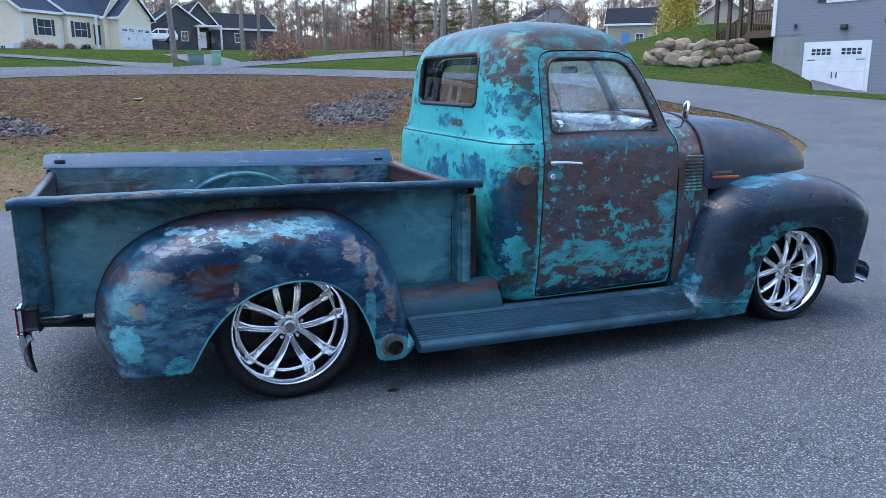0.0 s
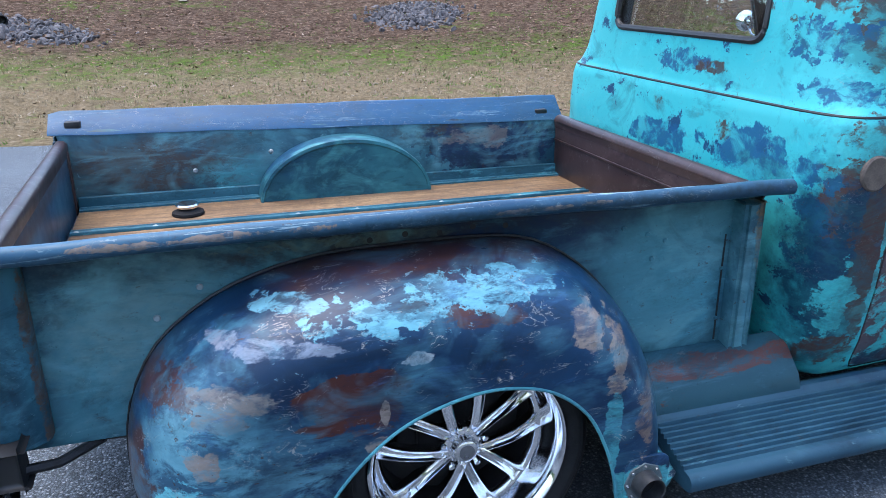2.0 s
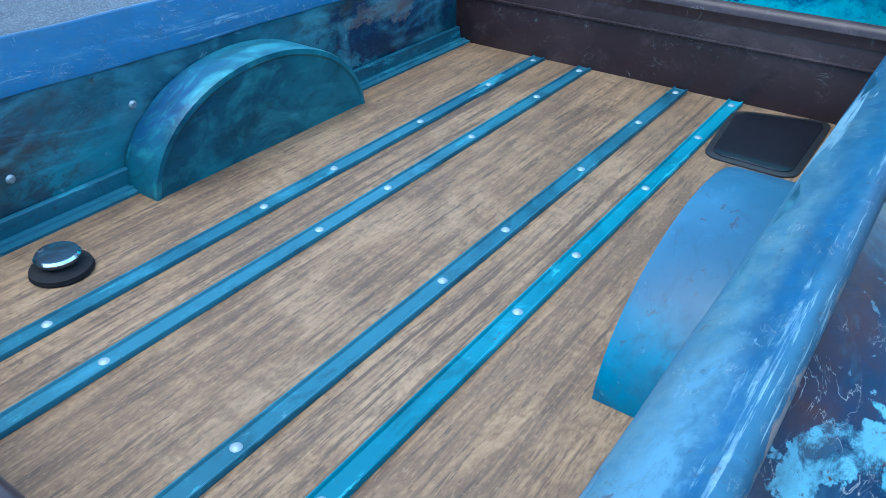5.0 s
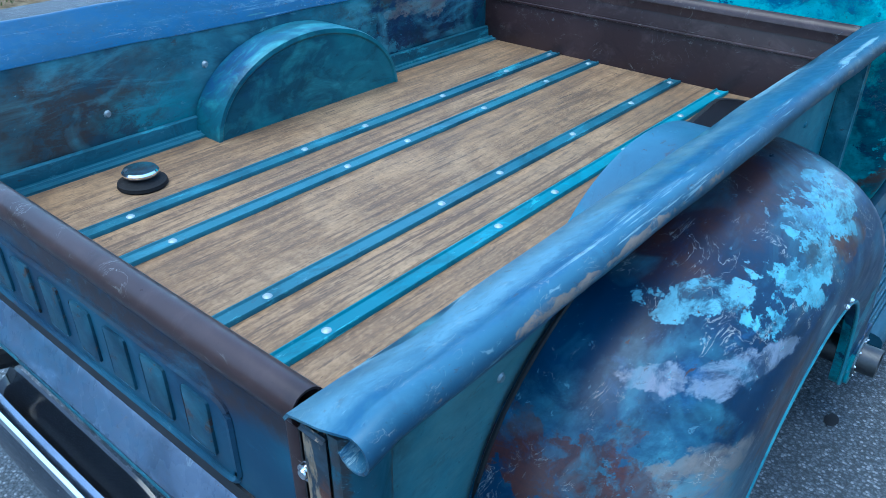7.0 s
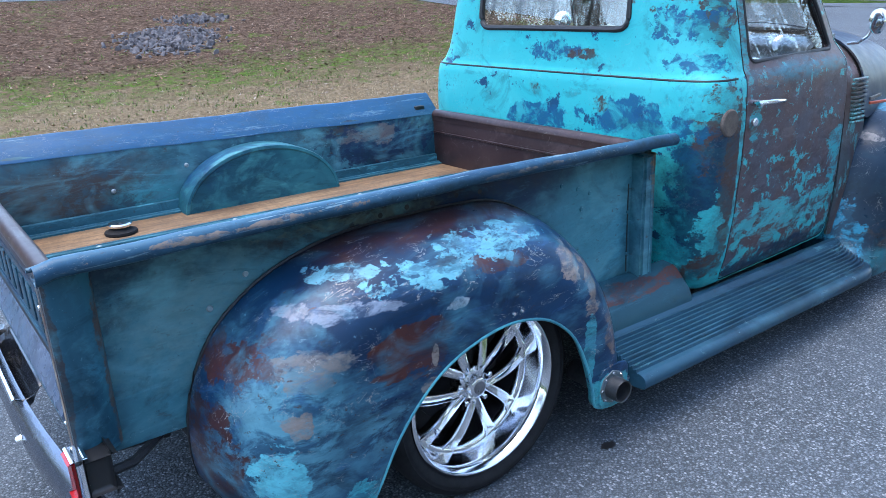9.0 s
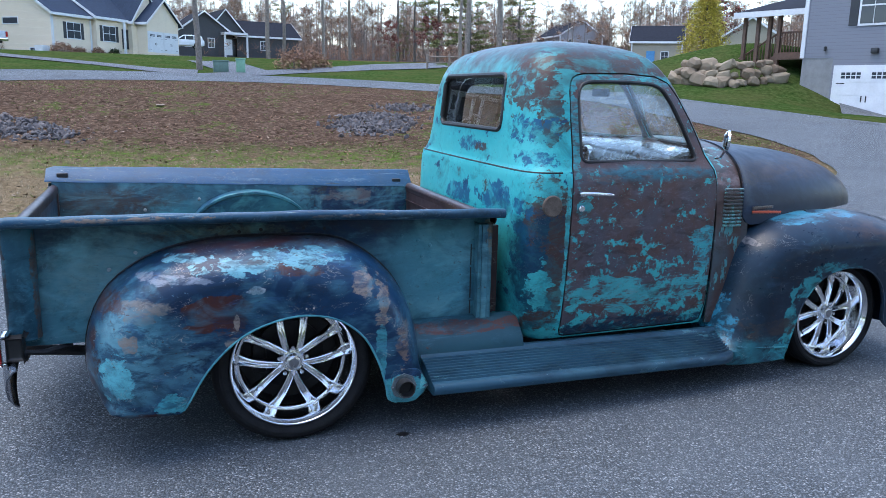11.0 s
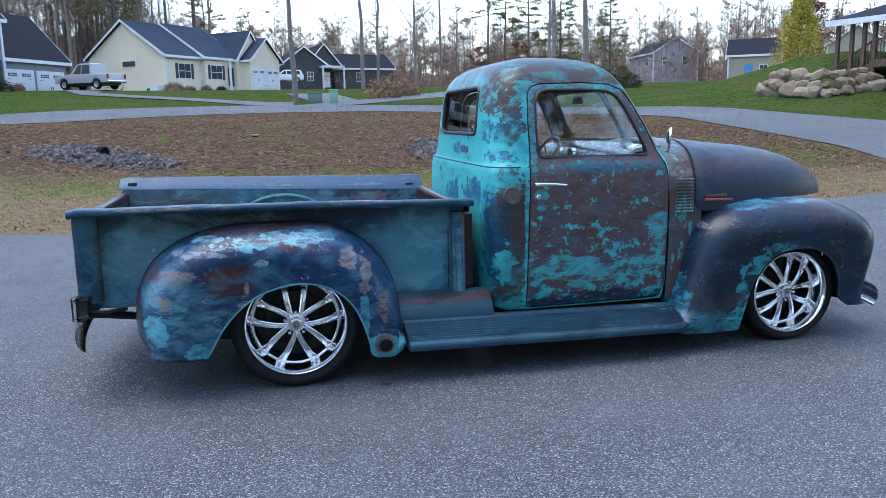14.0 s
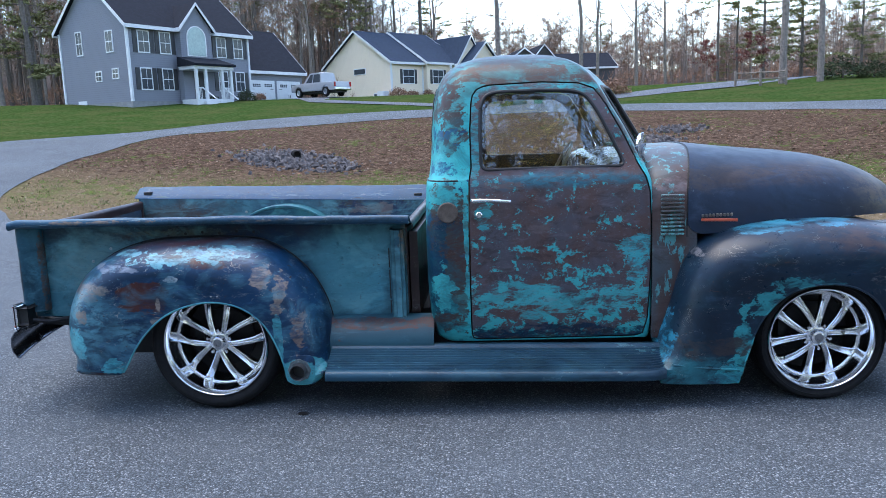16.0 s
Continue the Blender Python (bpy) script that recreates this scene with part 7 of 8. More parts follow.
# trees on the camera's side of the road, seen in the door glass
for kind, i, x, y, s in (("amber", 0, 7.2, -15.5, 0.95), ("amber", 0, 4.2, -16.5, 0.9), ("bare", 0, 2.6, -14.5, 0.8), ("bare", 1, 1.0, -15.5, 0.75), ("bare", 2, 9.5, -17, 0.9), ("amber", 0, 12.5, -18, 0.9), ("bare", 2, 5.8, -20, 1.0), ("bare", 0, -1.5, -17, 0.9), ("rust", 0, -6, -22, 1.0), ("pine_tall", 0, -12, -26, 0.9), ("bare", 0, -18, -24, 1.0), ("rust", 1, 16, -24, 1.0), ("pine_tall", 2, 22, -28, 0.9), ("bare", 2, 28, -22, 1.0), ("pine_tall", 1, -26, -30, 0.9), ("pine_full", 0, 1.5, -24, 1.0), ("pine_full", 1, 9.0, -25, 1.2)):
    plant(kind, i, x, y, s, (0, 0), 31 * x)
# unseen trees, thicker at one end to darken what the side glass reflects
for k in range(50):
    az = rng.uniform(95, 265) if k < 30 else rng.uniform(98, 150)
    d = rng.uniform(22, 55)
    plant(rng.choice(("pine_tall", "bare", "bare", "rust")), rng.randint(0, 5), d * math.sin(radians(az)), -4 + d * math.cos(radians(az)), rng.uniform(0.7, 1.0), (0, 0), rng.uniform(0, 360))
for lst in KINDS.values():
    for src in lst:
        if src not in used:
            for o in list(src.children):
                bpy.data.objects.remove(o)
            bpy.data.objects.remove(src)

# the deep woods: trunks and twigs too many to count
def deep_woods():
    rw = random.Random(77)
    trunk_v, trunk_f, spots, ways, tufts, low = [], [], [], [], [], []

    def stick(p, q, r0, r1):
        d = (q - p).normalized()
        s = d.cross(Vector((0.3, 1, 0.1))).normalized()
        u = s.cross(d)
        i = len(trunk_v)
        for c, r in ((p, r0), (q, r1)):
            for a in (0, 2.09, 4.19):
                trunk_v.append(c + r * (math.cos(a) * s + math.sin(a) * u))
        for a in range(3):
            b = (a + 1) % 3
            trunk_f.append((i + a, i + b, i + 3 + b, i + 3 + a))

    def wild_tree(x, y, h, r, limbs, leafy):
        z = height(x, y) - 0.3
        p, q = Vector((x, y, z)), Vector((x + rw.gauss(0, 0.5), y, z + h))
        stick(p, q, r, r * 0.25)
        for j in range(limbs):
            f = rw.uniform(0.22, 1.0)
            a = p.lerp(q, f)
            e = h * rw.uniform(0.10, 0.22) * (1.25 - 0.75 * f)
            way = Vector((rw.gauss(0, 0.8), rw.gauss(0, 0.6), rw.uniform(0.25, 1.0)))
            t = a + way.normalized() * e
            stick(a, t, r * 0.25, 0.012)
            spots.extend((a.lerp(t, 0.55), t))
            ways.extend((way, way))
            if rw.random() < leafy:
                tufts.extend([t, t] + [a.lerp(t, rw.uniform(0.4, 1.1)) for i in range(3)])
    for k in range(1750):
        az = rw.uniform(-66, 68) if k < 650 else (rw.uniform(-8, 68) if k < 1500 else rw.uniform(-34, -4))
        left = az < -8
        d = rw.uniform(96 if az < -22 else 112, 150) if left else rw.uniform(126, 190)
        x, y = d * math.sin(radians(az)), -4 + d * math.cos(radians(az))
        wild_tree(x, y, rw.uniform(14, 26) if left else rw.uniform(6.0, 14.0), rw.uniform(0.07, 0.16), 13, 0.05 if left else 0.30)
    for k in range(420):   # woods on the near side of the road, unseen, thickened to darken glass reflections
        az = rw.uniform(100, 260)
        d = rw.uniform(28, 70)
        wild_tree(d * math.sin(radians(az)), -4 + d * math.cos(radians(az)), rw.uniform(12, 20), rw.uniform(0.08, 0.17), 10, 0.1)
    for k in range(5200):
        az = rw.uniform(-66, 68)
        d = rw.uniform(112, 190)
        if az < -8:
            d = rw.uniform(92, 130)
        x, y = d * math.sin(radians(az)), -4 + d * math.cos(radians(az))
        low.append((x, y, height(x, y) + rw.uniform(0.0, 1.8)))
    tagged(leaf_part("woods", trunk_v, trunk_f, bark_grey, None), "dense leafless woods on the rise behind the houses", "woods", kind="stuff")
    tagged(leaf_part("woods_twigs", *twig_fans(spots, ways, 1.7, 10, 0.018, 7), wood_twigs, None), "fine bare twigs of the woods", "twigs", kind="stuff")
    tagged(leaf_part("woods_leaves", *clumps(tufts, 0.5, 7, 0.8, 8), rust_leaf, None), "thin rust-brown leaves left in the woods", "leaves", kind="stuff")
    tagged(leaf_part("undergrowth", *twig_fans(low, [(0, 0, 0.7)] * len(low), 1.5, 9, 0.022, 9), rust_leaf, None), "brown undergrowth along the foot of the woods", "undergrowth", kind="stuff")
    tagged(leaf_part("undergrowth_leaves", *clumps(low[::2], 0.55, 4, 0.8, 10), rust_leaf, None), "brown leaves in the undergrowth", "leaves", kind="stuff")


deep_woods()


def far_rise():
    """A wooded rise that closes the view behind the trees."""
    rows = []
    for a in np.linspace(-78, 78, 420):
        r = 206 + 4 * noise.noise((a * 0.2, 3, 0))
        x, y = r * math.sin(radians(a)), -4 + r * math.cos(radians(a))
        z = height(x, y)
        tall = 4.5 + 11.0 * sig((-5 - a) / 4) + 2.2 * noise.noise((a * 0.35, 0, 0)) + 1.6 * noise.noise((a * 1.7, 5, 0)) + 0.9 * noise.noise((a * 6.1, 9, 0))
        rows.append([(x, y, z - 2), (x, y, z + 0.5 * tall), (x * 1.01, y * 1.01, z + tall), (x * 1.06, y * 1.06, z - 2)])
    m = Mat("far_woods", 1.0, 0, 0.0)
    c = m.ramp(m.noise(0.5, 8, 0.75, m.stretched(1, 1, 0.25)), [(0.34, (0.09, 0.068, 0.055)), (0.5, (0.19, 0.14, 0.115)), (0.66, (0.30, 0.225, 0.18))])
    c = m.mix(m.math("MULTIPLY", m.step(m.noise(0.12, 4), 0.5, 0.62), 0.5), c, (0.10, 0.105, 0.055))
    m.color(c)
    part("far_woods", grid(rows)[0], m.m, None, "brown wooded rise far behind the houses", kind="structure", category="backdrop")


far_rise()

# yellow cypress on the mound
rg = random.Random(8)
cy = thing("conifer", "tall cone-shaped yellow-green conifer on the lawn mound", "tree", at=pose(33.4, 39.2, height(33.4, 39.2)))
part("trunk", tube([(0, 0, -0.3), (0, 0, 2.5), (0.05, 0, 5.2)], 0.14, 8, None, 0.3), bark_dark, cy)
spots = []
for k in range(3600):
    f = rg.random() ** 0.8
    z = 0.3 + 5.6 * f
    rad = (1.75 * (1 - f) ** 0.75 + 0.08) * (0.55 + 0.45 * rg.random() ** 0.5) * (0.85 + 0.3 * math.sin(7 * f + k))
    a = rg.uniform(0, 2 * math.pi)
    spots.append((rad * math.cos(a), rad * math.sin(a), z))
leaf_part("crown", *clumps(spots, 0.20, 5, 1.0, 8), gold_leaf, cy)


# ---- smaller things outdoors ----
def rock_mesh(seed, flat=0.75, sub=2):
    rg = random.Random(seed)
    bm = bmesh.new()
    bmesh.ops.create_icosphere(bm, subdivisions=sub, radius=1)
    off = Vector((rg.uniform(0, 50), rg.uniform(0, 50), 0))
    for v in bm.verts:
        n = noise.noise(v.co * 1.1 + off)
        q = v.co * (1 + 0.35 * n + 0.22 * noise.noise(v.co * 2.7 + off))
        for _ in range(1):
            q = Vector((max(-0.85, min(0.8, q.x)), max(-0.78, min(0.85, q.y)), max(-0.72, min(0.76, q.z)) * flat))
        v.co = q
    return bm


def stone_material(name, a, b):
    m = Mat(name, 0.85)
    r = m.n("ShaderNodeObjectInfo").outputs["Random"]
    g = m.n("ShaderNodeNewGeometry").outputs["Random Per Island"]
    col = m.mix(m.math("FRACT", m.math("ADD", r, g)), a, b)
    col = m.mix(m.math("MULTIPLY", m.noise(3, 6), 0.6), col, tuple(0.45 * k for k in a))
    m.color(col).bump(m.noise(6, 6), 0.6, 0.05)
    return m.m


boulder = stone_material("boulder_stone", (0.34, 0.275, 0.19), (0.16, 0.105, 0.07))
rubble = stone_material("rubble_stone", (0.15, 0.135, 0.135), (0.07, 0.06, 0.06))
rg = random.Random(4)
rock_data = [rock_mesh(60 + k, 0.9, 2) for k in range(5)]
rocks = []
for k, bm in enumerate(rock_data):
    rocks.append(part("rock", bm, boulder, None, "rough tan boulder piled on the lawn bank", smooth=False, category="rock", group="boulder pile"))
wall_line = resample([(22.7, 27.3), (23.3, 26.2), (23.9, 25.6), (25.0, 25.3), (26.2, 25.2), (27.3, 25.0)], 34)
k = 0
for course in range(3):
    for f in range(11 - course):
        x, y = wall_line[min(33, 3 * f + course)]
        x, y = x + 0.10 * course + rg.uniform(-0.12, 0.12), y + 0.14 * course + rg.uniform(-0.08, 0.08)
        s = rg.uniform(0.27, 0.46) * (1.0 - 0.10 * course) * (1.15 if f < 5 else 0.85)
        m = pose(x, y, height(x, y) + s * 0.28 + 0.33 * course, rg.uniform(-25, 25), rg.uniform(-25, 25), rg.uniform(0, 360)) @ Matrix.Diagonal((s * rg.uniform(1.0, 1.45), s, s * rg.uniform(0.8, 1.1), 1))
        ob = rocks[k] if k < 5 else copy_thing(rocks[k % 5], m)
        ob.matrix_basis = m
        k += 1


def rubble_patch(cx, cy, rx, ry, n, turn, label):
    """Broken stone tipped in front of a culvert."""
    rg = random.Random(int(100 * cx))
    bm = bmesh.new()
    src = [rock_mesh(80 + k, 0.7, 1) for k in range(5)]
    verts, faces = [], []
    for k in range(n):
        a, q = rg.uniform(0, 2 * math.pi), rg.random() ** 0.6 * (1 + 0.25 * rg.gauss(0, 1) * (rg.random() < 0.4))
        dx, dy = rx * q * math.cos(a), ry * q * math.sin(a)
        x, y = cx + dx * math.cos(turn) - dy * math.sin(turn), cy + dx * math.sin(turn) + dy * math.cos(turn)
        s = rg.uniform(0.03, 0.10)
        m = pose(x, y, height(x, y) - 0.02 + s * 0.1 + rg.uniform(0, 0.05) * (q < 0.8), rg.uniform(0, 360), rg.uniform(0, 360), rg.uniform(0, 360)) @ Matrix.Diagonal((s * rg.uniform(1.0, 1.7), s, s * rg.uniform(0.5, 0.9), 1))
        b = src[k % 5]
        i = len(verts)
        verts += [m @ v.co for v in b.verts]
        faces += [tuple(i + v.index for v in f.verts) for f in b.faces]
    for b in src:
        b.free()
    ob = leaf_part("rubble", verts, faces, rubble, None)
    return tagged(ob, label, "rubble", kind="stuff")


rubble_patch(-4.6, 18.0, 2.9, 1.3, 900, radians(-48), "grey broken stone tipped round a culvert mouth")
rubble_patch(5.5, 18.4, 1.25, 2.5, 700, radians(-20), "grey broken stone lining a shallow gully")
rubble_patch(7.4, 21.8, 1.1, 1.0, 150, 0, "grey broken stone lining a shallow gully")
pipe = thing("culvert_pipe", "black corrugated drain pipe sticking out of broken stone", "pipe")
prof = []
for k in range(16):
    prof += [(0.06 * k, 0.16), (0.06 * k + 0.03, 0.185)]
pb = lathe(prof + [(0.96, 0.15), (0.0, 0.15), (0.0, 0.16)], "y", 20)
pb.transform(pose(-4.42, 17.95, height(-4.42, 17.95) + 0.17, 0, 0, 20) @ Matrix.Scale(0.68, 4))
part("pipe_wall", pb, black_rubber, pipe)
pb = lathe([(0.3, 0.0), (0.3, 0.15)], "y", 20)
pb.transform(pose(-4.42, 17.95, height(-4.42, 17.95) + 0.17, 0, 0, 20) @ Matrix.Scale(0.68, 4))
part("pipe_bore", pb, seal_black, pipe)
for x, y, w, c, lab in ((3.0, 43.6, 0.85, (0.10, 0.16, 0.13), "low dark green utility cabinet on the verge"), (4.1, 43.4, 0.5, (0.16, 0.32, 0.22), "green utility pedestal on the verge")):
    b = thing("utility_box", lab, "utility box", at=pose(x, y, height(x, y)))
    hgt = 0.75 if w < 0.6 else 0.6
    mt = plain("utility_green", c, 0.5)
    part("cabinet", box(-w / 2, w / 2, -0.25, 0.25, -0.1, hgt, 0.04), mt, b)
    part("cabinet_lid", box(-w / 2 - 0.03, w / 2 + 0.03, -0.28, 0.28, hgt - 0.03, hgt + 0.05, 0.02), mt, b)
pale = rock_mesh(99)
pale.transform(pose(-0.44, 22.4, height(-0.44, 22.4) + 0.02) @ Matrix.Diagonal((0.15, 0.11, 0.05, 1)))
part("rock", pale, stone_material("pale_stone", (0.30, 0.23, 0.17), (0.25, 0.2, 0.15)), None, "single pale stone lying in the dirt", category="rock")


# ---- parked vehicles ----
tyre_mat = black_rubber
tail_red = bpy.data.materials["red_lens"]
alloy = plain("alloy", (0.45, 0.46, 0.48), 0.3, 0.9)


def car_wheels(v, xs, half, r):
    for x in xs:
        for s in (-1, 1):
            w = new("wheel")
            w.parent = v
            w.matrix_basis = pose(x, s * half, r, 0, 0, 0 if s < 0 else 180)
            part("tyre", lathe([(0.02, r * 0.62), (-0.02, r * 0.66), (-0.02, r * 0.95), (0.02, r), (0.2, r), (0.23, r * 0.95), (0.23, r * 0.6)], "y", 28), tyre_mat, w)
            rim = lathe([(0.03, 0.0), (0.02, 0.08), (0.05, 0.10), (0.05, r * 0.5), (0.0, r * 0.60), (0.02, r * 0.63)], "y", 24)
            part("rim", rim, alloy, w)


def parked_pickup(m, paint, label, length=5.5, width=1.85, h=1.88):
    """A modern crew-cab pickup, nose to +x, centred."""
    v = thing("parked_pickup", label, "pickup truck", at=m)
    L, W = length / 2, width / 2
    low = [(-L, 0.55), (-L + 0.02, 1.10), (-L + 1.65, 1.10), (-L + 1.65, 1.05), (0.95, 1.05), (1.1, 1.12), (L - 0.35, 1.0), (L, 0.85), (L, 0.45), (-L, 0.45)]
    body = prism(low, "y", -W, W, 0.04)
    for x in (-L + 1.15, L - 0.95):
        body = boolean(body, lathe([(-2, 0), (-2, 0.44), (2, 0.44), (2, 0)], "y", 24, (x, 0, 0.42)), "DIFFERENCE")
    tub = box(-L + 0.12, -L + 1.58, -W + 0.1, W - 0.1, 0.75, 1.4)
    body = boolean(body, tub, "DIFFERENCE")
    part("body", body, paint, v)
    gh = [(-L + 1.66, 1.04), (-L + 1.78, h - 0.07), (-L + 2.0, h), (0.2, h), (0.48, h - 0.07), (1.15, 1.06)]
    rows = [[(x, -(W - 0.05 - 0.20 * (z - 1.04)), z) for x, z in gh], [(x, -(W - 0.07 - 0.20 * (z - 1.04)) * 0.5, z + 0.03 * (z > 1.5)) for x, z in gh], [(x, (W - 0.07 - 0.20 * (z - 1.04)) * 0.5, z + 0.03 * (z > 1.5)) for x, z in gh], [(x, (W - 0.05 - 0.20 * (z - 1.04)), z) for x, z in gh]]
    bm, vv = grid(rows)
    bm.faces.new(vv[0]), bm.faces.new(vv[-1][::-1])
    bmesh.ops.recalc_face_normals(bm, faces=bm.faces)
    cabp = part("cab", bm, paint, v, smooth=False)
    for s in (-1, 1):
        for x0, x1, k0, k1 in ((-L + 1.84, 1.84 - L + 0.86, 0.08, 0.0), (1.84 - L + 0.94, 0.84, 0.0, 0.50)):
            q = [(x0, 1.12), (x1, 1.12), (x1 - k1, h - 0.12), (x0 + k0, h - 0.12)]
            bm = bmesh.new()
            bm.faces.new([bm.verts.new((x, s * (W - 0.045 - 0.20 * (z - 1.04)), z)) for x, z in q])
            part("side_glass", bm, window_pane, cabp, smooth=False)
    for x, dx in ((-L + 1.70, 0.13), (1.03, -0.68)):
        bm = bmesh.new()
        o = -0.012 if dx > 0 else 0.02
        bm.faces.new([bm.verts.new(p) for p in ((x + o, -W + 0.18, 1.14), (x + o, W - 0.18, 1.14), (x + o + dx, W - 0.28, h - 0.12), (x + o + dx, -W + 0.28, h - 0.12))])
        part("end_glass", bm, window_pane, cabp, smooth=False)
    for s in (-1, 1):
        part("tail_lamp", box(-L - 0.02, -L + 0.06, s * (W - 0.14), s * (W + 0.005), 0.72, 1.06, 0.01), tail_red, v)
    part("rear_bumper", box(-L - 0.10, -L + 0.05, -W + 0.03, W - 0.03, 0.46, 0.62, 0.03), chrome, v, "chrome rear bumper")
    part("underbody", box(-L + 0.3, L - 0.3, -W + 0.2, W - 0.2, 0.28, 0.5), dark_steel, v)
    car_wheels(v, (-L + 1.15, L - 0.95), W + 0.01, 0.38)
    return v


silver = plain("silver_paint", (0.36, 0.37, 0.39), 0.35, 0.2, 0.05, 1)
white_car = plain("white_paint", (0.75, 0.76, 0.78), 0.3, 0.0, 0.03, 1)
parked_pickup(pose(-12.9, 59.5, height(-12.9, 59.5) + 0.03, 0, 0, 146) @ Matrix.Diagonal((0.94, 1.0, 1.03, 1.0)), silver, "silver crew-cab pickup parked on the drive before the garage")
parked_pickup(pose(25.5, 13.4, height(25.5, 13.4) + 0.03, 0, 0, 28), white_car, "white crew-cab pickup parked beside the open garage", 5.9, 2.0, 1.95)


def parked_suv(m):
    v = thing("parked_suv", "white sport utility car parked before the charcoal house", "car", at=m)
    side = [(-2.3, 0.35), (-2.35, 0.9), (-2.25, 1.05), (-1.95, 1.62), (-1.6, 1.70), (0.2, 1.68), (1.0, 1.10), (2.0, 0.98), (2.3, 0.8), (2.35, 0.35)]
    bm = prism(side, "y", -0.92, 0.92, 0.06)
    for x in (-1.4, 1.45):
        bm = boolean(bm, lathe([(-2, 0), (-2, 0.40), (2, 0.40), (2, 0)], "y", 20, (x, 0, 0.38)), "DIFFERENCE")
    part("body", bm, white_car, v)
    for s in (-1, 1):
        for q in ([(-1.9, 1.1), (-1.1, 1.1), (-1.1, 1.55), (-1.75, 1.55)], [(-1.0, 1.1), (-0.05, 1.1), (-0.05, 1.55), (-1.0, 1.55)], [(0.05, 1.1), (0.85, 1.1), (0.2, 1.55), (0.05, 1.55)]):
            b = prism(q, "y", s * 0.915, s * 0.925)
            part("side_glass", b, window_pane, v, smooth=False)
    car_wheels(v, (-1.4, 1.45), 0.93, 0.36)
    return v


parked_suv(pose(3.0, 103.5, 6.35, 0, 0, 185))

# shrubs and the porch chair at the house fronts
shrub_green = leaves("shrub_leaves", (0.04, 0.055, 0.025))
rg = random.Random(17)
for x, y, s, mt, lab in ((-19.5, 52.3, 0.5, shrub_green, "clipped round shrub beside the house"), (-17.8, 55.2, 0.75, shrub_green, "clipped cone shrub beside the garage"), (-17.2, 56.6, 0.5, rust_leaf, "small rusty shrub beside the garage"), (-9.2, 82.2, 1.1, rust_leaf, "brown shrub below the house wall"), (-7.8, 84.2, 0.7, rust_leaf, "brown shrub below the house wall"), (-6.2, 86.3, 0.7, rust_leaf, "brown shrub below the house wall"), (-4.8, 88.0, 0.7, shrub_green, "clipped round shrub beside the house"),
                       (7.8, 47.0, 1.3, rust_leaf, "rust-brown thicket on the verge"), (9.5, 48.5, 1.0, rust_leaf, "rust-brown thicket on the verge"), (24.2, 48.4, 1.45, shrub_green, "dark evergreen bush on the lawn"), (25.7, 47.4, 1.05, shrub_green, "dark evergreen bush on the lawn")):
    b = thing("shrub", lab, "shrub", at=pose(x, y, height(x, y) + 0.0))
    spots = []
    for k in range(260):
        d = Vector((rg.gauss(0, 1), rg.gauss(0, 1), abs(rg.gauss(0, 1)))).normalized() * s * rg.uniform(0.6, 1.0)
        spots.append((d.x, d.y, d.z * 0.95))
    leaf_part("foliage", *clumps(spots, 0.14 * s + 0.08, 6, 1.0, 17), mt, b)
    part("stem", tube([(0, 0, -0.15), (0, 0, s * 0.6)], 0.05, 6), bark_dark, b)

# split-rail fence beside the side road
fence = thing("split_rail_fence", "weathered grey split-rail fence beside the side road", "fence")
fence_wood = plain("fence_wood", (0.20, 0.16, 0.13), 0.85, 0, 0.25, 8, 0.4)
fence_pts = [Vector((17.3 + 1.4 * k, 48.3 - 0.62 * k, 0)) for k in range(3)]
for q in fence_pts:
    q.z = height(q.x, q.y)
    part("post", box(q.x - 0.07, q.x + 0.07, q.y - 0.06, q.y + 0.06, q.z - 0.3, q.z + 1.0, 0.02), fence_wood, fence)
for a, b in zip(fence_pts, fence_pts[1:]):
    for h in (0.42, 0.82):
        part("rail", tube([a + Vector((0, 0, h)), a.lerp(b, 0.5) + Vector((0, 0, h - 0.03)), b + Vector((0, 0, h + 0.02))], 0.055, 6), fence_wood, fence)

# dark stain spot on the asphalt
sp = bmesh.new()
sp.faces.new([sp.verts.new((0.445 + (0.028 + 0.014 * noise.noise((3 * math.cos(a), 3 * math.sin(a), 0))) * math.cos(a), -0.949 + 0.018 * math.sin(a), height(0.445, -0.949) + 0.004)) for a in np.linspace(0, 2 * math.pi, 18, endpoint=False)])
part("tar_spot", sp, seal_black, None, "small dark tar spot on the asphalt", category="stain", kind="structure")


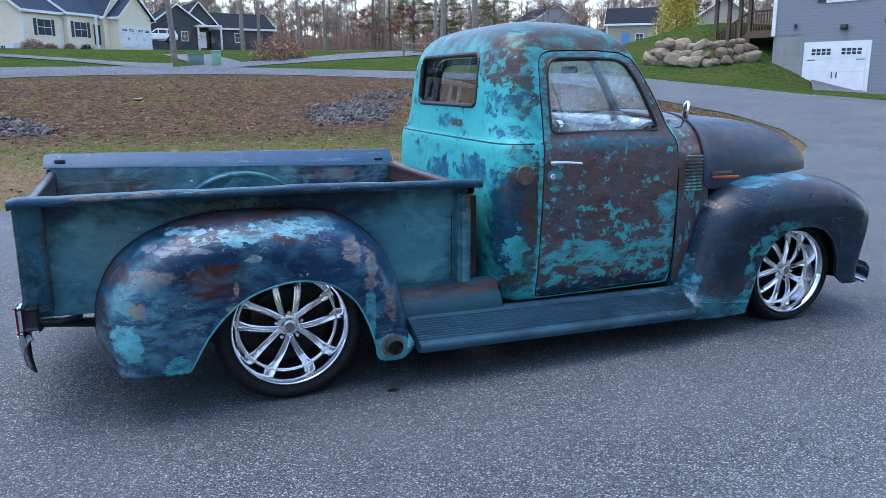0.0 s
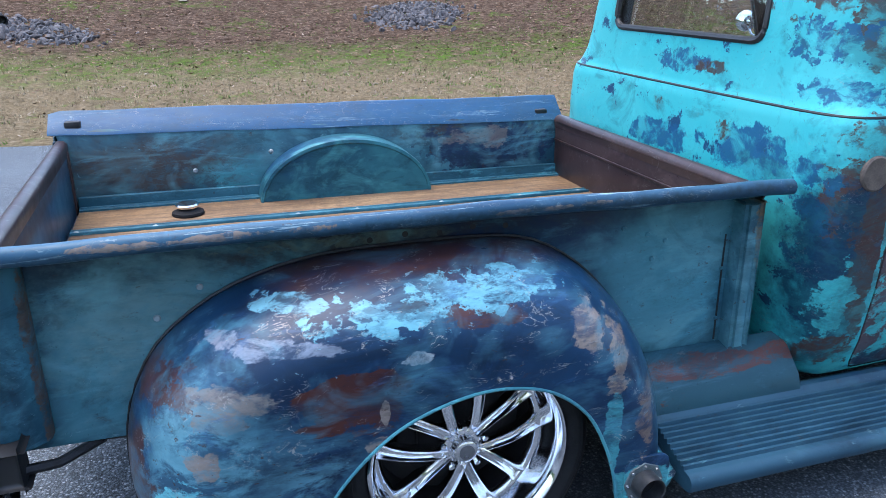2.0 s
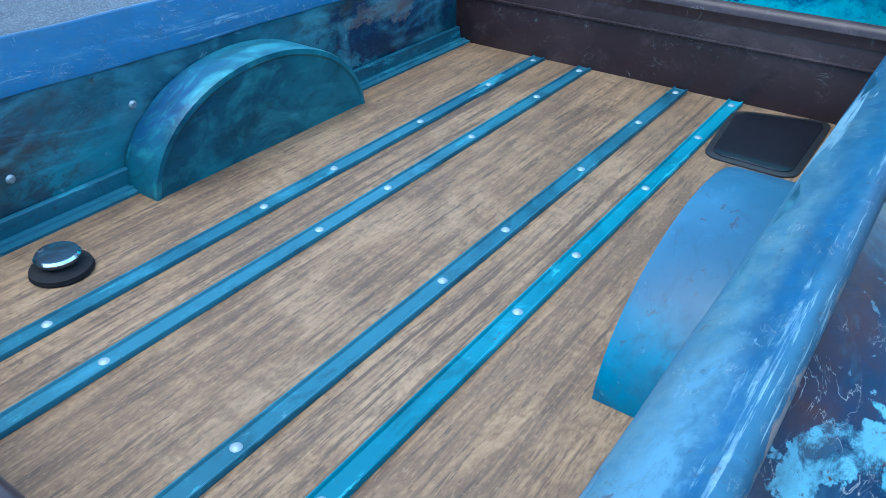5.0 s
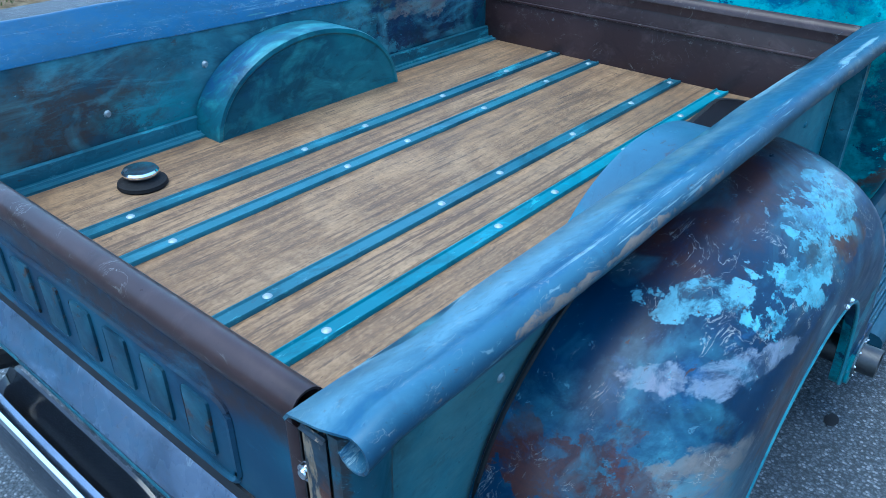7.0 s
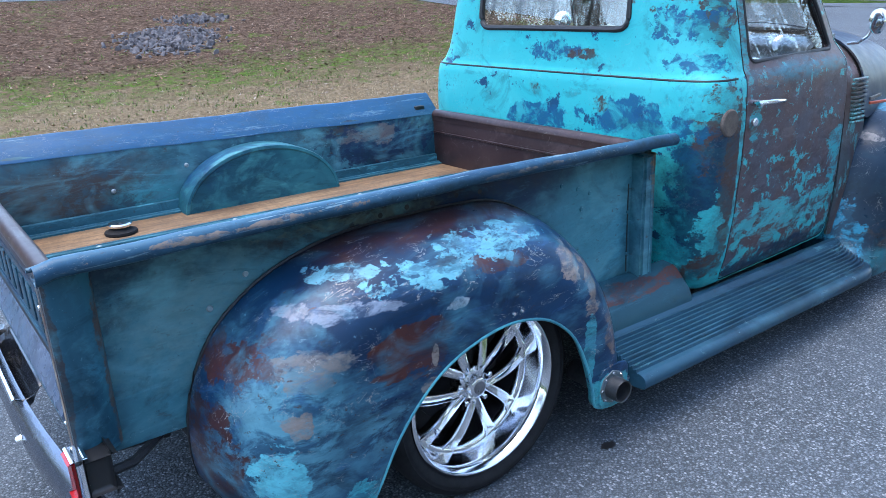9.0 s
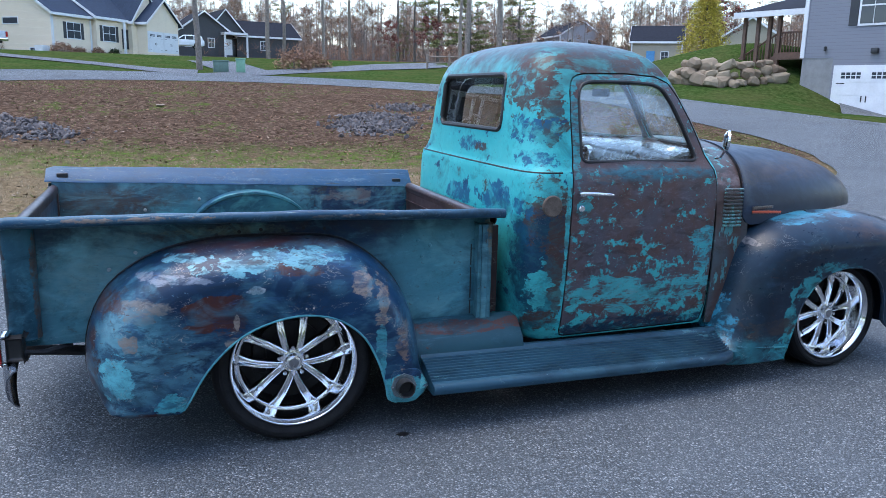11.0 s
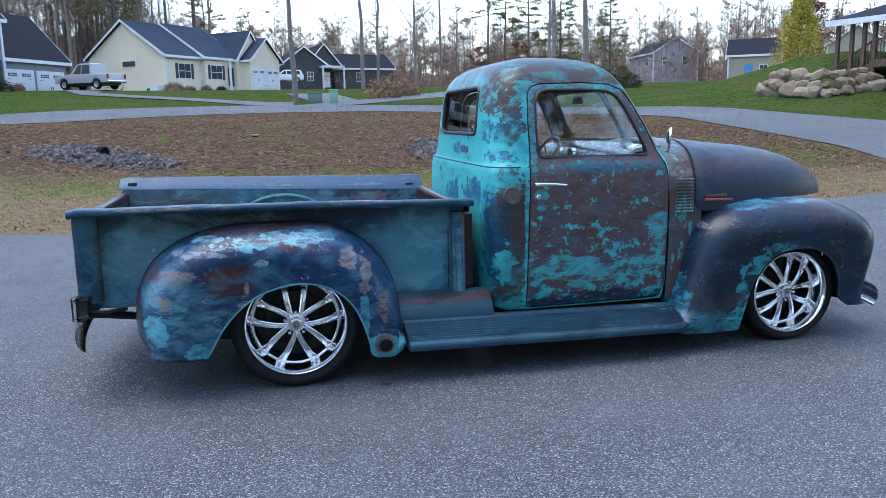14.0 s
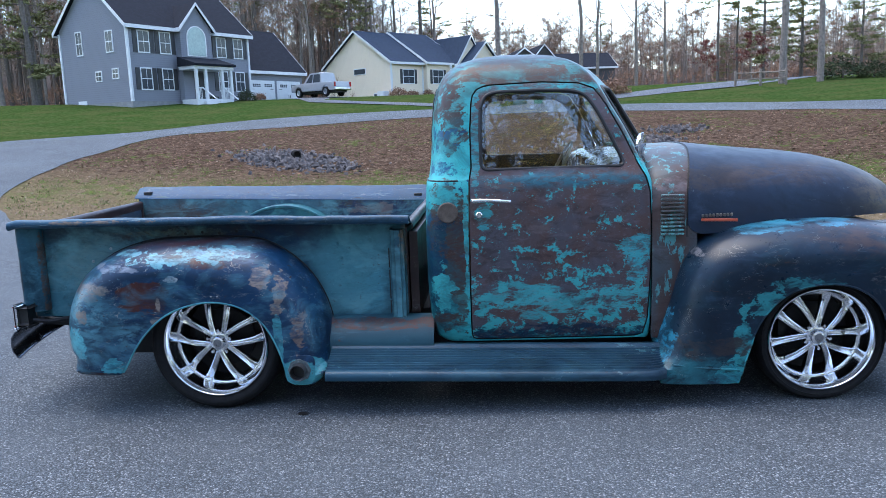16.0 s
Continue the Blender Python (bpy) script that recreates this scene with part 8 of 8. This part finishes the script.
# fallen leaves and grass tufts on the island, too many to count
def litter(n, spot, size, mat, name, label, upright):
    rl = random.Random(n)
    vs, fs = [], []
    while len(fs) < n:
        x, y = rl.uniform(-12, 16), rl.uniform(5, 36)
        if y > 20 and rl.random() < 0.45:
            continue
        v = isle_value(x, y)
        if v > 0.97 or rl.random() > spot(x, y):
            continue
        z = isle_z(x, y)
        for _ in range(3 if upright else 1):
            s = size * rl.uniform(0.6, 1.4)
            a = rl.uniform(0, 6.28)
            u = Vector((math.cos(a), math.sin(a), rl.gauss(0, 0.25))) * s
            w = Vector((-math.sin(a) * 0.3, math.cos(a) * 0.3, 1.0)) * s * 1.5 if upright else Vector((-math.sin(a), math.cos(a), rl.gauss(0, 0.3))) * s * 0.7
            c = Vector((x + rl.gauss(0, 0.05), y + rl.gauss(0, 0.05), z + (0.0 if upright else 0.015)))
            i = len(vs)
            if upright:
                vs += [c - u * 0.35, c + u * 0.35, c + w + u * rl.gauss(0, 0.5)]
                fs.append((i, i + 1, i + 2))
            else:
                vs += [c - u, c + w * 0.6, c + u, c - w * 0.6]
                fs.append((i, i + 1, i + 2, i + 3))
    return tagged(leaf_part(name, vs, fs, mat, None), label, name, kind="stuff")


def near_part(x, y):
    return 1.0 if y + 0.25 * x + 3 * noise.noise((x * 0.6, y * 0.6, 5)) < 13 else 0.04


def clumpy(x, y):
    return max(0.0, noise.noise((x * 0.5, y * 0.5, 9)) * 1.6 + (0.75 if 9 < y < 15.5 else 0.12))


litter(15000, lambda x, y: 0.9 if near_part(x, y) < 0.5 else 0.12, 0.038, leaves("fallen_leaves", (0.17, 0.10, 0.062)), "leaves", "dry brown leaves scattered over the island", False)
litter(3600, lambda x, y: 0.9, 0.032, leaves("pale_litter", (0.22, 0.17, 0.13)), "chips", "pale wood chips and leaf scraps over the island", False)
litter(16000, near_part, 0.020, leaves("straw_blades", (0.34, 0.265, 0.17)), "straw", "short straw-coloured dry grass on the island", True)
litter(16000, clumpy, 0.024, leaves("grass_blades", (0.13, 0.19, 0.045)), "grass", "short green grass tufts on the island", True)
